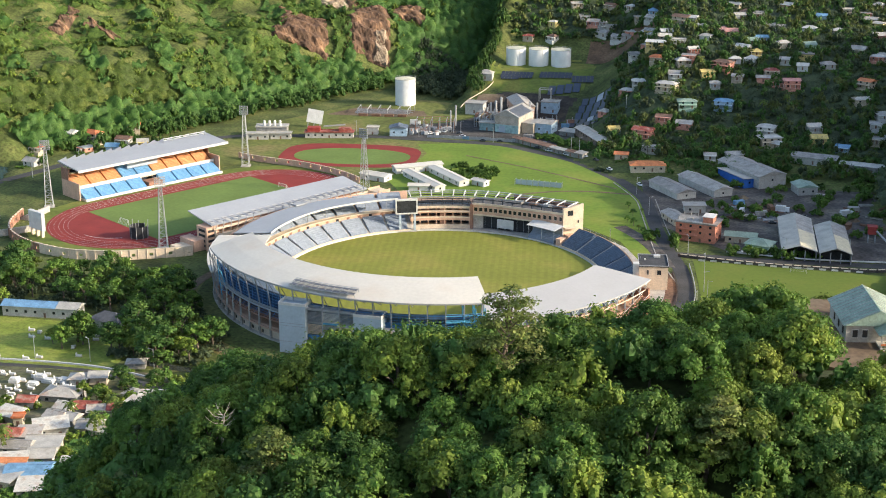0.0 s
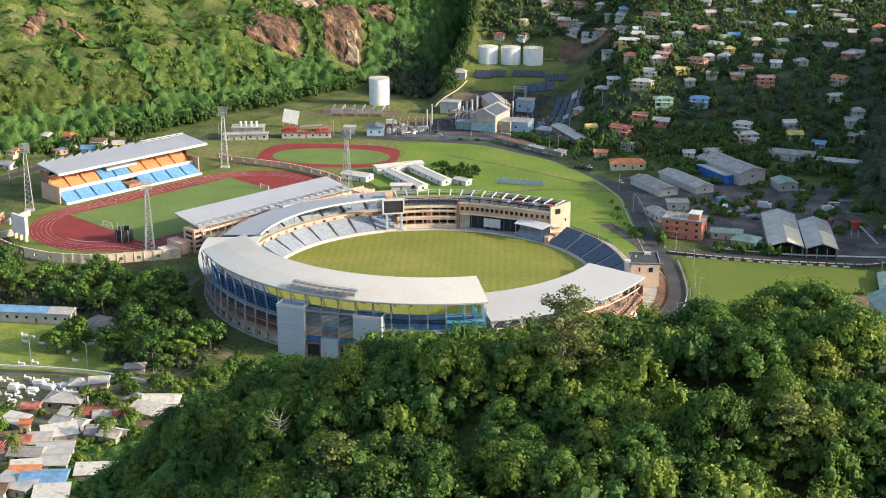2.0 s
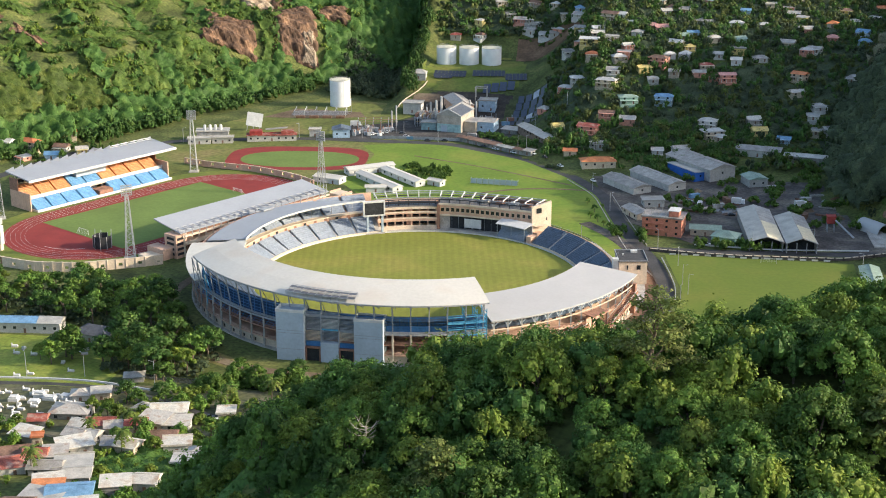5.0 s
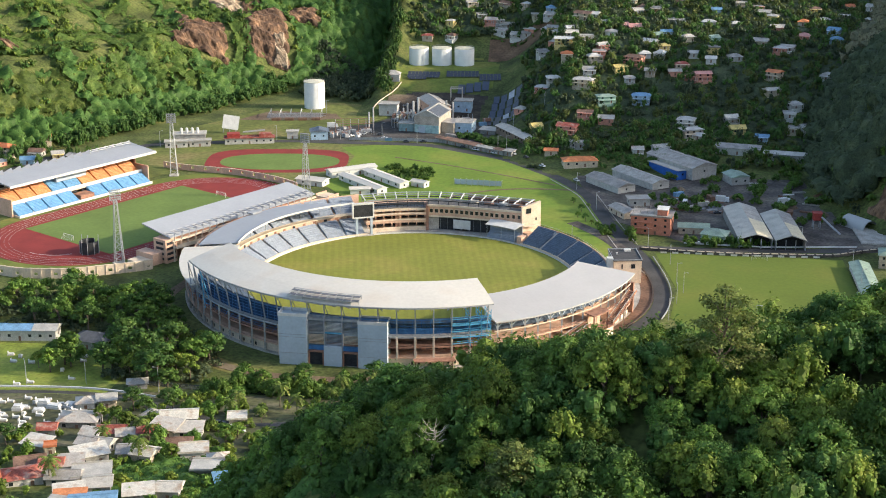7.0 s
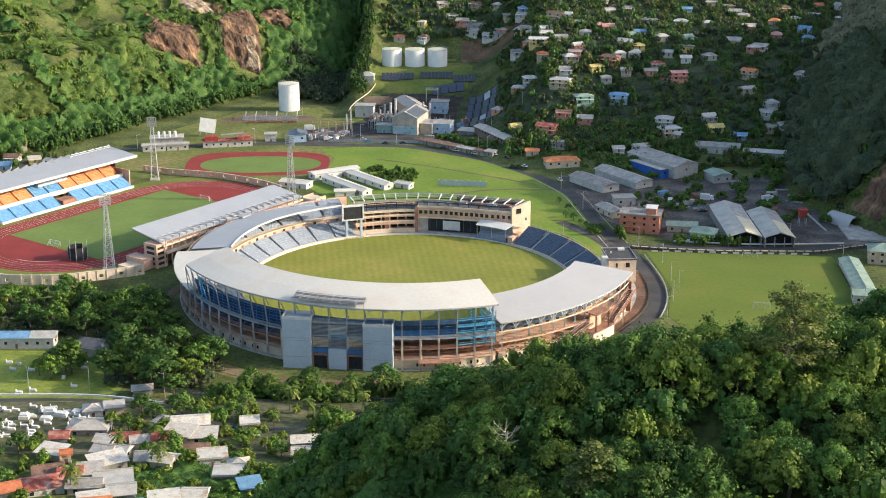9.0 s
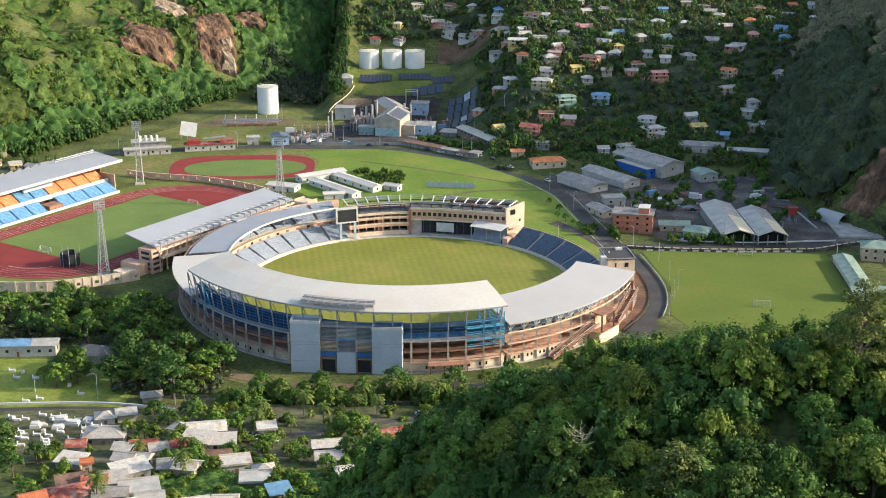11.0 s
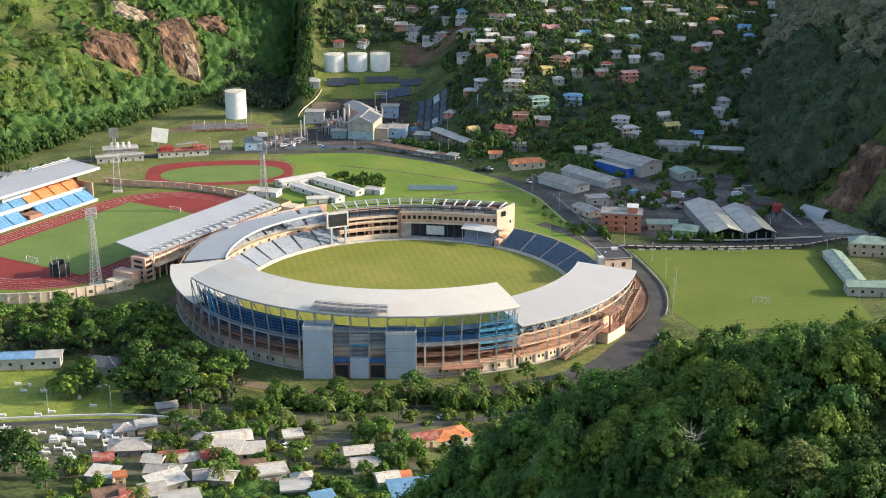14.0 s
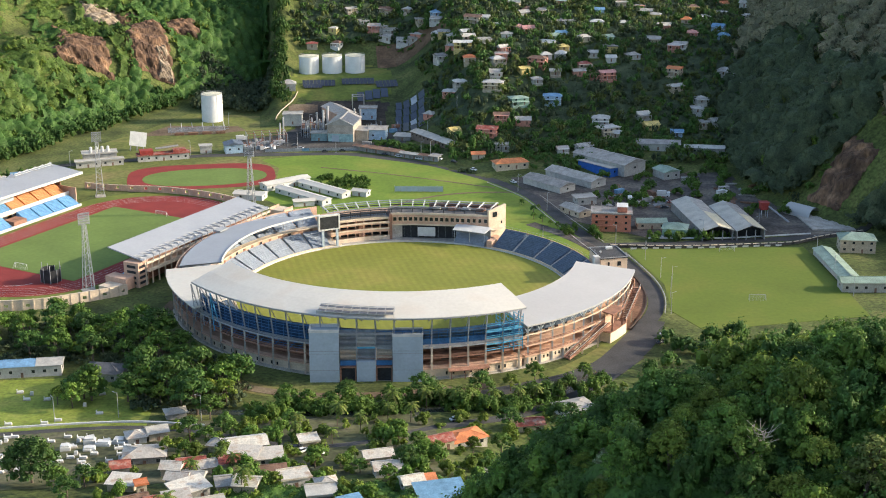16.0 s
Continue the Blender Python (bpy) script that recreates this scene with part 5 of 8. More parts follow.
hillside([(-52, 474, "r"), (-33, 474, "w"), (-12, 498, "w"), (-35, 490, "w"), (4, 480, "g"), (27, 468, "w"), (44, 430, "g"), (72, 429, "W"), (42, 476, "b"), (80, 419, "w"), (106, 453, "w"), (120, 455, "g"), (140, 479, "w"), (67, 378, "w"), (52, 376, "W"), (38, 387, "g")])
hillside([(54, 354, "o"), (76, 352, "g"), (99, 340, "W"), (106, 350, "w"), (89, 331, "y"), (117, 351, "w"), (120, 360, "y"), (122, 388, "b"), (102, 402, "p"), (154, 377, "t"), (152, 356, "g"), (139, 349, "w"), (130, 336, "r"), (125, 327, "g"), (143, 322, "P"), (109, 327, "g")])
hillside([(69, 329, "g"), (45, 330, "w"), (65, 310, "W"), (95, 318, "w"), (38, 328, "w"), (102, 295, "B"), (79, 291, "T"), (79, 270, "g"), (66, 276, "w"), (55, 259, "R"), (35, 272, "y"), (45, 225, "o"), (61, 235, "g"), (111, 231, "g"), (97, 228, "w"), (131, 256, "W"), (157, 274, "w")])
hillside([(160, 262, "y"), (174, 251, "b"), (194, 279, "w"), (195, 264, "g"), (198, 360, "w"), (186, 372, "g"), (166, 347, "g")])
hillside([(-21, 518, "g"), (10, 512, "w"), (31, 483, "g"), (102, 473, "g"), (127, 431, "w"), (194, 458, "w"), (205, 483, "w"), (-4, 492, "w")])
hillside([(6, 517, "w"), (23, 506, "w"), (42, 466, "g"), (1, 492, "w"), (8, 487, "g"), (40, 441, "w"), (24, 467, "g"), (17, 472, "w"), (48, 404, "g"), (57, 402, "w"), (57, 388, "w"), (66, 431, "W"), (46, 388, "g"), (78, 360, "w"), (72, 346, "w"), (85, 392, "g"), (116, 382, "t"), (111, 369, "w")])
hillside([(110, 459, "w"), (135, 424, "g"), (96, 407, "p"), (137, 375, "w"), (137, 323, "n"), (24, 322, "w"), (129, 269, "W"), (164, 454, "b"), (155, 418, "w"), (184, 466, "w"), (174, 417, "w"), (198, 446, "w"), (202, 437, "w"), (202, 407, "w"), (150, 343, "w"), (203, 363, "g"), (190, 324, "O"), (222, 421, "o")])
hillside([(218, 388, "p"), (236, 456, "w"), (239, 434, "w"), (262, 466, "o"), (254, 441, "w"), (240, 398, "b"), (238, 379, "b"), (277, 457, "w"), (272, 431, "w"), (224, 323, "g"), (231, 308, "w"), (227, 280, "w"), (198, 288, "g"), (134, 253, "w"), (204, 265, "g"), (186, 305, "w"), (60, 500, "w"), (88, 492, "g"), (120, 496, "w"), (150, 500, "o"), (176, 498, "w"), (214, 500, "w"), (244, 505, "g")])
# houses below the headland
hillside([(-286.5, 202, "O"), (-297, 194, "w"), (-269, 211, "n"), (-271, 231, "o"), (-265, 246, "w"), (-306, 168, "o"), (-299, 147, "w"), (-255, 208, "g"), (-268, 192, "b"), (-283, 186, "w"), (-243, 205, "g"), (-236, 207, "w"), (-226, 214, "b"), (-219, 222, "w")])


# ---------------------------------------------------------------- settlement below the spur
def settle(rows):
    for x, y, r, w, d, c, k in rows:
        style = {"h": "hip", "a": "gable", "s": "shed", "f": "flat"}[k]
        wall = rng.choice("wcgwgc")
        building("house", f"{WALLS[wall][0]} village house with {ROOFS[c][0]} {style} roof", "house", x, y, r + rng.uniform(-6, 6), w * 1.1, d * 1.15, rng.uniform(2.8, 3.6), 1.5 if k in "ha" else 0.8, style, VROOF if c in "gw" and rng.random() < 0.7 else ROOFS[c][1], WALLS[wall][1], group="village houses", base=3)


settle([(-112.9, -185.7, 5, 11.9, 7.8, "g", "h"), (-118.4, -162.8, 18, 5.8, 5.2, "w", "h"), (-111.7, -160, 18, 5.8, 5.2, "w", "a"), (-119, -200.2, 5, 5, 4.5, "r", "a"), (-102.5, -203.9, -12, 5.3, 4.8, "w", "a"), (-99.5, -216.6, -12, 5.6, 5, "g", "a"), (-115.8, -218.2, -12, 7.4, 5.1, "g", "s"), (-109.9, -222.9, 12, 2.6, 2.3, "o", "f"), (-94.7, -216.4, -12, 5.2, 4.7, "w", "a"), (-96.8, -201.3, 5, 7.6, 5.4, "r", "a"), (-90.6, -201.8, 12, 7.6, 5, "w", "a"), (-84.8, -200.5, 5, 5.7, 5.1, "r", "a"), (-89.7, -177.6, -12, 5.2, 4.7, "g", "h")])
settle([(-80.3, -178.6, 12, 11.1, 7.1, "w", "a"), (-80.8, -193.3, -12, 8.5, 6.5, "w", "s"), (-72.8, -193.7, 12, 7.7, 5.8, "g", "s"), (-71.5, -213.1, 5, 7.7, 4.9, "n", "a"), (-64.3, -221, 12, 7.6, 5.5, "w", "f"), (-84, -223.3, 12, 6.5, 5.9, "g", "a"), (-78.4, -226.1, -12, 6.1, 5.5, "w", "a"), (-95.4, -228.3, 24, 9.4, 6.3, "g", "s"), (-98, -237.8, 18, 6.4, 5.7, "g", "s"), (-111, -237.4, 24, 7.9, 5.1, "n", "a"), (-103.5, -239.4, 5, 6, 5.4, "r", "a"), (-109.3, -249.9, 18, 11.1, 7.3, "r", "h"), (-117.3, -255.8, 24, 6.2, 5.6, "o", "a")])
settle([(-96.4, -249.2, 12, 8.6, 5.2, "g", "a"), (-88.9, -246, 12, 9.7, 6.9, "w", "f"), (-83.7, -256.3, 12, 6.8, 6.1, "w", "a"), (-90.1, -262.6, 24, 7.4, 4.7, "w", "s"), (-54.7, -228.7, 18, 5.3, 4.8, "g", "h"), (-47.8, -248.5, 24, 5.4, 4.9, "b", "s"), (-59.9, -178.8, 12, 5.1, 4.6, "w", "f"), (-70.1, -261.7, 18, 7.3, 5, "g", "s"), (-62.1, -257.7, 5, 6, 5.4, "w", "a"), (-80.9, -269.7, 12, 11.3, 7.4, "b", "a"), (-87.6, -274.1, -12, 10.3, 6.3, "w", "s"), (-75, -277.8, 18, 8.4, 6.1, "g", "s"), (-92.6, -278.8, 12, 7.5, 5.3, "n", "a")])
settle([(-88.1, -268.3, 18, 7.6, 5.6, "o", "s"), (-56.3, -236.8, 5, 7.4, 5.9, "w", "f"), (-38, -198.8, 5, 8.1, 5, "w", "a"), (-35.8, -215, 5, 7.4, 5.4, "w", "a"), (-29.3, -230.7, 18, 5.5, 4.9, "w", "a"), (-24.7, -230.9, 12, 4.5, 4, "o", "s"), (-21.7, -241.6, 5, 12.4, 8.3, "b", "s"), (-17, -184.4, 24, 8, 5.3, "r", "a"), (-7.4, -177.2, 24, 11.5, 7.4, "o", "h"), (-0.2, -212.1, 12, 10.4, 6.5, "w", "a"), (17.8, -157.1, 5, 8.5, 5.5, "r", "a"), (36.5, -143.6, 24, 11.6, 8.4, "w", "h")])
kiosk = building("shelter", "open roadside shelter with pale curved roof", "shelter", -107.5, -136, 15, 7, 5, 2.6, 1.2, "hip", ROOFS["w"][1], WALLS["g"][1], win=0, door=False)
longb = building("long_building", "long white building with blue and white roof", "building", -172, -87, 3, 34, 7.5, 4.6, 1.6, "gable", ROOFS["b"][1], WALLS["w"][1])
part("roof_end", roof_shape(9, 7.6, 4.66, 1.66, "gable"), ROOFS["w"][1], longb, "white roof end").location.x = 12.6
building("house", "dark hip-roofed house at the edge of the lawn", "house", -138, -93, -14, 15, 10, 3.6, 2.6, "hip", mat("slate roof", (0.11, 0.11, 0.115), 0.8, var=0.25), WALLS["g"][1])

# house on the spur
struct("ground_villa", Shape().prism([(126, -344), (150, -348), (182, -344), (182, -306), (136, -306), (131, -326)], 88, 108.2), DIRT, "earth terrace of the villa")
villa = building("villa", "white villa with grey-green ribbed metal roof on the spur", "villa", 147.2, -323.2, 100, 15, 13, 3.7, 3.3, "gable", ROOFS["t"][1], WALLS["w"][1], z=108.3, base=1.5, win=0)
for yy in (-4.2, -2.6, 2.6, 4.6):
    f_ = part("window", Shape().box(-7.58, yy - 0.5, 1.0, -7.44, yy + 0.5, 2.6), GLASS, villa)
    part("frame", Shape().box(-7.62, yy - 0.62, 2.6, -7.45, yy + 0.62, 2.75).box(-7.62, yy - 0.62, 0.86, -7.45, yy + 0.62, 1.0), WHITE, f_)
for xx in (-5, -1, 3):
    part("window", Shape().box(xx - 0.5, 6.44, 1.0, xx + 0.5, 6.58, 2.5), GLASS, villa)
for k in range(11):
    q = -7.8 + 15.6 * k / 10
    part("roof_rib", Shape().bar((q, -7.2, 3.72), (q, 0, 7.08), 0.12, 0.1).bar((q, 0, 7.08), (q, 7.2, 3.72), 0.12, 0.1), ROOFS["w"][1], villa)
part("porch", Shape().box(-12.0, -6.4, -1.4, -7.6, 0.4, 0.3), WALLS["w"][1], villa)
for yy in (-6.2, -3.0, 0.2):
    part("post", Shape().box(-11.9, yy - 0.15, 0.3, -11.6, yy + 0.15, 3.2), WHITE, villa)
part("porch_roof", Shape().add([(-12.6, -7.0, 3.2), (-7.4, -7.0, 3.2), (-7.4, 1.0, 3.2), (-12.6, 1.0, 3.2), (-12.6, -3.0, 5.2), (-7.4, -3.0, 5.2)], [(0, 1, 5, 4), (3, 4, 5, 2), (0, 4, 3), (1, 2, 5), (0, 3, 2, 1)]), ROOFS["t"][1], villa)
part("porch_rail", Shape().box(-12.0, -6.4, 0.9, -11.85, 0.4, 1.3), ROOFS["o"][1], villa)
struct("wall_villa", strip([(136, -339), (146, -342), (160, -343), (176, -341)], 0.4, 0.8), WHITE, "low white garden wall of the villa")

# ---------------------------------------------------------------- workshops and sheds
building("warehouse", "long grey-roofed warehouse with white walls", "warehouse", 121.5, 206, 125, 42, 18, 5.2, 2.6, "gable", ROOFS["g"][1], WALLS["w"][1], win=0.5, group="warehouses")
annex = building("workshop", "blue painted workshop with pale lean-to roof", "workshop", 113.5, 197, 125, 26, 8, 4.2, 0.8, "shed", ROOFS["w"][1], mat("bright blue paint", (0.03, 0.13, 0.45), 0.6, var=0.15), win=0.6)
building("warehouse", "grey-roofed warehouse with pale walls", "warehouse", 96.5, 180, 125, 37, 12, 4.0, 2.0, "gable", ROOFS["g"][1], WALLS["w"][1], win=0.5, group="warehouses")
building("warehouse", "grey-roofed warehouse with stained walls", "warehouse", 79, 168, 125, 30, 12, 3.8, 1.8, "gable", ROOFS["g"][1], WALLS["w"][1], win=0.5, group="warehouses")
building("house", "bungalow with orange hipped roof and wall", "house", 62, 206, 10, 20, 9, 3.6, 2.0, "hip", ROOFS["o"][1], WALLS["c"][1])
for cx, w_, y0, y1 in ((145.5, 17.0, 57, 114), (162.5, 15.5, 56, 103)):
    o = thing("factory_shed", "open-fronted factory shed with grey and cream roof slopes", "shed", pose(cx, (y0 + y1) / 2, 0, 0, 0, 2), "factory sheds")
    L, hw = (y1 - y0) / 2, w_ / 2
    part("roof_slope", slab4((-hw, -L, 5.2), (0, -L, 7.9), (0, L, 7.9), (-hw, L, 5.2), 0.2), mat("weathered pale roof sheets", (0.46, 0.43, 0.37), 0.6, var=0.18, scale=0.2), o)
    part("roof_slope", slab4((0, -L, 7.9), (hw, -L, 5.2), (hw, L, 5.2), (0, L, 7.9), 0.2), ROOFS["g"][1], o)
    part("new_sheet", slab4((0.3, -L + 1, 7.95), (hw - 0.4, -L + 1, 5.45), (hw - 0.4, 0, 5.45), (0.3, 0, 7.95), 0.1), mat("cream roof sheets", (0.62, 0.55, 0.38), 0.55, var=0.12), o, "newer cream sheeting")
    part("side_wall", Shape().box(-hw + 0.4, -L + 1, -0.2, -hw + 0.8, L - 1, 5.0), WALLS["g"][1], o)
    part("side_wall", Shape().box(hw - 0.8, -L + 1, -0.2, hw - 0.4, L - 1, 5.0), WALLS["g"][1], o)
    part("rear_wall", Shape().box(-hw + 0.8, L - 1.4, -0.2, hw - 0.8, L - 1, 5.4), WALLS["g"][1], o)
    # black sheet added to paint the shed's inner shade
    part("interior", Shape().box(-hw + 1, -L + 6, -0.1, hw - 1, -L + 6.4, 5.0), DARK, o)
    for x in np.linspace(-hw + 0.6, hw - 0.6, 4):
        part("post", Shape().box(x - 0.2, -L + 0.8, -0.1, x + 0.2, -L + 1.2, 5.2), GREYP, o)
ob = building("apartment_block", "three-storey orange block with flat grey roof", "building", 97.5, 84, -12, 20, 13, 9.4, 0.3, "flat", ROOFS["g"][1], WALLS["o"][1], floors=3, win=1.0)
part("roof_room", Shape().box(3, -4, 9.8, 8, 3, 12.6), WALLS["o"][1], ob)
for k in range(8):
    xx, yy = -9 + 3.6 * (k % 4), (-5.6, 5.4)[k // 4]
    part("roof_post", Shape().box(xx - 0.15, yy - 0.15, 9.5, xx + 0.15, yy + 0.15, 12.2), CONC, ob)
part("parapet", Shape().box(-10, -6.5, 9.7, 3, -6.3, 10.6), WHITE, ob)
part("roof_room_roof", Shape().box(2.6, -4.4, 12.6, 8.4, 3.4, 12.9), WHITE, ob)
part("balcony", Shape().box(-8.5, -7.6, 3.1, 1, -6.55, 3.4).box(-8.5, -7.6, 6.3, 1, -6.55, 6.6), WALLS["o"][1], ob)
building("house", "low building with long green metal roof", "house", 118.5, 84, -4, 15, 8, 3.4, 1.5, "gable", ROOFS["t"][1], WALLS["c"][1])
building("house", "house with pale green hipped roof", "house", 128, 71, -20, 12, 10, 4.0, 2.2, "hip", ROOFS["t"][1], WALLS["t"][1])
building("house", "small block with pale flat roof beside the lane", "house", 93, 133, 10, 11, 8, 3.6, 0.3, "flat", ROOFS["w"][1], WALLS["w"][1])
building("house", "grey shed with lean-to roof beside the lane", "shed", 84, 112, -62, 16, 8, 3.4, 1.4, "gable", ROOFS["g"][1], WALLS["c"][1])
building("shed", "small pale green roofed shed", "shed", 151, 183, 110, 12, 11, 4.6, 1.6, "gable", ROOFS["t"][1], WALLS["w"][1])
building("shed", "long low white shed with lean-to roof", "shed", 157, 229, -14, 26, 7, 4.0, 1.2, "shed", ROOFS["g"][1], WALLS["w"][1], win=0.6)
building("shed", "open shed with pale patched roof", "shed", 184, 221, -14, 24, 9, 4.0, 1.0, "gable", ROOFS["w"][1], WALLS["g"][1], win=0.4)
# wall colour darkened to hold the shade of the roadside face
building("long_building", "long pale-roofed building beside the road", "building", 23.0, 270.5, -62, 44, 8.5, 3.2, 1.5, "gable", ROOFS["w"][1], mat("shaded brown render", (0.20, 0.15, 0.12), 0.85, var=0.25))
building("store", "low store with pale shed roof beside the long building", "store", 4.5, 292.5, -20, 11, 7, 3.0, 0.8, "shed", ROOFS["w"][1], WALLS["g"][1], win=0.4)
arch_shed = thing("arched_shed", "grey arched sheet-metal shed", "shed", pose(204, 99, 0, 0, 0, 35))
s = Shape()
ring = [(5.2 * math.cos(t), 5.4 * math.sin(t)) for t in np.linspace(0, math.pi, 15)]
s.add([(x, -8, z) for x, z in ring] + [(x, 8, z) for x, z in ring], [(i, i + 1, 16 + i, 15 + i) for i in range(14)])
s.add([(x * 0.96, -8, z * 0.96) for x, z in ring] + [(x * 0.96, 8, z * 0.96) for x, z in ring], [(15 + i, 16 + i, i + 1, i) for i in range(14)])
part("shell", s, ROOFG, arch_shed)
part("rear_wall", Shape().add([(x * 0.95, 7.6, z * 0.95) for x, z in ring], [tuple(range(15))]).add([(x * 0.95, 7.9, z * 0.95) for x, z in ring], [tuple(range(14, -1, -1))]), DARK, arch_shed)
hop = thing("hopper_tower", "quarry hopper tower with red cap", "hopper", pose(182, 96, 0))
part("bin", Shape().box(-2, -2, 4.5, 2, 2, 8.0), mat("rusty red paint", (0.32, 0.05, 0.04), 0.7), hop)
part("cap", Shape().box(-2.4, -2.4, 8.0, 2.4, 2.4, 8.5), mat("rusty red paint", (0.32, 0.05, 0.04), 0.7), hop)
for x in (-1.7, 1.7):
    for y in (-1.7, 1.7):
        part("leg", Shape().box(x - 0.2, y - 0.2, -0.2, x + 0.2, y + 0.2, 4.5), GREYP, hop)
part("conveyor", Shape().bar((2, -2, 6.5), (10, -12, 0.6), 1.0, 0.5), GREYP, hop)
struct("pavement_quarry", Shape().prism([(200, 70), (236, 64), (228, 92), (212, 104), (200, 96)], -0.5, 0.9), CONC, "grey concrete quarry apron")

# school
building("school_wing", "school wing with long green metal roof", "school", 189.6, 5.6, 87, 51, 8.4, 3.0, 1.3, "gable", ROOFS["t"][1], WALLS["w"][1], group="school wings")
building("school_wing", "school wing with grey-green roof and white rail", "school", 196, -22, -6, 30, 9, 4.6, 1.6, "gable", ROOFS["t"][1], WALLS["w"][1], group="school wings")
building("school_house", "two-storey cream school house with green roof", "school", 210, 36, -12, 17, 11, 6.6, 2.6, "hip", ROOFS["t"][1], WALLS["c"][1], floors=2)
arcade("pitch_wall", [(90, 52), (112, 48), (135, 46), (182, 47), (201, 57), (232, 66)], 1.3, mat("dark stained wall", (0.085, 0.075, 0.068), 0.9, var=0.4, scale=0.3), False, "low dark stained wall along the pitch")
board = solo("perimeter_board", Shape().box(-1.5, -0.06, 0.15, 1.5, 0.06, 1.0), WHITE, "white painted board along the dark pitch wall", "board", pose(101, 46.6, 0.1, 0, 0, -3), "perimeter boards")
for i in range(1, 14):
    copy_thing(board, pose(101 + 5.6 * i, (46.9 - 0.22 * i if i < 6 else 44.9), 0.1, 0, 0, -3 if i < 6 else 0))
struct("wall_lane", strip([(112, 62), (150, 58), (196, 62)], 0.5, 1.2), WHITE, "white lane wall")

# ---------------------------------------------------------------- yard clutter
RUST = mat("rusty steel", (0.20, 0.11, 0.07), 0.85)


def container(x, y, r, paint, what):
    o = thing("container", what + " steel shipping container in a yard", "container", pose(x, y, hz(x, y), 0, 0, r), "containers")
    part("body", Shape().box(-3, -1.2, 0.1, 3, 1.2, 2.6), paint, o)
    for k in range(7):
        part("rib", Shape().box(-2.9 + 0.9 * k, -1.26, 0.2, -2.5 + 0.9 * k, -1.2, 2.5), paint, o)
    part("door", Shape().box(3.0, -1.1, 0.2, 3.06, 1.1, 2.5), GREYP, o)


for x, y, r, p, wd in ((128, 132, 20, ROOFS["w"][1], "white"), (133, 144, 110, RUST, "rusty"), (116, 150, 35, ROOFS["b"][1], "blue"), (172, 118, 75, RUST, "rusty"), (176, 150, 10, ROOFS["w"][1], "white"), (160, 172, -10, ROOFS["g"][1], "grey"), (-90, 282, 15, ROOFS["w"][1], "white"), (-20, 278, -8, ROOFS["g"][1], "grey"), (104, 118, 100, ROOFS["g"][1], "grey")):
    container(x, y, r, p, wd)


def stack(x, y, r, n, m, what):
    """Long timbers or pipes piled on the ground."""
    o = thing("stack", what, "stack", pose(x, y, hz(x, y), 0, 0, r), "yard stacks")
    for k in range(n):
        row_, i = divmod(k, 5)
        L = rng.uniform(3.0, 5.0)
        part("timber", Shape().box(-L, -1.6 + 0.66 * i, 0.05 + 0.4 * row_, L, -1.1 + 0.66 * i, 0.42 + 0.4 * row_), m, o)


for i in range(16):
    stack(rng.uniform(110, 142), rng.uniform(118, 156), rng.uniform(-30, 40), rng.choice((5, 8, 12)), rng.choice((CONC, RUST, ROOFS["n"][1], GREYP)), "pile of long beams in the gravel yard")
for i in range(8):
    stack(rng.uniform(166, 200), rng.uniform(112, 170), rng.uniform(-60, 60), rng.choice((5, 8)), rng.choice((CONC, RUST, GREYP)), "pile of long beams in the gravel yard")
for x, y in ((146, 150), (176, 132), (190, 120), (118, 164), (166, 188), (196, 178)):
    hp, rr = Shape(), [rng.uniform(0.8, 1.2) for _ in range(14)]
    for z_, k_ in ((-0.3, 3.4), (0.7, 2.1), (1.5, 0.9), (1.8, 0.2)):
        hp.v += [(k_ * rr[i] * math.cos(6.283 * i / 14), k_ * rr[(i * 3) % 14] * math.sin(6.283 * i / 14), z_) for i in range(14)]
    hp.f = [(j * 14 + i, j * 14 + (i + 1) % 14, j * 14 + 14 + (i + 1) % 14, j * 14 + 14 + i) for j in range(3) for i in range(14)] + [tuple(range(42, 56))]
    solo("gravel_heap", hp, DIRT, "heap of brown gravel in the yard", "heap", pose(x, y, hz(x, y)), "gravel heaps")

# ---------------------------------------------------------------- white sheds on the green
for x, y, r, w, d, h in ((-61, 157, -49.4, 40, 6.5, 3.2), (-49, 169.5, -49.4, 37, 6.5, 3.2), (-71, 184, 33, 29, 8, 3.6), (-60.5, 143, 8, 11, 5.5, 3.0), (-90, 160, -20, 17, 8, 3.2), (-28.5, 160, -30, 9, 5, 3.0)):
    building("long_shed", "low white shed with pale roof on the green", "shed", x, y, r, w, d, h, 0.9, "gable", ROOFW, WHITE, group="white sheds", win=0.6)

# ---------------------------------------------------------------- along the back road
building("store", "low white store beside the road", "store", -189.5, 240, 12, 14, 5, 3.6, 0.3, "flat", ROOFS["w"][1], WALLS["w"][1], group="roadside stores")
building("store", "low white store beside the road", "store", -175.5, 244, 12, 13, 5, 3.6, 0.3, "flat", ROOFS["w"][1], WALLS["w"][1], group="roadside stores")
silo = building("plant_room", "pale plant room with four round roof vents", "building", -184, 252, 12, 20, 8, 6.0, 0.6, "flat", ROOFS["w"][1], WALLS["g"][1])
for i in range(4):
    part("vent", Shape().cyl(-5 + 3.4 * i, 0, 6.2, 9.4, 0.9, 10, 0.9, 0.5), WHITE, silo)
rw = building("depot", "white depot with red and rusty roofs", "depot", -146, 254, 12, 31, 6, 3.8, 0.3, "flat", ROOFS["r"][1], WALLS["w"][1])
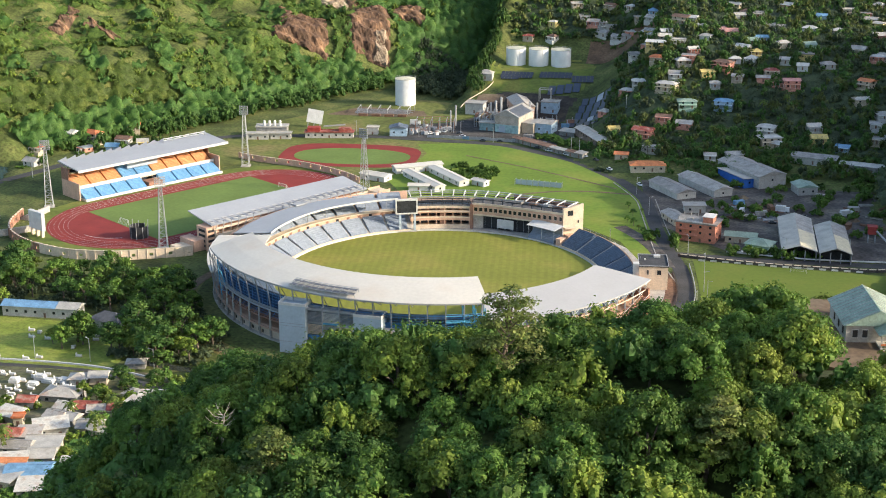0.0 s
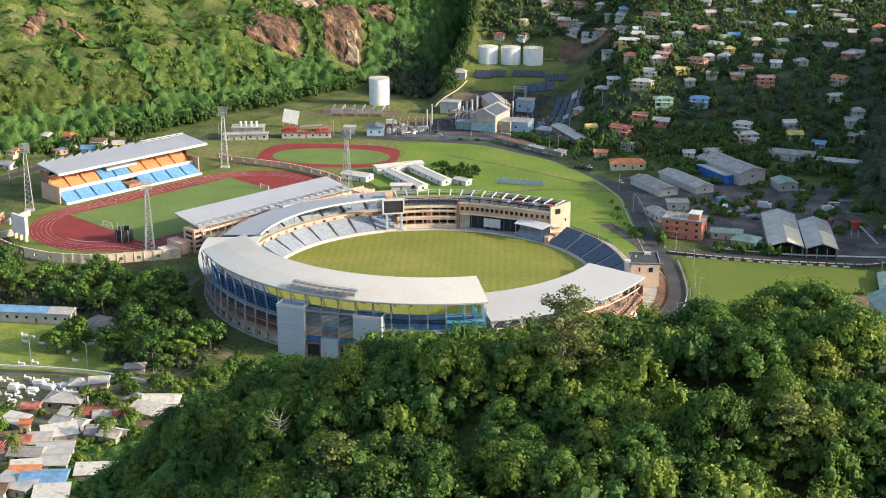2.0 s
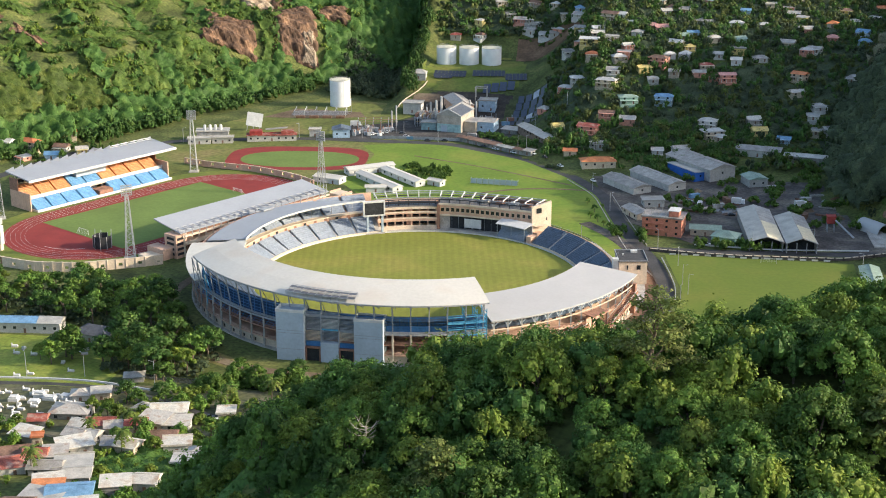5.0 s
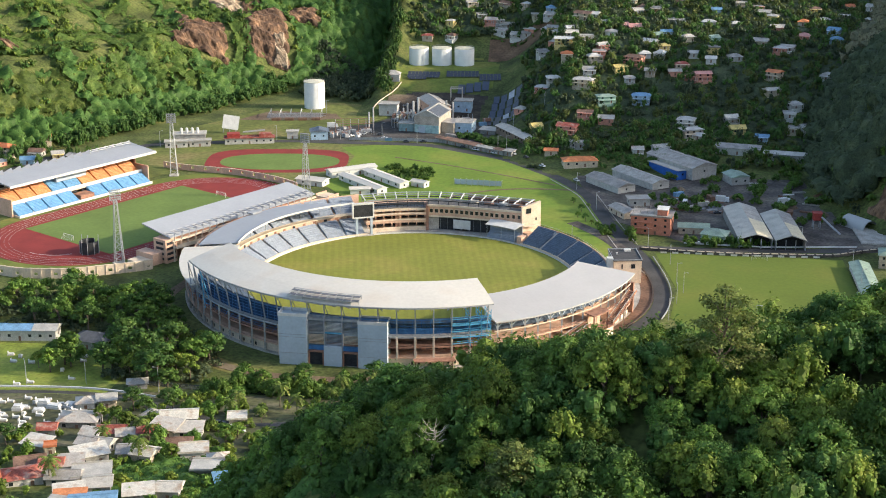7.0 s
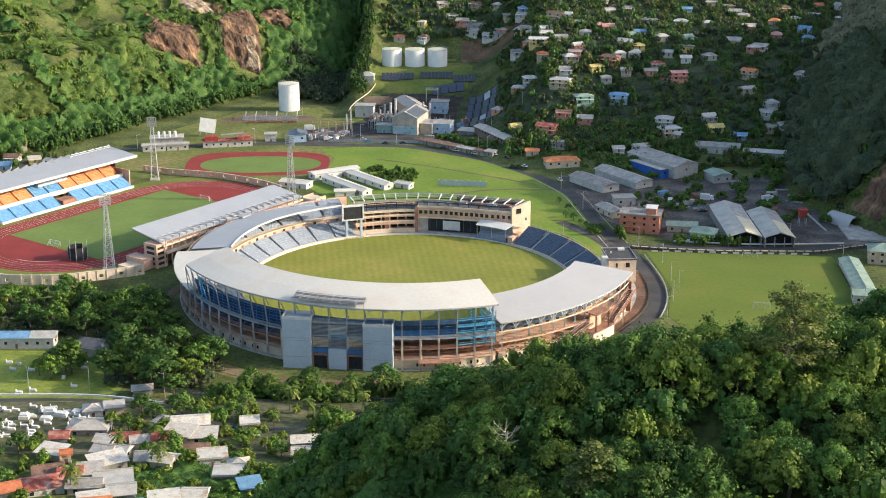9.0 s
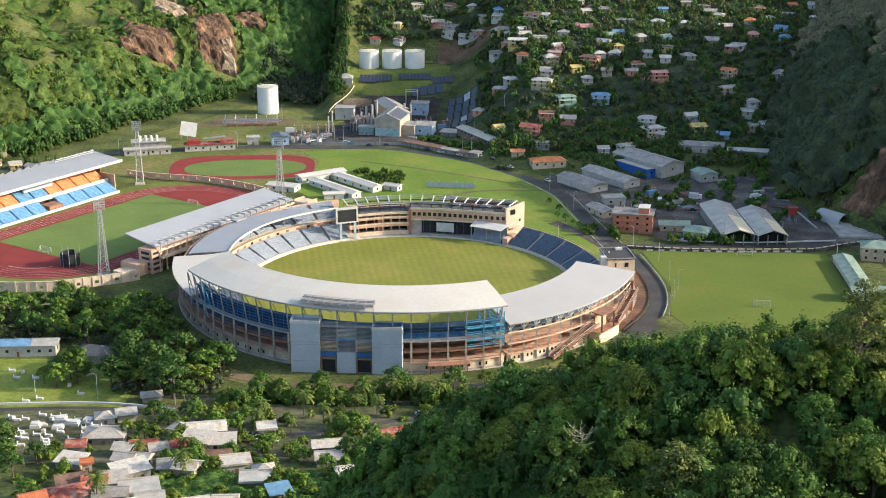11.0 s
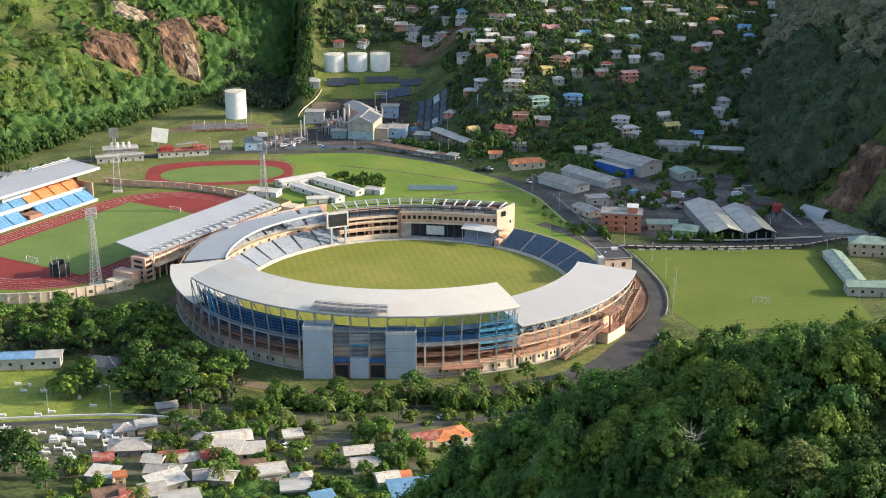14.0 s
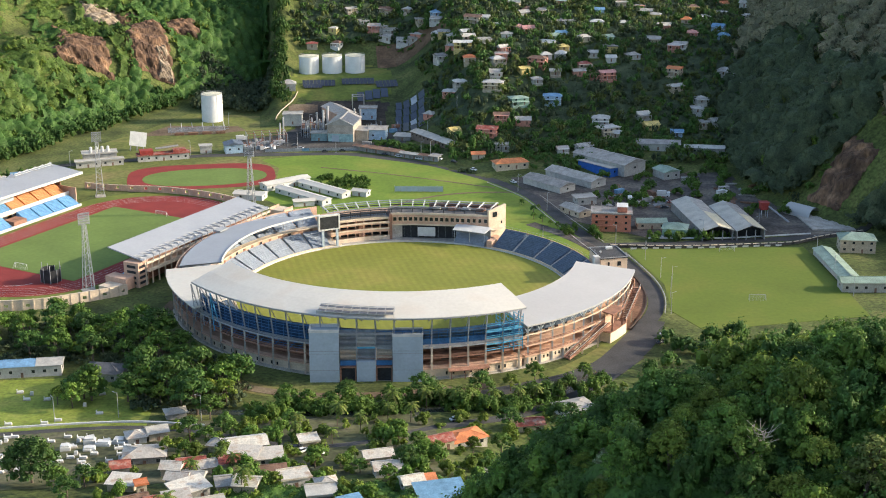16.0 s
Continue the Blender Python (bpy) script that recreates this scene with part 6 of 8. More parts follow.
part("upper_room", Shape().box(-14, -2, 4.0, -6, 4, 6.6), mat("rusty red paint", (0.32, 0.05, 0.04), 0.7), rw)
part("upper_room", Shape().box(6, -1, 4.0, 14, 4, 6.0), ROOFS["r"][1], rw)
part("lean_to", slab4((-4, 2, 6.4), (10, 2, 7.4), (10, 6, 7.4), (-4, 6, 6.4), 0.2), ROOFS["g"][1], rw)
bb = thing("billboard", "large blank white billboard on posts", "billboard", pose(-164.5, 278, 0, -14, 10, 10))
part("board", Shape().box(-5.2, -0.2, 3.0, 5.2, 0.2, 12.0), WHITE, bb)
for x in (-4, 0, 4):
    part("post", Shape().box(x - 0.2, 0.2, -0.3, x + 0.2, 0.6, 11.5), GREYP, bb)
    part("brace", Shape().bar((x, 0.5, 8), (x, 4.5, -0.1), 0.25), GREYP, bb)
building("hut", "small white flat-roofed roadside hut", "hut", -121, 269, 8, 7, 5, 4.6, 0.3, "flat", ROOFS["w"][1], WALLS["w"][1])
building("hut", "blue-grey gabled hut with white end", "hut", -104, 270, 100, 9, 11, 5.4, 1.6, "gable", mat("slate blue roof", (0.13, 0.16, 0.20), 0.6), WALLS["b"][1])


# ---------------------------------------------------------------- tanks and power plant
TANKW = mat("white tank paint", (0.80, 0.79, 0.77), 0.6, var=0.05, scale=0.3, fine=2.0, bump=0.0)


def tank(x, y, z, r, h):
    o = thing("storage_tank", "white painted cylindrical steel storage tank", "tank", pose(x, y, z), "storage tanks")
    part("shell", Shape().cyl(0, 0, -0.6, h, r, 48, r, 0.0), TANKW, o)
    part("top", Shape().cyl(0, 0, h, h + 0.15, r + 0.12, 48, r + 0.12, 0.8), mat("stained tank top", (0.62, 0.58, 0.44), 0.6, var=0.2), o)
    for k in range(1, 5):
        part("seam", Shape().cyl(0, 0, h * k / 5, h * k / 5 + 0.12, r + 0.05, 48), TANKW, o)
    a = radians(-60)
    part("ladder", Shape().bar((r * math.cos(a) * 1.03, r * math.sin(a) * 1.03, 0), (r * math.cos(a) * 1.03, r * math.sin(a) * 1.03, h + 1), 0.22, 0.12), TANKW, o)
    s = Shape()
    for i in range(24):
        p, q = 2 * math.pi * i / 24, 2 * math.pi * (i + 1) / 24
        s.bar((r * math.cos(p), r * math.sin(p), h), (r * math.cos(p), r * math.sin(p), h + 1), 0.08)
        s.bar((r * math.cos(p), r * math.sin(p), h + 1), (r * math.cos(q), r * math.sin(q), h + 1), 0.08)
    part("top_rail", s, GALV, o)


tank(-122, 362, 0, 7.2, 18.6)
for x in (-55.0, -38.0, -21.2):
    tank(x, 435, 17.6, 7.3, 13.0)


OCHRE = mat("ochre pipe paint", (0.34, 0.24, 0.12), 0.7, var=0.25)


def plant():
    o = building("power_station", "cream gabled power house with teal base and dark roof panels", "power station", -33.4, 302.5, 76, 25, 17, 11.0, 4.2, "gable", ROOFS["w"][1], mat("stained pale render", (0.46, 0.40, 0.33), 0.85, var=0.25, scale=0.3, fine=2.0), win=0, door=False)
    part("teal_base", Shape().box(-12.8, -8.3, 0, -12.45, 8.3, 5.2), mat("faded teal paint", (0.32, 0.47, 0.46), 0.6), o)
    part("door", Shape().box(-12.95, 1, 0, -12.75, 5.5, 4.4), PANEL, o)
    part("roof_panel", slab4((-11.5, -8.6, 11.35), (9, -8.6, 11.35), (9, -0.9, 15.0), (-11.5, -0.9, 15.0), 0.15), mat("dark panel", (0.09, 0.10, 0.12), 0.35), o, "dark solar panel")
    part("verge_board", Shape().bar((-13.4, -9.2, 11.1), (-13.4, 0, 15.4), 0.35, 0.5).bar((-13.4, 0, 15.4), (-13.4, 9.2, 11.1), 0.35, 0.5), WHITE, o)
    part("annex", Shape().box(-8, -17, -1, 6, -8.7, 6.5), WALLS["c"][1], o)
    part("annex_roof", Shape().box(-8.3, -17.3, 6.5, 6.3, -8.6, 6.9), ROOFS["g"][1], o)
    building("engine_hall", "white flat-roofed engine hall in two tiers", "hall", -67, 342, -3, 12.5, 10, 6.4, 0.4, "flat", ROOFS["g"][1], WALLS["w"][1], win=0.4)
    q = thing("exhaust_stacks", "cluster of grey exhaust stacks on the radiator bank", "stacks", pose(-53, 315, 6.0))
    for i in range(6):
        part("stack", Shape().cyl(-6.4 + 2.5 * i, (-1) ** i * 2.2, 0, 2.6 + (i % 3) * 0.9, 0.5, 10), GALV, q)
        part("silencer", Shape().cyl(-6.4 + 2.5 * i, (-1) ** i * 2.2, 0.3, 1.6, 1.0, 10), GREYP, q)
    building("engine_hall", "old rusty engine shed behind the power house", "shed", -35.5, 341, -69, 32, 13, 8.6, 2.6, "gable", VROOF, PEACH, win=0.4)
    rb = thing("radiator_bank", "bank of grey cooling radiators over a dark undercroft", "radiators", pose(-53.6, 314.5, 0, 0, 0, -3))
    # solid black block: the shade under the deck is painted
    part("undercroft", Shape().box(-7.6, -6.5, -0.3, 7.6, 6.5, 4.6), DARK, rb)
    part("deck", Shape().box(-7.9, -6.8, 4.6, 7.9, 6.8, 5.2), GREYP, rb)
    for i in range(6):
        for j in range(2):
            part("radiator", Shape().box(-7.2 + 2.5 * i, -6.4 + 6.6 * j, 5.2, -5.4 + 2.5 * i, -1.2 + 6.6 * j, 7.6), CONC if (i + j) % 3 else BROWN, rb)
    for x in (-7.6, -2.5, 2.5, 7.6):
        part("post", Shape().box(x - 0.2, -7.0, -0.3, x + 0.2, -6.55, 5.2), GREYP, rb)
    gy = thing("gantry", "pale steel gantry frame behind the engine shed", "gantry", pose(-22, 364, hz(-22, 364)))
    for x in (-4, 4):
        for y in (-3, 3):
            part("leg", Shape().box(x - 0.25, y - 0.25, -1, x + 0.25, y + 0.25, 8), CONC, gy)
    part("top", Shape().box(-4.3, -3.3, 8, 4.3, -2.7, 8.5).box(-4.3, 2.7, 8, 4.3, 3.3, 8.5).box(-4.3, -2.7, 8, -3.7, 2.7, 8.5).box(3.7, -2.7, 8, 4.3, 2.7, 8.5), CONC, gy)
    pr = thing("pipe_rack", "rack of ochre and white pipes beside the power house", "pipework", pose(-52, 303, 0, 0, 0, -3))
    for i in range(9):
        h = 5.6 + 1.3 * (i % 3)
        part("pipe", Shape().cyl(-7 + 1.7 * i, 0.6 * (i % 2), -0.2, h, 0.32, 8).bar((-7 + 1.7 * i, 0.6 * (i % 2), h), (-7 + 1.7 * i, 6.5, h), 0.5), (GREYP, WHITE, OCHRE)[i % 3], pr)
    for j in range(3):
        part("beam", Shape().bar((-8, -0.6, 2.0 + 1.7 * j), (7.6, -0.6, 2.0 + 1.7 * j), 0.3), (GREYP, OCHRE, GREYP)[j], pr)
    for i in range(5):
        part("post", Shape().box(-8.1 + 3.9 * i, -0.95, -0.3, -7.8 + 3.9 * i, -0.65, 6.2), GREYP, pr)
    building("switch_house", "pale blue switch house with grey roof", "building", -11.5, 299, -10, 11, 13, 6.8, 1.5, "gable", ROOFS["g"][1], WALLS["b"][1])
    building("switch_house", "blue-grey workshop with flat roof", "building", -16, 348, -5, 11.5, 9, 6.8, 0.3, "flat", ROOFS["g"][1], WALLS["b"][1])
    building("switch_house", "low teal store in front of the engine hall", "store", -50, 297, -4, 10, 6, 5.0, 0.3, "flat", ROOFS["g"][1], mat("teal paint", (0.22, 0.33, 0.34), 0.6), win=0.4)
    building("dome_store", "small white rounded store on the slope", "store", -70, 395, 0, 10, 8, 4.0, 2.6, "hip", ROOFS["w"][1], WALLS["w"][1], win=0.3)
    t = thing("transformer_yard", "switchyard of grey posts and busbars", "switchyard", pose(-84, 288, 0, 0, 0, 8))
    for i in range(6):
        for j in range(3):
            x, y = -12 + 5 * i, -7 + 7 * j
            part("post", Shape().bar((x, y, 0), (x, y, 7.5), 0.35), BROWN if (i + j) % 3 == 0 else GREYP, t)
        part("busbar", Shape().bar((-12 + 5 * i, -7, 7.3), (-12 + 5 * i, 7, 7.3), 0.25), GREYP, t)
    for j in range(3):
        part("busbar", Shape().bar((-12, -7 + 7 * j, 7.6), (13, -7 + 7 * j, 7.6), 0.25), BROWN, t)
    for i in range(5):
        part("transformer", Shape().box(-11 + 5 * i, -4.5, 0, -8.4 + 5 * i, -1.8, 2.8), GREYP, t)
    y = thing("pipe_yard", "yard of grey pipes and frames beside the tank", "pipework", pose(-130, 335, 0, 0, 0, 6))
    for i in range(7):
        part("pipe", Shape().bar((-20, -8 + 2.2 * i, 0.6), (16 + 2 * (i % 3), -8 + 2.2 * i, 0.6), 0.3), GALV if i % 2 else GREYP, y)
    for i in range(6):
        part("frame", Shape().bar((-18 + 7 * i, -9, 0), (-18 + 7 * i, -9, 3.4), 0.35).bar((-18 + 7 * i, 7, 0), (-18 + 7 * i, 7, 3.4), 0.35).bar((-18 + 7 * i, -9, 3.3), (-18 + 7 * i, 7, 3.3), 0.35), WHITE if i % 2 else GREYP, y)
    for i in range(4):
        part("skid", Shape().box(-16 + 9 * i, -16, 0, -10 + 9 * i, -13, 1.6), mat("rusty steel", (0.20, 0.11, 0.07), 0.85), y)


plant()
fence = thing("fence", "long grey sheet fence before the power plant", "fence")
for i in range(17):
    x0, y0 = -84 + 4.6 * i, 266.5 + 0.16 * i - 0.02 * i * i
    part("panel", Shape().box(x0, y0, 0, x0 + 4.3, y0 + 0.08, 2.0), (GREYP, GALV, ROOFS["b"][1])[i % 3 if i % 5 == 0 else 0], fence)
    part("post", Shape().box(x0 - 0.22, y0 - 0.06, 0, x0 - 0.04, y0 + 0.14, 2.3), GREYP, fence)
for i in range(16):
    x, y = rng.uniform(-98, -74), rng.uniform(270, 298)
    k = thing("transformer", "grey finned transformer in the plant yard", "transformer", pose(x, y, 0.05, 0, 0, rng.uniform(0, 90)), "transformers")
    part("tank", Shape().box(-1.3, -0.9, 0, 1.3, 0.9, 2.4), rng.choice((GREYP, GALV, WHITE)), k)
    for j in range(3):
        part("bushing", Shape().cyl(-0.8 + 0.8 * j, 0, 2.4, 3.6, 0.16, 8), BROWN, k)
    part("radiator", Shape().box(-1.1, 0.95, 0.4, 1.1, 1.5, 2.0), GREYP, k)
for x, y, h, r in ((-44, 312, 19, 0.8), (-47, 309, 17, 0.8), (-51, 312, 15, 0.7), (-22, 327, 13, 0.6), (-73, 303, 14, 0.5), (-75, 296, 12, 0.5), (-26, 322, 15, 0.6)):
    k = thing("chimney", "slim pale steel exhaust chimney", "chimney", pose(x, y, 0), "chimneys")
    part("pipe", Shape().cyl(0, 0, -0.3, h, r, 12), ROOFG, k)
    part("band", Shape().cyl(0, 0, h - 1.2, h - 0.8, r + 0.1, 12), GREYP, k)
for i in range(12):
    x, y = rng.uniform(-30, 4), rng.uniform(304, 334)
    k = thing("machine_box", "weathered generator housing in the plant yard", "generator", pose(x, y, hz(x, y), 0, 0, rng.uniform(-20, 20)), "generator housings")
    part("housing", Shape().box(-2.6, -1.2, 0, 2.6, 1.2, rng.uniform(2.2, 3.6)), rng.choice((GREYP, BROWN, ROOFS["g"][1], ROOFS["b"][1])), k)
    part("exhaust", Shape().cyl(1.4, 0, 2.0, 5.2, 0.3, 8), GALV, k)
bank = Shape()
for i in range(8):
    for j in range(4):
        x0, y0 = -4 + 7 * i, 446 + 7 * j
        if i + j > 8:
            continue
        q = [(x0, y0), (x0 + 7, y0), (x0 + 7, y0 + 7), (x0, y0 + 7)]
        bank.add([(a_, b_, hz(a_, b_) + 0.25) for a_, b_ in q], [(0, 1, 2, 3)])
struct("ground_scar", bank, mat("red-brown earth", (0.17, 0.105, 0.06), 0.95, var=0.3, scale=0.1, fine=0.6), "bare brown earth slope beside the tanks")
struct("wall_terrace", strip([(-63.5, 390), (-64.5, 380), (-66, 373.6), (-72, 366), (-77.7, 360), (-79, 346)], 0.4, 0.6), CREAM, "cream retaining wall behind the power plant")
def draped(name, x0, y0, nx, ny, step, material, lift, label):
    """Ground patch with an uneven outline that follows the slope."""
    sh = Shape()
    for a in range(nx):
        for b in range(ny):
            u, v = (a + 0.5) / nx * 2 - 1, (b + 0.5) / ny * 2 - 1
            if u ** 4 + v ** 4 + 0.25 * float(wave(x0 + step * a, y0 + step * b, 11, 4)) > 1.0:
                continue
            q = [(x0 + step * (a + i), y0 + step * (b + j)) for i, j in ((0, 0), (1, 0), (1, 1), (0, 1))]
            sh.add([(p, r, hz(p, r) + lift) for p, r in q], [(0, 1, 2, 3)])
    struct(name, sh, material, label)


draped("ground_cut", -66, 326, 34, 24, 2, mat("dark oily earth", (0.055, 0.046, 0.038), 0.95, var=0.4, scale=0.1, fine=0.7, hue=(0.11, 0.085, 0.06)), 0.16, "dark earth cut behind the power plant")
draped("ground_bank", -70, 356, 10, 7, 2, DIRT, 0.22, "orange-brown earth bank below the store")
draped("ground_slope", -4, 300, 24, 36, 2, mat("dark rough grass", (0.07, 0.085, 0.03), 0.95, var=0.4, scale=0.1, fine=0.7), 0.2, "dark rough ground under the solar tables")
PALEPV = mat("bleached solar backing", (0.42, 0.44, 0.46), 0.6, var=0.2)
BLUEPV = mat("blue solar glass", (0.030, 0.042, 0.070), 0.35, var=0.15, spec=0.5)
solar = mat("solar glass", (0.045, 0.05, 0.062), 0.2, var=0.2, spec=0.6)
for x0, y0, n, rows, rot in ((-60, 402, 9, 2, 0), (-32, 404, 9, 2, 2), (-8, 398, 6, 2, 5), (-59, 394, 5, 1, 0)):
    o = thing("solar_array", "ground-mounted rows of dark solar panels", "solar panels", pose(x0, y0, hz(x0, y0) + 0.5, 0, 0, rot), "solar arrays")
    for j in range(rows):
        for i in range(n):
            xx, yy = 2.6 * i, -5.2 * j
            c, s_ = math.cos(radians(rot)), math.sin(radians(rot))
            zz = hz(x0 + xx * c - yy * s_, y0 + xx * s_ + yy * c) - hz(x0, y0)
            part("panel", slab4((xx, yy, zz + 0.6), (xx + 2.4, yy, zz + 0.6), (xx + 2.4, yy + 3.4, zz + 2.4), (xx, yy + 3.4, zz + 2.4), 0.12), solar, o)


for i in range(4):
    for j in range(5):
        x0, y0 = 0.5 + 5.2 * i + 0.9 * j, 313 + 11.0 * j
        o = thing("solar_table", "large dark blue tilted solar table on the slope", "solar panels", pose(x0, y0, hz(x0, y0)), "solar tables")
        part("panel", slab4(*[(a, b, hz(x0 + a, y0 + b) - hz(x0, y0) + 0.7 + 0.9 * b / 9.4) for a, b in ((0, 0), (4.0, 0), (4.0, 8.8), (0, 8.8))], 0.15), PALEPV if (5 * i + 3 * j) % 9 == 4 else BLUEPV, o)
        for a, b in ((0.4, 1.0), (3.6, 1.0), (0.4, 8.2), (3.6, 8.2)):
            g = hz(x0 + a, y0 + b) - hz(x0, y0)
            part("leg", Shape().bar((a, b, g - 0.4), (a, b, g + 0.55 + 0.9 * b / 9.4), 0.14), GALV, o)
for i in range(4):
    x0, y0 = -22 + 5.6 * i, 372 + 2.0 * i
    o = thing("solar_table", "large dark blue tilted solar table on the slope", "solar panels", pose(x0, y0, hz(x0, y0)), "solar tables")
    part("panel", slab4(*[(a, b, hz(x0 + a, y0 + b) - hz(x0, y0) + 0.7 + 0.9 * b / 9.4) for a, b in ((0, 0), (5.0, 0), (5.0, 12.0), (0, 12.0))], 0.15), BLUEPV, o)
draped("ground_terrace", -70, 376, 30, 30, 2.5, LAWN, 0.12, "lit grass of the tank terrace")

# ---------------------------------------------------------------- vehicles, poles, graves
def car(m, paint, label, lorry=False):
    o = thing("lorry" if lorry else "car", label, "lorry" if lorry else "car", m, "parked vehicles")
    k = 1.7 if lorry else 1.0
    part("body", Shape().prism([(-2.1 * k, -0.85), (2.1 * k, -0.85), (2.2 * k, 0), (2.1 * k, 0.85), (-2.1 * k, 0.85)], 0.35, 0.95 if not lorry else 1.1), paint, o)
    if lorry:
        part("box", Shape().box(-3.5, -1.1, 1.1, 1.6, 1.1, 3.4), WHITE, o)
        part("cab", Shape().box(1.8, -1.0, 1.1, 3.5, 1.0, 2.7), paint, o)
    else:
        part("cabin", Shape().add([(-1.5, -0.78, 0.95), (1.1, -0.78, 0.95), (1.1, 0.78, 0.95), (-1.5, 0.78, 0.95), (-1.1, -0.62, 1.5), (0.5, -0.62, 1.5), (0.5, 0.62, 1.5), (-1.1, 0.62, 1.5)], [(0, 1, 5, 4), (1, 2, 6, 5), (2, 3, 7, 6), (3, 0, 4, 7)]), GLASS, o)
        part("top", Shape().box(-1.12, -0.64, 1.5, 0.52, 0.64, 1.56), paint, o)
    for x in (-1.3 * k, 1.3 * k):
        for y in (-0.8, 0.8):
            w = Shape()
            q = [(x + 0.34 * math.cos(t), 0.34 + 0.34 * math.sin(t)) for t in np.linspace(0, 6.283, 11)[:-1]]
            w.add([(a, y - 0.12, b) for a, b in q] + [(a, y + 0.12, b) for a, b in q], [tuple(range(10)), tuple(range(19, 9, -1))] + [(i, 10 + i, 10 + (i + 1) % 10, (i + 1) % 10) for i in range(10)])
            part("wheel", w, DARK, o)
    return o


PW, PD, PR = mat("white car paint", (0.75, 0.75, 0.75), 0.3, var=0.03), mat("dark car paint", (0.05, 0.055, 0.065), 0.3, var=0.05), mat("red car paint", (0.35, 0.04, 0.03), 0.3, var=0.05)
c1 = car(pose(88, -70, 0.15, 0, 0, 5), PW, "white parked car on the asphalt")
c2 = car(pose(84, -79, 0.15, 0, 0, 40), PD, "dark parked car on the asphalt")
c3 = car(pose(140, 128, 0.1, 0, 0, 20), PR, "red parked car in the yard")
t1 = car(pose(139, 141, 0.1, 0, 0, -12), PW, "white box lorry in the gravel yard", True)
for x, y, r in ((60, 178, -60), (40, 205, -50), (22, 232, -40), (10, 238, -35), (-2, 246, -30), (104, 96, 10), (118, 64, 5), (124, 66, 70), (-60, -176, 30), (-62, -184, 35), (-57, -189, 30), (-8, -152, 20)):
    copy_thing(c1, pose(x, y, hz(x, y) + 0.15, 0, 0, r))
for x, y, r in ((16, 240, -38), (30, 222, -48), (-10, 252, -20), (110, 110, 30), (134, 118, 0), (150, 132, 60), (-66, -180, 20), (-72, 286, 30), (-66, 281, 10)):
    copy_thing(c2, pose(x, y, hz(x, y) + 0.15, 0, 0, r))
for x, y, r in ((-80, 279, 20), (-76, 283, 80), (-84, 276, 40), (-47, 263.5, 2), (-36, 264, -4), (-62, 272, 10)):
    copy_thing(c1 if x < -60 else c2, pose(x, y, hz(x, y) + 0.15, 0, 0, r))
for x, y, r in ((172, 140, 30), (118, 132, 80), (-100, 300, 10)):
    copy_thing(t1, pose(x, y, hz(x, y) + 0.12, 0, 0, r))
for i in range(9):
    x, y = -25 + 5.6 * i, 273.5 - 4.3 * i
    building("road_stall", "small roadside stall with patched roof", "stall", x, y - 6, -38 + rng.uniform(-6, 6), rng.uniform(5, 8), 4.5, 2.8, 0.6, rng.choice(("shed", "gable")), rng.choice((ROOFS["w"][1], ROOFS["g"][1], ROOFS["n"][1])), WALLS["g"][1], group="roadside stalls", win=0.5)
pole = thing("utility_pole", "slim grey street pole with short arm", "pole", pose(104, 3, 0), "street poles")
part("shaft", Shape().cyl(0, 0, -0.5, 10, 0.16, 8, 0.1), GALV, pole)
part("arm", Shape().bar((0, 0, 9.6), (1.6, 0, 9.9), 0.1), GALV, pole)
part("lamp_head", Shape().box(1.4, -0.15, 9.8, 2.2, 0.15, 9.98), GREYP, pole)
for x, y in ((103, 30), (102, -24), (97, -45), (106, -10), (188, 30), (186, 0), (184, -30), (94, 56), (70, 120), (60, 160), (12, 245), (17.5, 242), (-40, 262), (-90, 268), (-130, 262), (-200, 240), (-150, -137), (-128, -134), (-98, -141), (140, 62), (170, 66), (-64, 276), (-56, 330), (-110, 340), (20, 290), (40, 300), (-270, 150), (-285, 120), (-262, 40)):
    copy_thing(pole, pose(x, y, hz(x, y), 0, 0, rng.uniform(0, 360)))
grave = thing("tomb", "white plastered tomb slab on the grass", "tomb", pose(-140, -166, hz(-140, -166)), "tombs")
part("plinth", Shape().box(-1.3, -0.7, -0.6, 1.3, 0.7, 0.5), CONC, grave)
part("slab", Shape().box(-1.15, -0.55, 0.5, 1.15, 0.55, 0.95), WHITE, grave)
part("headstone", Shape().box(-1.2, -0.5, 0.95, -1.0, 0.5, 1.7), WHITE, grave)
for i in range(95):
    x, y = rng.uniform(-172, -116), rng.uniform(-196, -152)
    if i < 14:
        x, y = rng.uniform(-190, -135), rng.uniform(-140, -104)
    copy_thing(grave, pose(x, y, hz(x, y), 0, 0, rng.choice((0, 8, -10, 90)) + rng.uniform(-8, 8)))
for x, y, w, d, h in ((-134, -163, 4, 3, 2.4), (-129, -166, 5, 3, 1.8), (-141, -170, 3.4, 3, 2.2), (-124, -164, 4, 3.4, 2.0), (-133, -171, 4, 3, 1.4)):
    o = thing("burial_vault", "white stepped burial vault", "vault", pose(x, y, hz(x, y), 0, 0, rng.uniform(-10, 10)), "burial vaults")
    part("base", Shape().box(-w / 2, -d / 2, -0.6, w / 2, d / 2, h * 0.7), WHITE, o)
    part("cap", Shape().box(-w / 2 + 0.4, -d / 2 + 0.3, h * 0.7, w / 2 - 0.4, d / 2 - 0.3, h), WHITE, o)

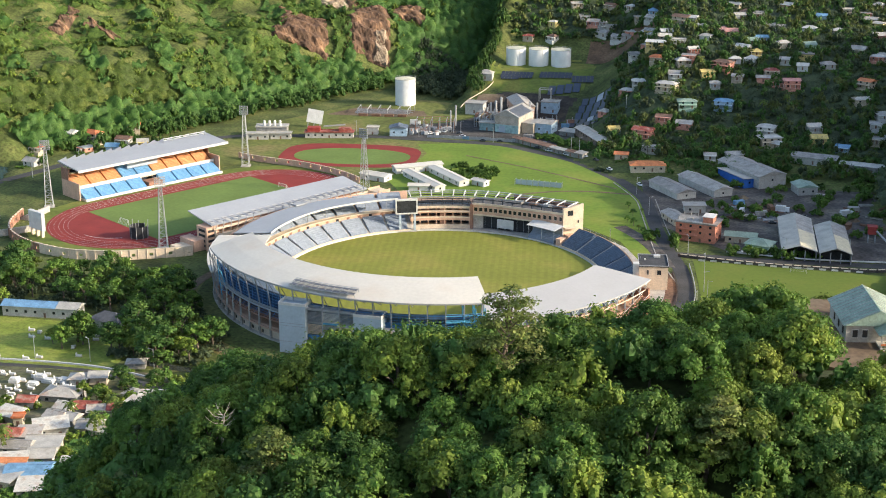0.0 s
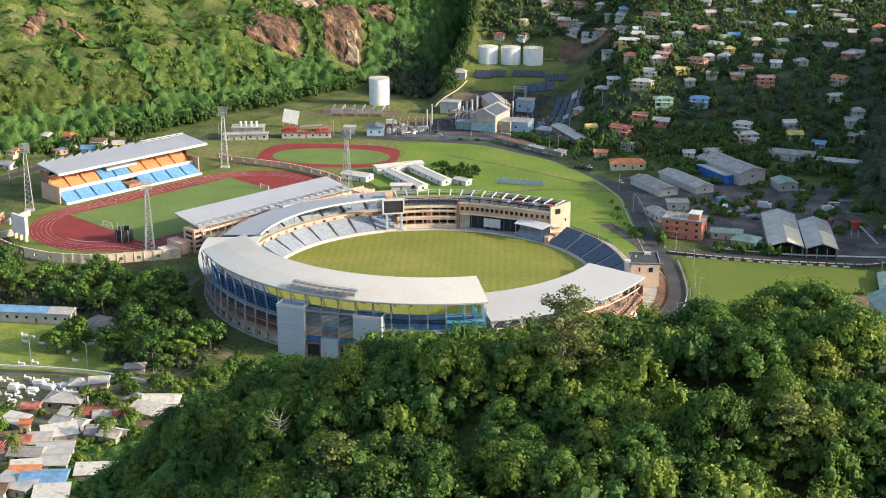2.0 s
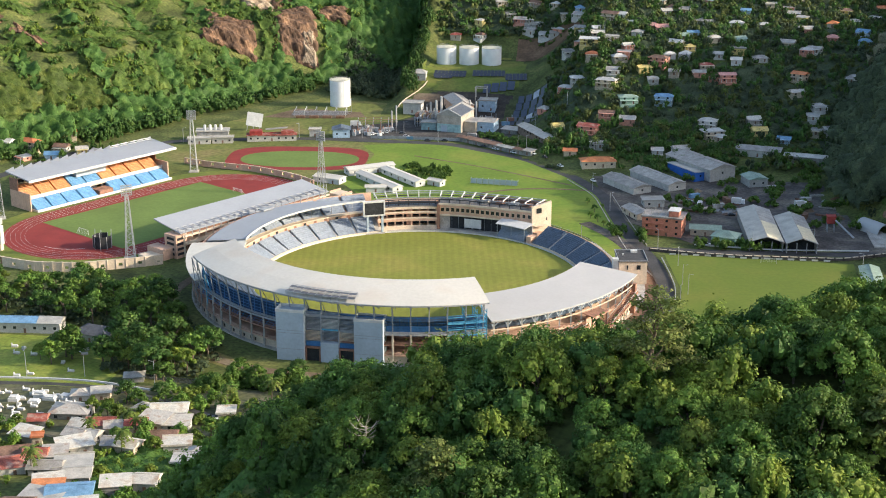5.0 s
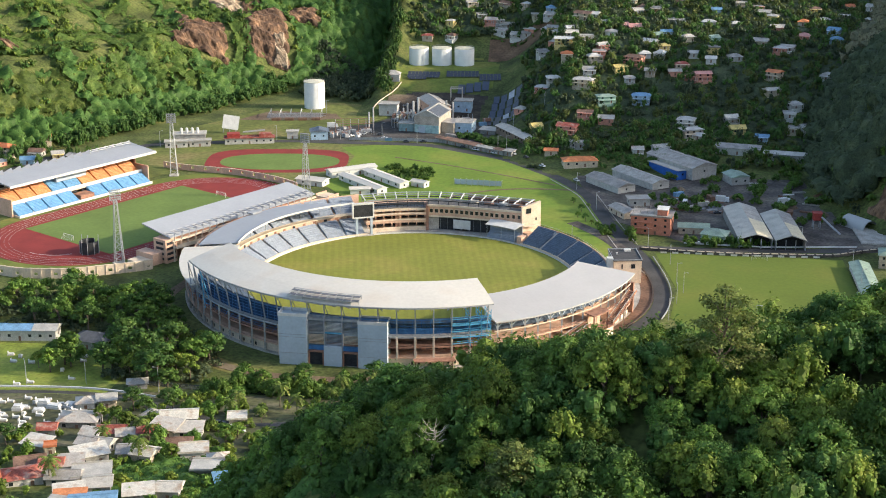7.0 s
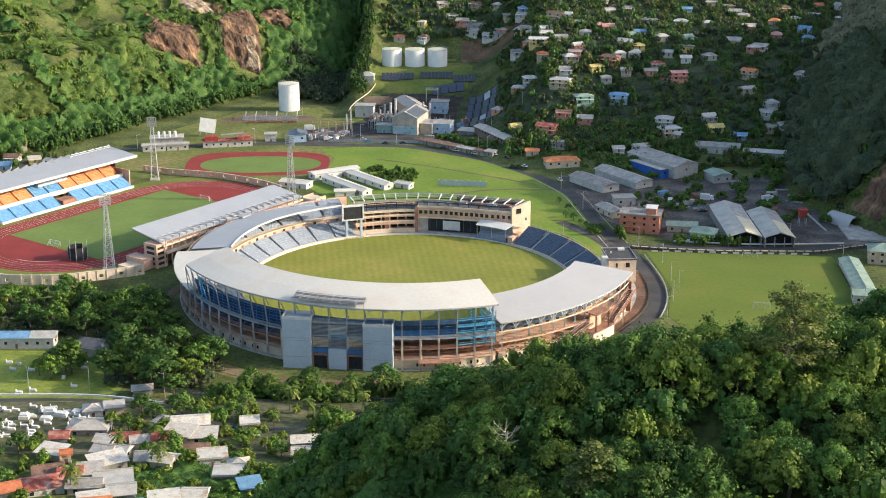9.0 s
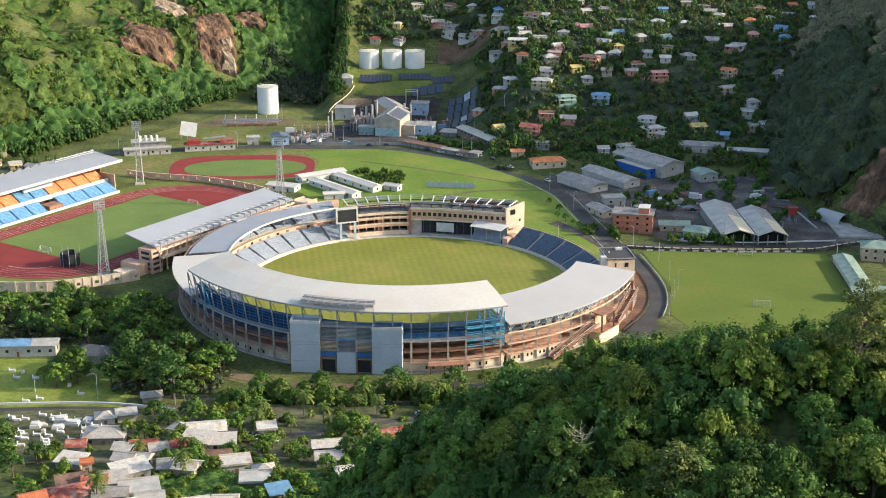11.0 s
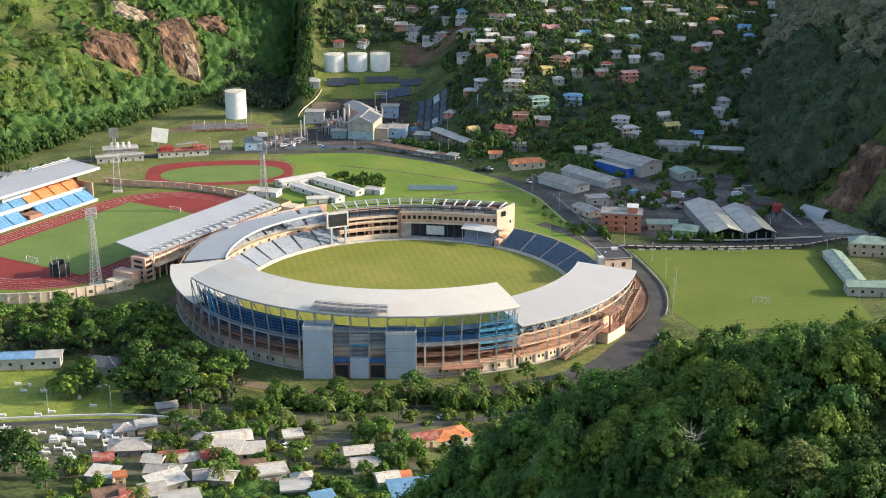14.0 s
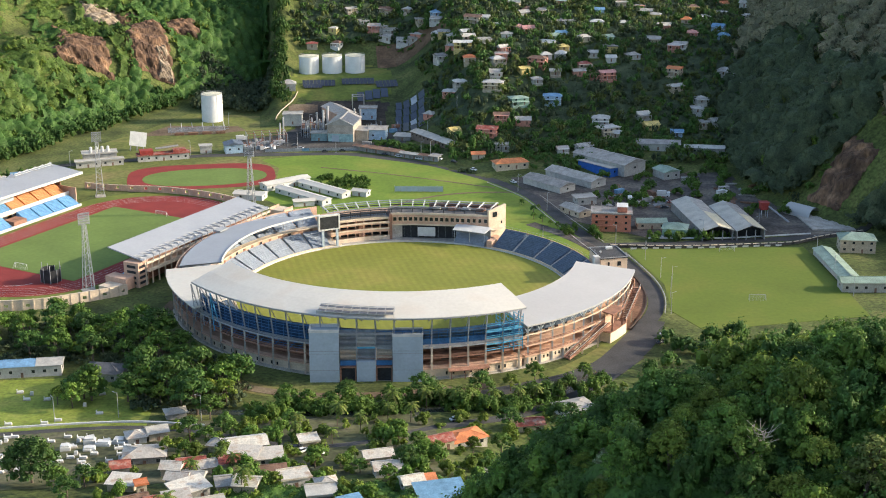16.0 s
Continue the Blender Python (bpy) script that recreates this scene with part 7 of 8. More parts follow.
# ---------------------------------------------------------------- lower lawns, lane, stream
lawn = Shape()
for a in range(14):
    for b in range(10):
        x0, y0 = -215 + 7 * a, -148 + 5.5 * b
        if x0 > -122 and y0 > -125 or x0 > -126 and b > 6:
            continue
        lawn.add([(x0, y0, hz(x0, y0) + 0.1), (x0 + 7, y0, hz(x0 + 7, y0) + 0.1), (x0 + 7, y0 + 5.5, hz(x0 + 7, y0 + 5.5) + 0.1), (x0, y0 + 5.5, hz(x0, y0 + 5.5) + 0.1)], [(0, 1, 2, 3)])
struct("ground_lawn", lawn, mat("bright lawn", (0.21, 0.26, 0.04), 0.9, var=0.3, scale=0.1, fine=0.7, hue=(0.27, 0.28, 0.06)), "bright sunlit lawn of the burial ground")
yard2 = Shape()
for a in range(26):
    for b in range(12):
        x0, y0 = -172 + 6 * a, -214 + 6 * b
        yard2.add([(x0, y0, hz(x0, y0) + 0.08), (x0 + 6, y0, hz(x0 + 6, y0) + 0.08), (x0 + 6, y0 + 6, hz(x0 + 6, y0 + 6) + 0.08), (x0, y0 + 6, hz(x0, y0 + 6) + 0.08)], [(0, 1, 2, 3)])
struct("ground_village", yard2, mat("village yards", (0.10, 0.105, 0.045), 0.95, var=0.45, scale=0.06, fine=0.5, hue=(0.17, 0.15, 0.10)), "patchy grass and earth between the houses")
struct("road_lane", strip([(-230, -152), (-167, -150), (-140, -147), (-118, -147), (-95, -157), (-78, -170), (-62, -182), (-40, -178), (-12, -158), (20, -143), (50, -120), (72, -92)], 5.0, 0.06), ASPHALT, "narrow grey lane through the village")
struct("wall_lane_side", strip([(-230, -147.5), (-167, -146), (-140, -143.6), (-118, -143.6), (-96, -152)], 0.6, 1.9), WHITE, "white retaining wall along the lane")
struct("water_stream", strip([(-112, -130), (-80, -137), (-45, -141), (-16, -142), (14, -136), (38, -122), (56, -108)], 7.0, 0.05), mat("stream water", (0.05, 0.055, 0.045), 0.12, var=0.2, spec=0.5), "shallow grey-green stream")
struct("ground_bank", strip([(-125, -30), (-121, -62), (-104, -92), (-76, -114), (-46, -122), (-16, -124), (16, -118), (40, -106), (62, -84), (78, -54)], 9, -0.04), GRASS, "grass bank round the bowl")
struct("pavement_dirt", strip([(-118, -8), (-124, -30), (-122, -58), (-106, -90), (-80, -112), (-56, -120), (-30, -121), (10, -116)], 5.0, 0.09), DIRT, "bare earth path at the foot of the stand")
# ---------------------------------------------------------------- rock faces on the headland
def crag(x, y, w, h, rot, seed, pale=False, proud=3.0):
    """A rough, ledged rock face with a ragged outline that follows the slope; h: its run uphill."""
    nx, nz = 44, 36
    r = np.random.RandomState(seed)
    s = Shape()
    ph = r.uniform(0, 60, 6)
    c, d = math.cos(radians(rot)), math.sin(radians(rot))
    for j in range(nz):
        for i in range(nx):
            u, v = i / (nx - 1) - 0.5, j / (nz - 1)
            a, b = u * w, v * h
            rough = 1.1 * wave(a, b, 6, ph[0]) + 0.9 * wave(a, b * 1.4, 2.6, ph[1]) + 0.5 * wave(a, b, 1.1, ph[2])
            ledge = 1.2 * math.sin(b * 0.8 + 1.8 * wave(a, b, 9, ph[3]))
            edge = min(1.0, (0.5 - abs(u)) * 5 + 0.5 * wave(b, a, 6, ph[4]), v * 5 + 0.4 * wave(a, 0, 6, ph[3]), (1 - v) * 4 + 0.5 * wave(a, b, 6, ph[5]))
            out = proud * max(-0.8, edge) + (float(rough) + ledge) * 0.8
            qx, qy = x + a * c - b * d, y + a * d + b * c
            s.v.append((qx + out * 0.7 * d - x, qy - out * 0.7 * c - y, hz(qx, qy) + out * 0.75))
    s.f = [(j * nx + i, j * nx + i + 1, (j + 1) * nx + i + 1, (j + 1) * nx + i) for j in range(nz - 1) for i in range(nx - 1)]
    m = mat("pale cliff rock", (0.26, 0.20, 0.14), 0.9, var=0.35, scale=0.15, fine=0.6, bump=0.6, hue=(0.40, 0.33, 0.24)) if pale else ROCK
    solo("rock_face", s, m, "weathered brown rock face bare of plants" if not pale else "pale weathered rock face bare of plants", "rock", pose(x, y, 0), "rock faces")


crag(-167, 427, 34, 58, 14, 1, proud=4.5)
crag(-158, 430, 11, 26, 14, 2, True, 5.2)
crag(-207, 400, 36, 42, 22, 3, proud=4.0)
crag(-203, 456, 28, 26, 20, 4, True, 3.0)
crag(-150, 478, 30, 22, 10, 5)
crag(-222, 392, 18, 14, 26, 6)
crag(-342, 272, 9, 48, 10, 7)
crag(-325, 300, 26, 10, -10, 8, proud=2.0)
crag(214, 97, 24, 30, -66, 9, proud=4.0)

# ---------------------------------------------------------------- plants
RS = np.random.RandomState(5)


def quads_mesh(name, P, material):
    """P: (n, 4, 3) corners of separate leaves."""
    n = len(P)
    me = bpy.data.meshes.new(name)
    me.vertices.add(4 * n)
    me.vertices.foreach_set("co", np.ascontiguousarray(P, np.float32).ravel())
    me.loops.add(4 * n)
    me.loops.foreach_set("vertex_index", np.arange(4 * n, dtype=np.int32))
    me.polygons.add(n)
    me.polygons.foreach_set("loop_start", np.arange(0, 4 * n, 4, dtype=np.int32))
    me.polygons.foreach_set("loop_total", np.full(n, 4, np.int32))
    me.materials.append(material)
    me.update(calc_edges=True)
    return me


def leaf_quads(C, N, size, rs):
    """Bent, pointed leaf sprays at C, facing about N, about size across."""
    n = len(C)
    N = N + rs.normal(0, 0.30, (n, 3))
    N /= np.linalg.norm(N, axis=1, keepdims=True)
    A = np.cross(N, rs.normal(0, 1, (n, 3)))
    A /= np.linalg.norm(A, axis=1, keepdims=True)
    B = np.cross(N, A)
    s = (size * rs.uniform(0.6, 1.3, n))[:, None]
    a, b = A * s, B * s * rs.uniform(0.5, 0.9, (n, 1))
    d = N * s * 0.22
    return np.stack([C - a - d, C - b * 0.9 + d, C + a - d, C + b * 0.9 + d * 0.6], 1)


def cube_ball():
    """Twenty-four facets of a rounded clump, as unit corners."""
    out = []
    for ax in range(3):
        for sg in (-1.0, 1.0):
            for a in (-1.0, 0.0):
                for b in (-1.0, 0.0):
                    q = []
                    for da, db in ((0, 0), (1, 0), (1, 1), (0, 1)):
                        p = [0.0, 0.0, 0.0]
                        p[ax], p[(ax + 1) % 3], p[(ax + 2) % 3] = sg, a + da, b + db
                        q.append(p)
                    out.append(q if sg > 0 else q[::-1])
    P = np.array(out)
    return P / np.linalg.norm(P, axis=2, keepdims=True)


BALL = cube_ball()


def clump_quads(c, r, rs):
    """The dense uneven heart of a clump of leaves."""
    k = rs.uniform(1.5, 3.2, (2, 3))
    ph = rs.uniform(0, 6.28, 2)
    R = r * (0.54 + 0.12 * np.sin(BALL @ k[0] * 2.0 + ph[0]) + 0.10 * np.sin(BALL @ k[1] * 3.1 + ph[1]))
    return c + BALL * R[..., None] * np.array([1, 1, 0.8])


def crown_points(rs, R, h0, h1, lobes, per, flat_top=1.0, rl=(0.28, 0.46)):
    """Leaf places, outward directions and clump hearts of a crown of several lobes; about R wide, from h0 to h1."""
    Cs, Ns, Hs = [], [], []
    for k in range(lobes):
        t = 2.399 * k + rs.uniform(-0.5, 0.5)
        q = math.sqrt((k + 0.4) / lobes)
        rr = q * R * 0.78
        up = (1 - q ** 2.2) * flat_top
        c = np.array([rr * math.cos(t), rr * math.sin(t), h0 + (h1 - h0) * (0.30 + 0.5 * up + rs.uniform(-0.1, 0.1))])
        r = R * rs.uniform(*rl)
        D = rs.normal(0, 1, (per, 3))
        D[:, 2] = np.abs(D[:, 2]) * 0.95 - 0.3 * (rs.rand(per) < 0.3)
        D /= np.linalg.norm(D, axis=1, keepdims=True)
        rad = r * rs.uniform(0.56, 1.18, (per, 1))
        Cs.append(c + D * rad * np.array([1, 1, 0.8]))
        Ns.append(D + np.array([0, 0, 0.25]))
        Hs.append(clump_quads(c, r, rs))
    return np.concatenate(Cs), np.concatenate(Ns), np.concatenate(Hs)


def tree_kind(seed, R, H, lobes, per, leaf, material, trunk_h=0.55, label="", flat_top=1.0, rl=(0.28, 0.46)):
    """A first tree of a kind, with trunk, limbs and crown; the rest are copies."""
    rs = np.random.RandomState(seed)
    C, N, K = crown_points(rs, R, H * 0.2, H, lobes, per, flat_top, rl)
    o = thing("tree", label, "tree", None, "trees")
    s = Shape()
    lean = rs.uniform(-0.6, 0.6, 2)
    s.tube([(0, 0, -2), (lean[0] * 0.3, lean[1] * 0.3, H * 0.25), (lean[0], lean[1], H * trunk_h)], [0.035 * H, 0.026 * H, 0.014 * H], 7)
    part("trunk", s, BARK, o)
    for k in range(2):
        t = k * 3.1 + rs.uniform(-0.3, 0.3)
        e = np.array([math.cos(t) * R * 0.62, math.sin(t) * R * 0.62, H * rs.uniform(0.55, 0.75)])
        z0 = H * rs.uniform(0.22, 0.45)
        part("limb", Shape().tube([(lean[0] * 0.4, lean[1] * 0.4, z0), tuple(e * np.array([0.5, 0.5, 0.85])), tuple(e)], [0.016 * H, 0.011 * H, 0.004 * H], 5), BARK, o)
    cr = new("crown", quads_mesh("crown", np.concatenate([K, leaf_quads(C, N, leaf, rs)]), material))
    cr.parent = o
    return o


LAB = {"a": "broad-leaved tree with dense fresh green crown", "b": "dark green tropical tree with heavy crown", "c": "yellow-green tree with loose uneven crown"}
LAB["d"] = "pale silvery-leaved tree in green woodland"
near = [tree_kind(21 + k, R, H, lobes, per, leaf, m, label=LAB[c], rl=rl) for k, (R, H, lobes, per, leaf, m, c, rl) in enumerate((
    (6.2, 10.5, 34, 66, 0.27, LEAF1, "a", (0.18, 0.30)), (5.2, 11.5, 24, 92, 0.28, LEAF2, "b", (0.22, 0.34)), (7.0, 10.0, 44, 58, 0.26, LEAF1, "a", (0.15, 0.26)),
    (5.0, 9.5, 26, 80, 0.25, LEAF3, "c", (0.20, 0.34)), (7.6, 12.0, 42, 66, 0.29, LEAF2, "b", (0.16, 0.28)), (6.0, 9.0, 32, 68, 0.25, LEAF3, "c", (0.17, 0.29)),
    (5.4, 12.5, 28, 84, 0.28, LEAF1, "a", (0.20, 0.34)), (6.6, 10.8, 38, 60, 0.27, LEAF3, "c", (0.17, 0.27)), (4.6, 10.5, 22, 72, 0.32, PALE, "d", (0.22, 0.32))))]
mids = [tree_kind(61 + k, R, H, lobes, per, 0.42, m, label=LAB[c], rl=(0.24, 0.38)) for k, (R, H, lobes, per, m, c) in enumerate((
    (4.6, 9.5, 15, 36, LEAF1, "a"), (5.2, 10.5, 16, 36, LEAF2, "b"), (3.8, 8.0, 13, 36, LEAF3, "c"), (4.2, 8.8, 14, 36, LEAF1, "a")))]
placed = set()


def put(kinds, i, x, y, k=1.0, sink=0.0):
    """Stands tree kind i at x, y: the first time the original, then copies."""
    src = kinds[i % len(kinds)]
    m = Matrix.Translation((x, y, hz(x, y) - sink)) @ Matrix.Rotation(RS.uniform(0, 6.28), 4, "Z") @ Matrix.Diagonal((k, k, k * RS.uniform(0.88, 1.15), 1))
    if src.name in placed:
        copy_thing(src, m)
    else:
        placed.add(src.name)
        src.matrix_basis = m


# spur in the foreground
spots = []
for x in np.arange(-60, 176, 6.4):
    for y in np.arange(-411, -284, 6.4):
        px, py = x + RS.uniform(-2.6, 2.6), y + RS.uniform(-2.6, 2.6)
        if 135 < px < 180 and -362 < py < -312:
            continue
        if px < 105 and py > -318:
            continue
        spots.append((px, py))
clear = [p for p in spots if -34 < p[0] < 152 and -404 < p[1] < -352]
order = np.random.RandomState(3).permutation(len(clear))
chosen = [clear[i] for i in order[:150]]
rest = [p for p in spots if p not in set(chosen)]
for n_, (x, y) in enumerate(chosen):
    put(near, 8 if n_ % 37 == 5 else int(RS.randint(0, 8)), x, y, RS.uniform(0.72, 1.15) * (0.62 if x > 136 and y > -378 else 1.25 if x > 100 and y > -365 else float(np.interp(x, [-20, 20, 36, 60, 80], [0.6, 0.75, 1.12, 1.15, 1.0]))), 1.2)


def wood(name, pts, material, leaf, lobes, per, R, H, label, seed=1, rl=(0.34, 0.52)):
    """Many trees joined into one body of leaves."""
    rs = np.random.RandomState(seed)
    base = [crown_points(rs, 1.0, 0.1, 1.0, lobes, per, 1.0, rl) for _ in range(6)]
    out = []
    Z = height([p[0] for p in pts], [p[1] for p in pts])
    for (x, y), z in zip(pts, Z):
        C, N, K = base[rs.randint(0, 6)]
        r, h = R * rs.uniform(0.7, 1.35), H * rs.uniform(0.7, 1.3)
        a = rs.uniform(0, 6.28)
        turn = np.array([[math.cos(a), math.sin(a), 0], [-math.sin(a), math.cos(a), 0], [0, 0, 1.0]])
        size, foot = np.array([r, r, h]), np.array([x, y, z - 0.8])
        out.append(leaf_quads(C @ turn * size + foot, N @ turn, leaf, rs))
        out.append(K @ turn * size + foot)
    ob = new(name, quads_mesh(name, np.concatenate(out), material))
    return tagged(ob, label, "woodland", "", "stuff")


def bumps(x, y, s, r, seed):
    """Rounded heads of radius r, one in each cell of side s, jittered; 0 to 1."""
    x, y = np.asarray(x, float), np.asarray(y, float)
    best = np.zeros(x.shape)
    ci, cj = np.floor(x / s), np.floor(y / s)
    for di in (-1, 0, 1):
        for dj in (-1, 0, 1):
            a, b = ci + di, cj + dj
            h1 = np.abs(np.sin(a * 127.1 + b * 311.7 + seed) * 43758.5453) % 1
            h2 = np.abs(np.sin(a * 269.5 + b * 183.3 + seed * 2) * 43758.5453) % 1
            h3 = np.abs(np.sin(a * 419.2 + b * 71.9 + seed * 3) * 43758.5453) % 1
            d2 = ((x - (a + h1) * s) ** 2 + (y - (b + h2) * s) ** 2) / (r * (0.7 + 0.5 * h3)) ** 2
            best = np.maximum(best, np.sqrt(np.maximum(0, 1 - d2)) * (0.55 + 0.45 * h3))
    return best


def canopy(name, box, step, inside, tall, material, leaf, count, label, seed, s=5.0):
    """A closed cover of rounded bushes over the slopes, with leaves standing out of it."""
    rs = np.random.RandomState(seed)

    def top(x, y):
        """Places on the cover: the ground pushed out along its own slope."""
        g = 3.0
        n = np.stack([-(height(x + g, y) - height(x - g, y)) / (2 * g), -(height(x, y + g) - height(x, y - g)) / (2 * g), np.ones(x.shape)], -1)
        n /= np.linalg.norm(n, axis=-1, keepdims=True)
        b = tall(x, y) * (bumps(x, y, s, s * 0.62, seed) + 0.5 * bumps(x, y, s * 0.42, s * 0.27, seed + 5)) - 0.6
        return np.stack([x, y, height(x, y)], -1) + n * b[..., None]

    xs, ys = np.arange(box[0], box[2], step), np.arange(box[1], box[3], step)
    X, Y = np.meshgrid(xs, ys)
    X = X + rs.uniform(-0.3, 0.3, X.shape) * step
    Y = Y + rs.uniform(-0.3, 0.3, Y.shape) * step
    keep = inside(X, Y)
    P = np.zeros(X.shape + (3,))
    P[keep] = top(X[keep], Y[keep])
    whole = keep[:-1, :-1] & keep[:-1, 1:] & keep[1:, 1:] & keep[1:, :-1]
    idx = np.arange(X.size).reshape(X.shape)
    F = np.stack([idx[:-1, :-1], idx[:-1, 1:], idx[1:, 1:], idx[1:, :-1]], 2)[whole]
    used, F = np.unique(F, return_inverse=True)
    V = P.reshape(-1, 3)[used]
    x, y = rs.uniform(box[0], box[2], count), rs.uniform(box[1], box[3], count)
    keep = inside(x, y)
    x, y = x[keep], y[keep]
    e = 0.5
    C = top(x, y)
    N = np.cross(top(x + e, y) - C, top(x, y + e) - C)
    N /= np.linalg.norm(N, axis=1, keepdims=True)
    L = leaf_quads(C + N * leaf * rs.uniform(0.1, 1.1, (len(x), 1)), N, leaf, rs)
    F = np.concatenate([F.ravel(), len(V) + np.arange(4 * len(L))]).astype(np.int32)
    V = np.concatenate([V, L.reshape(-1, 3)])
    me = bpy.data.meshes.new(name)
    me.vertices.add(len(V))
    me.vertices.foreach_set("co", np.ascontiguousarray(V, np.float32).ravel())
    me.loops.add(len(F))
    me.loops.foreach_set("vertex_index", F)
    n = len(F) // 4
    me.polygons.add(n)
    me.polygons.foreach_set("loop_start", np.arange(0, 4 * n, 4, dtype=np.int32))
    me.polygons.foreach_set("loop_total", np.full(n, 4, np.int32))
    me.polygons.foreach_set("use_smooth", np.arange(n) < n - len(L))
    me.materials.append(material)
    me.update(calc_edges=True)
    return tagged(new(name, me), label, "woodland", "", "stuff")


edge = [p for p in rest if p[0] < 28]
rest = [p for p in rest if p[0] >= 28]
wood("woodland", edge[::2], LEAF1, 0.36, 14, 30, 4.6, 8.6, "lower growth on the end of the spur", 99, (0.24, 0.40))
wood("woodland", edge[1::2], LEAF2, 0.36, 14, 30, 4.4, 8.2, "lower growth on the end of the spur", 100)
third = np.random.RandomState(8).permutation(len(rest))
for k, m_ in enumerate((LEAF1, LEAF2, LEAF3)):
    wood("woodland", [rest[i] for i in third[k::3]], m_, 0.38, 15, 30, 5.8, 10.0, "dense broad-leaved woodland on the spur", 31 + k, (0.22, 0.38))

# scrub and undergrowth under the spur's trees
under = [(RS.uniform(-75, 172), RS.uniform(-411, -300)) for _ in range(380)]
under = [p for p in under if not (134 < p[0] < 180 and -352 < p[1] < -308)]
wood("undergrowth", under, LEAF2, 0.5, 5, 12, 4.4, 6.0, "tangled green undergrowth on the spur", 41)
flank = [(RS.uniform(-60, 60), RS.uniform(-330, -205)) for _ in range(330)]
slope = [(RS.uniform(-84, -28), RS.uniform(-345, -236)) for _ in range(260)]
wood("woodland", slope[:60], LEAF1, 0.42, 8, 20, 3.0, 4.5, "dark green bushes on the lower spur", 101, (0.26, 0.42))
canopy("undergrowth", (-84, -411, 60, -225), 1.3, lambda x, y: (height(x, y) > 6) & (x < 60) & ~((x > 20) & (y > -300)), lambda x, y: 2.2 + 0.0 * x, LEAF2, 0.42, 52000, "blanket of dark green creepers on the lower spur", 102, 4.2)
flank = [p for p in flank if height(*p) > 24 or p[0] > -6]
wood("woodland", flank, LEAF1, 0.46, 9, 18, 3.8, 7.5, "thick green growth on the flank of the spur", 43)
wood("woodland", [(RS.uniform(60, 200), RS.uniform(-300, -75) ) for _ in range(130)], LEAF2, 0.55, 9, 16, 4.4, 9.0, "dark woodland behind the spur", 44)

for x, y, k_ in ((112, -338, 1.35), (120, -332, 1.45), (128, -336, 1.3), (124, -322, 1.5), (133, -309, 1.1), (104, -345, 1.3), (116, -350, 1.2), (146, -303, 1.1), (158, -303, 1.1), (139, -304, 1.2)):
    put(near, int(RS.randint(0, 8)), x, y, k_, 1.0)

for x, y, k_, i_ in ((10, -349, 1.35, 1), (15, -345, 1.3, 4), (5, -342, 1.25, 1), (-7, -352, 1.0, 4), (0, -356, 1.05, 0), (-14, -350, 0.8, 1), (20, -352, 1.2, 6)):
    put(near, i_, x, y, k_, 1.0)

# single tall tree and a bare one on the spur
def layered_tree(x, y, H, R, seed):
    """A leaning tree with flat, airy layers of leaves on long bare limbs."""
    rs = np.random.RandomState(seed)
    o = thing("tree", "tall airy tree with flat layers of olive leaves", "tree", pose(x, y, hz(x, y)), "trees")
    part("trunk", Shape().tube([(-1.5, 0, -1), (-0.6, 0.2, H * 0.4), (0.8, 0.3, H * 0.7), (1.2, 0, H * 0.95)], [0.42, 0.32, 0.2, 0.08], 7), BARK, o)
    C, N = [], []
    for k in range(20):
        t, q = 2.399 * k, (k + 0.5) / 20
        e = np.array([0.8 + math.cos(t) * R * (0.95 - 0.55 * q), math.sin(t) * R * (0.95 - 0.55 * q), H * (0.42 + 0.56 * q)])
        part("limb", Shape().tube([(0.2, 0.2, H * (0.3 + 0.5 * q)), tuple(e * np.array([0.5, 0.5, 0.96])), tuple(e)], [0.16, 0.10, 0.04], 5), BARK, o)
        for p in (e, e * np.array([0.62, 0.62, 0.99])):
            r = R * rs.uniform(0.3, 0.42)
            D = rs.normal(0, 1, (85, 3))
            D /= np.linalg.norm(D, axis=1, keepdims=True)
            C.append(p + D * r * rs.uniform(0.3, 1.0, (85, 1)) * np.array([1, 1, 0.34]))
            N.append(D * np.array([0.4, 0.4, 0.6]) + np.array([0, 0, 0.7]))
    cr = new("crown", quads_mesh("crown", leaf_quads(np.concatenate(C), np.concatenate(N), 0.36, rs), OLIVE))
    cr.parent = o


layered_tree(78.5, -373, 23, 7.6, 90)
layered_tree(118, -392, 15, 5.2, 92)
layered_tree(40, -398, 15, 5.5, 93)
bare = thing("bare_tree", "leafless pale tree among green woodland", "tree", pose(25.0, -382, hz(25, -382) + 2.6) @ Matrix.Diagonal((1.0, 1.0, 0.72, 1)))
s = Shape().tube([(0, 0, -1), (0.3, 0.2, 6), (0.8, 0.2, 10.5)], [0.34, 0.24, 0.10], 7)
part("trunk", s, mat("pale dead bark", (0.36, 0.32, 0.26), 0.9), bare)
for k in range(16):
    t, z0 = 2.4 * k, 5.5 + 0.32 * k
    e = (math.cos(t) * RS.uniform(2.0, 3.8), math.sin(t) * RS.uniform(2.0, 3.8), z0 + RS.uniform(1.5, 4.0))
    b_ = part("branch", Shape().tube([(0.4, 0.2, z0), (e[0] * 0.5, e[1] * 0.5, z0 + 0.8), e], [0.12, 0.08, 0.03], 5).tube([(e[0] * 0.5, e[1] * 0.5, z0 + 0.8), (e[0] * 0.7 + 0.8, e[1] * 0.8 - 0.6, z0 + 2.6)], [0.06, 0.02], 4), mat("pale dead bark", (0.36, 0.32, 0.26), 0.9), bare)

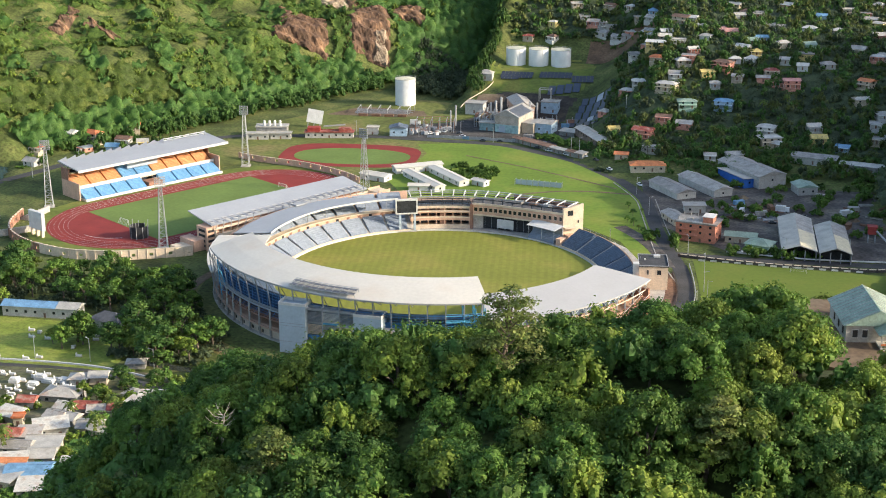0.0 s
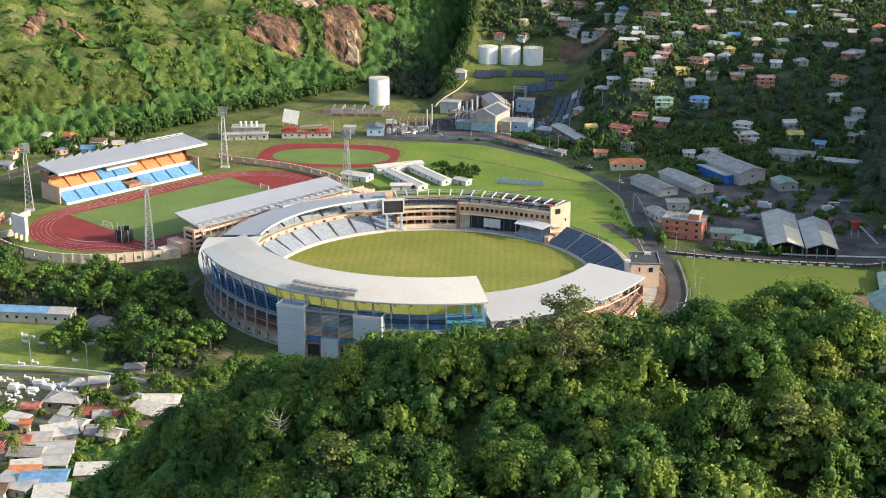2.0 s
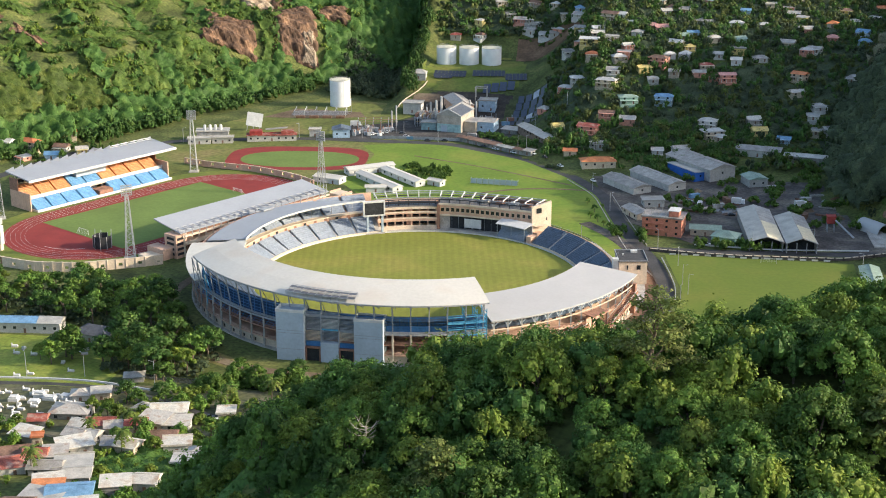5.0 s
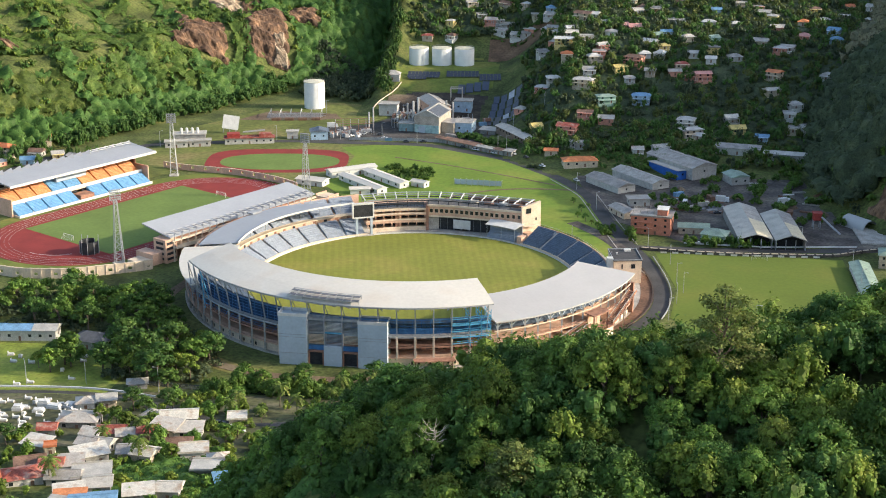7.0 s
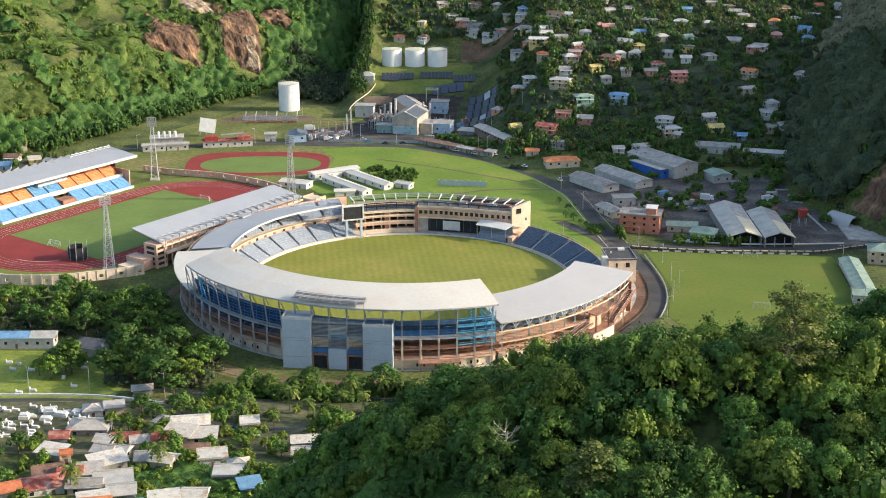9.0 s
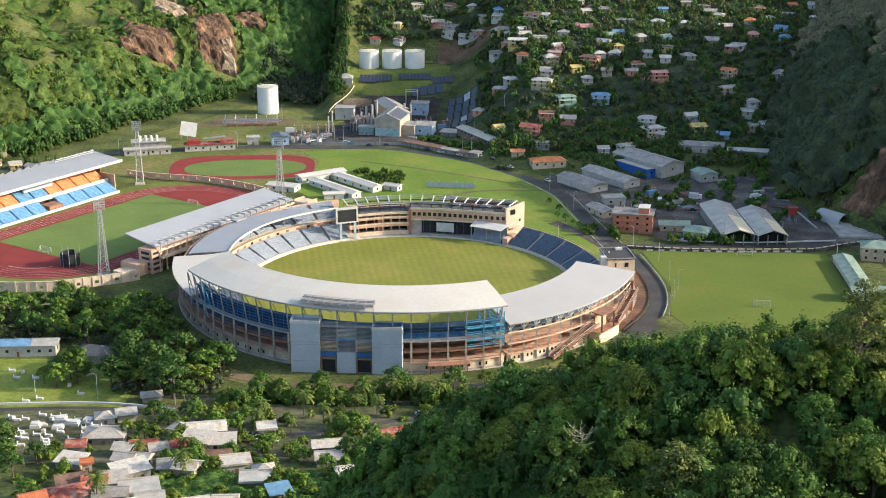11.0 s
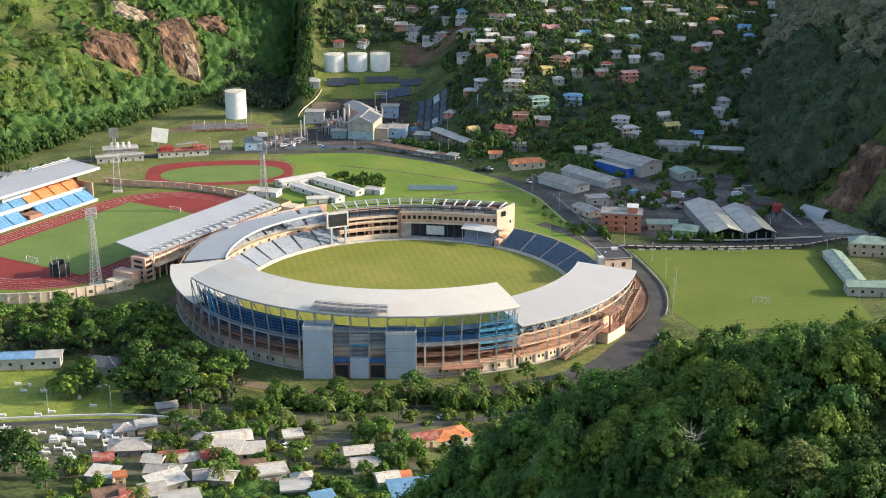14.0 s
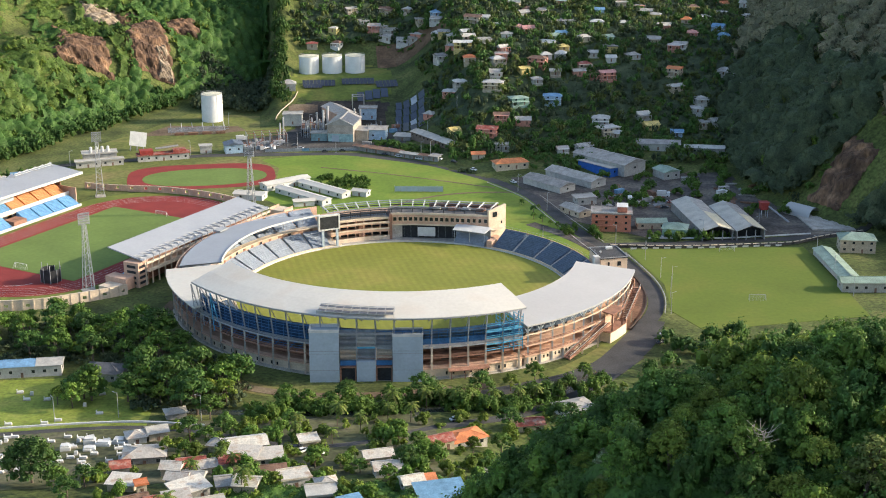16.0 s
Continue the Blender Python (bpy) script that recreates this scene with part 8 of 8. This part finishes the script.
# groves round the bowl and between the village houses
grove = []
while len(grove) < 74:
    x, y = RS.uniform(-215, -86), RS.uniform(-122, -26)
    if math.hypot(x - CX, y - CY) < 116 or (-192 < x < -150 and -100 < y < -76) or (x < -128 and y < -96) or (-148 < x < -128 and -102 < y < -84) or (-150 < x and y > -40) or (y > -34):
        continue
    if all(math.hypot(x - a, y - b) > 6.0 for a, b in grove):
        grove.append((x, y))
grove += [(-152, -118), (-146, -122), (-140, -116), (-122, -120), (-114, -124), (-106, -128), (-100, -134), (-90, -126), (-95, -140)]
for i, (x, y) in enumerate(grove):
    put(mids, int(RS.randint(0, 4)), x, y, RS.uniform(0.9, 1.35))
row = [(-52, -130), (-46, -127), (-38, -131), (-30, -129), (-24, -131), (-18, -128), (-10, -131), (-60, -134), (-68, -130), (4, -127), (16, -122), (26, -117), (46, -112)]
for i, (x, y) in enumerate(row):
    put(mids, i, x, y, RS.uniform(0.6, 1.0))
VILLAGE = [o for o in scene.objects if o.parent is None and o.get("category") == "house" and o.location.y < -140]
village = [(-108, -160), (-100, -166), (-94, -172), (-112, -166), (-104, -176), (-86, -166), (-56, -196), (-50, -206), (-46, -198), (-44, -212), (-30, -212), (-24, -204), (-18, -196), (-6, -190), (4, -184), (12, -192), (-2, -200), (-58, -204), (-100, -186), (-124, -206), (-128, -214), (-108, -222), (-92, -232), (-70, -226), (-106, -184), (-90, -158)]
front = [(x, -137 + RS.uniform(-7, 5) + 0.22 * max(0, x)) for x in np.arange(-78, 52, 4.6)]
wood("tree_belt", front, LEAF1, 0.5, 10, 40, 3.6, 7.0, "leafy trees along the stream", 95)
extra = []
while len(extra) < 80:
    x, y = RS.uniform(-130, 10), RS.uniform(-275, -150)
    if x < -108 and y > -196 or min(math.hypot(x - o.location.x, y - o.location.y) for o in VILLAGE) < 6.2:
        continue
    extra.append((x, y))
wood("garden_trees", extra[::2], LEAF1, 0.5, 9, 38, 2.7, 5.5, "leafy garden trees between village houses", 96)
wood("garden_trees", extra[1::2], LEAF3, 0.5, 9, 38, 2.4, 4.6, "yellow-green garden trees between village houses", 97)
village += [(10, -160), (16, -166), (28, -158), (34, -150), (-30, -180), (-24, -186), (46, -146), (52, -136), (58, -128), (-134, -222), (-130, -232), (-50, -242), (-42, -238), (-36, -226), (-122, -246), (-60, -258)]
village = [p for p in village if min(math.hypot(p[0] - o.location.x, p[1] - o.location.y) for o in VILLAGE) > 6.5]
for i, (x, y) in enumerate(village):
    put(mids, int(RS.randint(0, 4)), x, y, RS.uniform(0.5, 0.85))
dome = tree_kind(95, 10, 15, 40, 70, 0.55, LEAF2, 0.5, "huge round dark green shade tree", 1.1, (0.2, 0.3))
dome.matrix_basis = Matrix.Translation((-145, -207, hz(-145, -207) - 1))
dome2 = copy_thing(dome, Matrix.Translation((-143, -114, -0.5)) @ Matrix.Rotation(1.3, 4, "Z") @ Matrix.Diagonal((0.95, 0.95, 0.72, 1)))


def palm(m, H=8.5):
    o = thing("palm_tree", "coconut palm with arching yellow-green fronds", "palm", m, "palms")
    part("trunk", Shape().tube([(0, 0, -1), (0.3, 0.1, H * 0.5), (0.7, 0.2, H)], [0.22, 0.17, 0.14], 7), BARK, o)
    for k in range(16):
        t = k * 2.4
        up = 0.9 - 0.09 * k
        L = 3.6
        P = []
        for j in range(7):
            q = j / 6
            P.append(Vector((0.7 + math.cos(t) * L * q * 0.95, 0.2 + math.sin(t) * L * q * 0.95, H + up * L * q - 2.6 * q * q)))
        s = Shape()
        side = Vector((-math.sin(t), math.cos(t), 0))
        for a, b in zip(P, P[1:]):
            w = 0.75
            for sg in (-1, 1):
                s.add([a, b, b + side * sg * w + Vector((0, 0, -0.3)), a + side * sg * w * 0.8 + (b - a) * 0.3 + Vector((0, 0, -0.25))], [(0, 1, 2, 3)])
        part("frond", s, PALM, o)
    return o


p0 = palm(pose(-50, -154, hz(-50, -154)))
for x, y, k in ((-17, -138, 0.9), (-7, -140, 1.0), (-2, -136, 0.9), (17, -136, 0.85), (-80, -229, 1.0), (46, -121, 0.8), (-42, -163, 0.8), (-65, -168, 0.7), (-84, -204, 0.7), (-24, -153, 0.8), (-32, -150, 0.7), (-30, -139, 0.9), (-12, -136, 0.8), (8, -138, 0.85), (24, -133, 0.8), (34, -128, 0.75), (-64, -160, 0.8), (-52, -176, 0.7), (-96, -214, 0.8), (-88, -200, 0.8), (60, 230, 0.9), (96, 260, 0.9), (70, 300, 0.9), (110, 322, 0.9), (84, 340, 0.9), (140, 300, 0.8), (126, 290, 0.9), (60, 320, 0.8), (148, 360, 0.9), (112, 372, 0.9), (76, 402, 0.9), (-100, -252, 1.0)):
    copy_thing(p0, Matrix.Translation((x, y, hz(x, y))) @ Matrix.Rotation(RS.uniform(0, 6.28), 4, "Z") @ Matrix.Diagonal((k, k, k, 1)))

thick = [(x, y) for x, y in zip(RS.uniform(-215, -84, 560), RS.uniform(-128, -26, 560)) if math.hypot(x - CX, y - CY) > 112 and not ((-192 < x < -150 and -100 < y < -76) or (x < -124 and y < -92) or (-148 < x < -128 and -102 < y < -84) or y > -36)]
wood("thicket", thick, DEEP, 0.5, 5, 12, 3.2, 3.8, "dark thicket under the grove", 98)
# bananas, hedges and shrubs of the village and the stream bank
shrubs = [(RS.uniform(-130, 60), RS.uniform(-262, -146)) for _ in range(230)]
shrubs = [p for p in shrubs if not (p[0] < -112 and p[1] > -200)]
wood("shrubs", shrubs, LEAF3, 0.45, 4, 26, 1.9, 3.0, "yellow-green shrubs and banana clumps between houses", 51)
wood("hedge", [(RS.uniform(-84, 50), -134 + RS.uniform(-9, 5)) for _ in range(170)], LEAF1, 0.45, 4, 26, 2.2, 3.0, "green shrubs along the stream bank", 52)
wood("shrubs", [(RS.uniform(-52, -22), RS.uniform(170, 200)) for _ in range(40)], LEAF1, 0.5, 4, 26, 2.4, 3.6, "dark shrubs beside the white sheds", 53)

# trees on the valley side
HOUSES = [o.matrix_world.translation.xy for o in scene.objects if o.parent is None and o.get("category") in ("house", "tank", "power station", "solar panels", "radiators", "gantry", "warehouse", "shed", "hall", "building", "store", "workshop", "lorry", "stall")]
HX = np.array([tuple(v) for v in HOUSES])


def free(x, y, r):
    d = HX - np.array([x, y])
    back = (np.abs(d[:, 0]) < r) & (d[:, 1] > -2) & (d[:, 1] < r * 1.35)
    return not ((d ** 2).sum(1) < r * r).any() and not back.any()


valley = []
while len(valley) < 2150:
    x, y = RS.uniform(-68, 275), RS.uniform(205, 535)
    if y < 225 and x < 150 or x < 30 and y < 440 and not (x > -76 and y > 455) and not (24 < x and y > 300) or (x < -60 and y < 470):
        continue
    if -75 < x < 48 and 415 < y < 474:
        continue
    if free(x, y, 4.6):
        valley.append((x, y))
# the DEEP third puts valley shade into the leaf colour
for k, m_ in enumerate((LEAF2, OLIVE, DEEP)):
    wood("woodland", valley[k::3], m_, 0.52, 4, 10, 3.4, 6.0, "trees covering the valley side between houses", 71 + k, (0.38, 0.6))
rim = [(RS.uniform(-81, -70), y) for y in np.linspace(372, 620, 120)]
wood("woodland", rim, LEAF2, 0.5, 7, 14, 3.2, 9.0, "scrub along the edge of the tank terrace", 75)
# ravine shadow painted by filling it with shade-dark leaves
ravine = [(x, y) for x, y in zip(RS.uniform(-136, -80, 330), RS.uniform(368, 470, 330)) if (x + 122) ** 2 + (y - 362) ** 2 > 130 and y > 392 - 0.25 * (x + 136)]
wood("woodland", ravine, DEEP, 0.6, 5, 10, 4.4, 7.5, "dense ravine trees behind the tall tank, shade painted into leaves", 143, (0.36, 0.56))
thicket = [(-14 + 34 * u + RS.uniform(-3, 6), 280 - 30 * u + RS.uniform(-4, 6)) for u in np.linspace(0, 1, 46)] + [(RS.uniform(30, 44), RS.uniform(226, 246)) for _ in range(16)]
wood("woodland", [p for p in thicket if free(p[0], p[1], 5.0)], LEAF2, 0.5, 5, 12, 2.4, 3.6, "dark shrubs between the stalls and the long building", 141)
garden = [p for p in zip(RS.uniform(40, 112, 170), RS.uniform(198, 246, 170)) if free(p[0], p[1], 7.0) and p[1] > 236 - 0.75 * (p[0] - 24) and not (96 < p[0] < 140 and 178 < p[1] < 232)]
wood("woodland", garden[:80], LEAF2, 0.5, 5, 12, 2.6, 4.4, "dark garden shrubs round the orange-roofed bungalow", 144)
wood("shrubs", [(33, 207), (36, 205), (39, 203)], DEEP, 0.5, 5, 12, 2.0, 2.6, "dark bush at the edge of the green", 142)
wood("garden_shrubs", GARDENS, LEAF1, 0.5, 3, 9, 2.2, 2.6, "shrubs below the hillside houses", 91)
wood("garden_trees", SIDES, LEAF2, 0.6, 5, 10, 3.0, 6.5, "leafy trees beside the hillside houses", 92)


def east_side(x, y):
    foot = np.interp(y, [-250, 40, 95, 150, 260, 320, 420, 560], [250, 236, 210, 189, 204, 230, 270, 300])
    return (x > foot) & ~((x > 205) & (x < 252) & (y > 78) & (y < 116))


# the hill's shade is partly painted: DEEP leaves are darker than lit ones
canopy("woodland", (188, -60, 400, 330), 2.2, lambda x, y: east_side(x, y) & (x + 18 * wave(x, y, 40, 4) < 258), lambda x, y: 8.5 + 0.0 * x, DEEP, 0.75, 52000, "wooded hillside with shade painted into leaf colour", 76, 8.0)
# upper hill: haze and light painted in by the paler leaf colour
canopy("woodland", (188, -60, 400, 560), 2.2, lambda x, y: east_side(x, y) & ((x + 18 * wave(x, y, 40, 4) >= 258) | (y > 330)), lambda x, y: 8.0 + 0.0 * x, HAZY, 0.75, 52000, "brownish canopy on the eastern hill, paled for haze and light", 90, 7.5)


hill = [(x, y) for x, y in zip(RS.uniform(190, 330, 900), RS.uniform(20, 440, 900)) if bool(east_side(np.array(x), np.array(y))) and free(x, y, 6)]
# same shade-darkened leaf colour on the standing trees
wood("woodland", hill[:300], DEEP, 0.6, 5, 9, 4.2, 8.0, "hill trees with shade painted into dark leaves", 121, (0.34, 0.52))
# paler leaves again stand in for light on the hilltop
wood("woodland", [p for p in hill[300:] if p[0] > 240][:170], HAZY, 0.6, 5, 9, 4.2, 8.0, "brownish trees high on the eastern hill, paled for haze and light", 122, (0.34, 0.52))


def slopes(x, y):
    """Valley side, clear of houses, tanks and yards."""
    ok = (height(x, y) > 7) & ~((x < 62) & (y < 442) & (x < 24 + np.maximum(0, y - 330) * 0.3)) & ~((x < 48) & (y > 400) & (y < 476)) & ~east_side(x, y)
    for a, b in HX:
        ok &= ~((np.abs(x - a) < 5.5) & (np.abs(y - b) < 5.5))
    return ok


# DEEP here paints the lower slopes' shade into the scrub colour
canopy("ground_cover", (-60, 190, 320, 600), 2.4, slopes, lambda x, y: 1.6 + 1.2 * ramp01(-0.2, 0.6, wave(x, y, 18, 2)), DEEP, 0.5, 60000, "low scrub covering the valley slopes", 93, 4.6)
foot = [p for p in zip(RS.uniform(24, 150, 260), RS.uniform(196, 268, 260)) if free(p[0], p[1], 7.5) and p[1] > 262 - 0.9 * (p[0] - 24) + 14]
wood("woodland", foot[:90], LEAF2, 0.5, 6, 12, 3.0, 5.5, "garden trees at the foot of the valley side", 123)
low = [(RS.uniform(100, 235), RS.uniform(100, 235)) for _ in range(240)]
low = [p for p in low if free(p[0], p[1], 9)]
wood("woodland", low[:110], LEAF1, 0.7, 7, 22, 3.0, 5.0, "dark trees among the workshops", 77)
for i_, (x, y) in enumerate(((60, 104), (64, 98), (67, 92), (70, 86), (73, 80), (62, 116), (66, 124), (58, 132))):
    put(mids, i_, x, y, 0.36)
verge = [(86 + RS.uniform(-3, 3), 66 + RS.uniform(-8, 14)) for _ in range(5)] + [(108 + RS.uniform(0, 50), 60 + RS.uniform(-3, 6)) for _ in range(26)] + [(74 + RS.uniform(-4, 4), RS.uniform(70, 84)) for _ in range(6)]
wood("trees", verge, LEAF1, 0.5, 6, 30, 2.2, 4.5, "small garden trees beside the lane", 78)

# headland
CRAGS = ((-167, 445, 16, 28), (-207, 416, 16, 20), (-203, 466, 12, 12), (-150, 486, 13, 10), (-222, 398, 8, 7), (-342, 290, 4, 20), (-325, 304, 11, 4))


def headland(x, y):
    q = (x + 262) * -0.86 + (y - 235) * 0.5 + np.maximum(0, y - 400) * 0.35
    ok = (height(x, y) > 1.5) & (q > -2) & ~((x < -225) & (q > 48) & (wave(x, y, 15, 21) > 0.30)) & (x < -84)
    for a, b, w, d in CRAGS:
        ok &= ((x - a) / w) ** 2 + ((y - b) / d) ** 2 > 1.0
    return ok


def head_tall(x, y):
    """Taller trees at the foot and in the hollows, short growth on the open brow."""
    q = (x + 262) * -0.86 + (y - 235) * 0.5 + np.maximum(0, y - 400) * 0.35
    brow = ramp01(38, 70, q) * ramp01(-215, -250, x)
    return (5.6 - 1.2 * ramp01(10, 45, q) + 1.8 * wave(x, y, 26, 9)) * (1 - 0.72 * brow * ramp01(-0.3, 0.3, wave(x, y, 34, 9)))


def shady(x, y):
    """Where darker leaves replace scrub: foot trees, plus painted shade in hollows and eastern end."""
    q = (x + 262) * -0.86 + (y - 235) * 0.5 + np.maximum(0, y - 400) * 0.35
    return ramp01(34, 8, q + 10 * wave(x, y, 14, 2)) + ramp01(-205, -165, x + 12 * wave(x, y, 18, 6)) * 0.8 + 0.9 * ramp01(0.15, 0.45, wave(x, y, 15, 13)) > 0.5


HB = (-425, 165, 20, 640)
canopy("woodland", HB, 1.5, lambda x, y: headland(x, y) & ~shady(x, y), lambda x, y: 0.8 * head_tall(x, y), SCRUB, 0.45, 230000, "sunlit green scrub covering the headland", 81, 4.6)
# LEAF2 also paints the shade of the hollows and the eastern end
canopy("woodland", HB, 1.5, lambda x, y: headland(x, y) & shady(x, y), lambda x, y: 0.9 * head_tall(x, y) + 1.2, LEAF2, 0.45, 230000, "dark trees on the headland's foot, painted shade in hollows and eastern end", 87, 5.2)
fringe = [(-262 + 0.5 * t + RS.uniform(-6, 6), 232 + 0.86 * t + RS.uniform(-6, 6)) for t in RS.uniform(-60, 215, 150)]
fringe = [p for p in fringe if free(p[0], p[1], 6.5)]
wood("woodland", fringe, LEAF2, 0.55, 7, 14, 4.6, 8.0, "taller dark trees at the foot of the headland", 85)
single = [(x, y) for x, y in zip(RS.uniform(-420, -90, 2600), RS.uniform(175, 560, 2600)) if bool(headland(np.array(x), np.array(y))) and free(x, y, 7) and not (x < -225 and wave(x, y, 34, 9) > 0.1)]
for k, m_ in enumerate((SCRUB, LEAF2, LEAF3)):
    wood("woodland", single[k:780:3], m_, 0.5, 5, 9, 3.2, 5.2, "single trees standing out of the headland scrub", 131 + k, (0.34, 0.52))
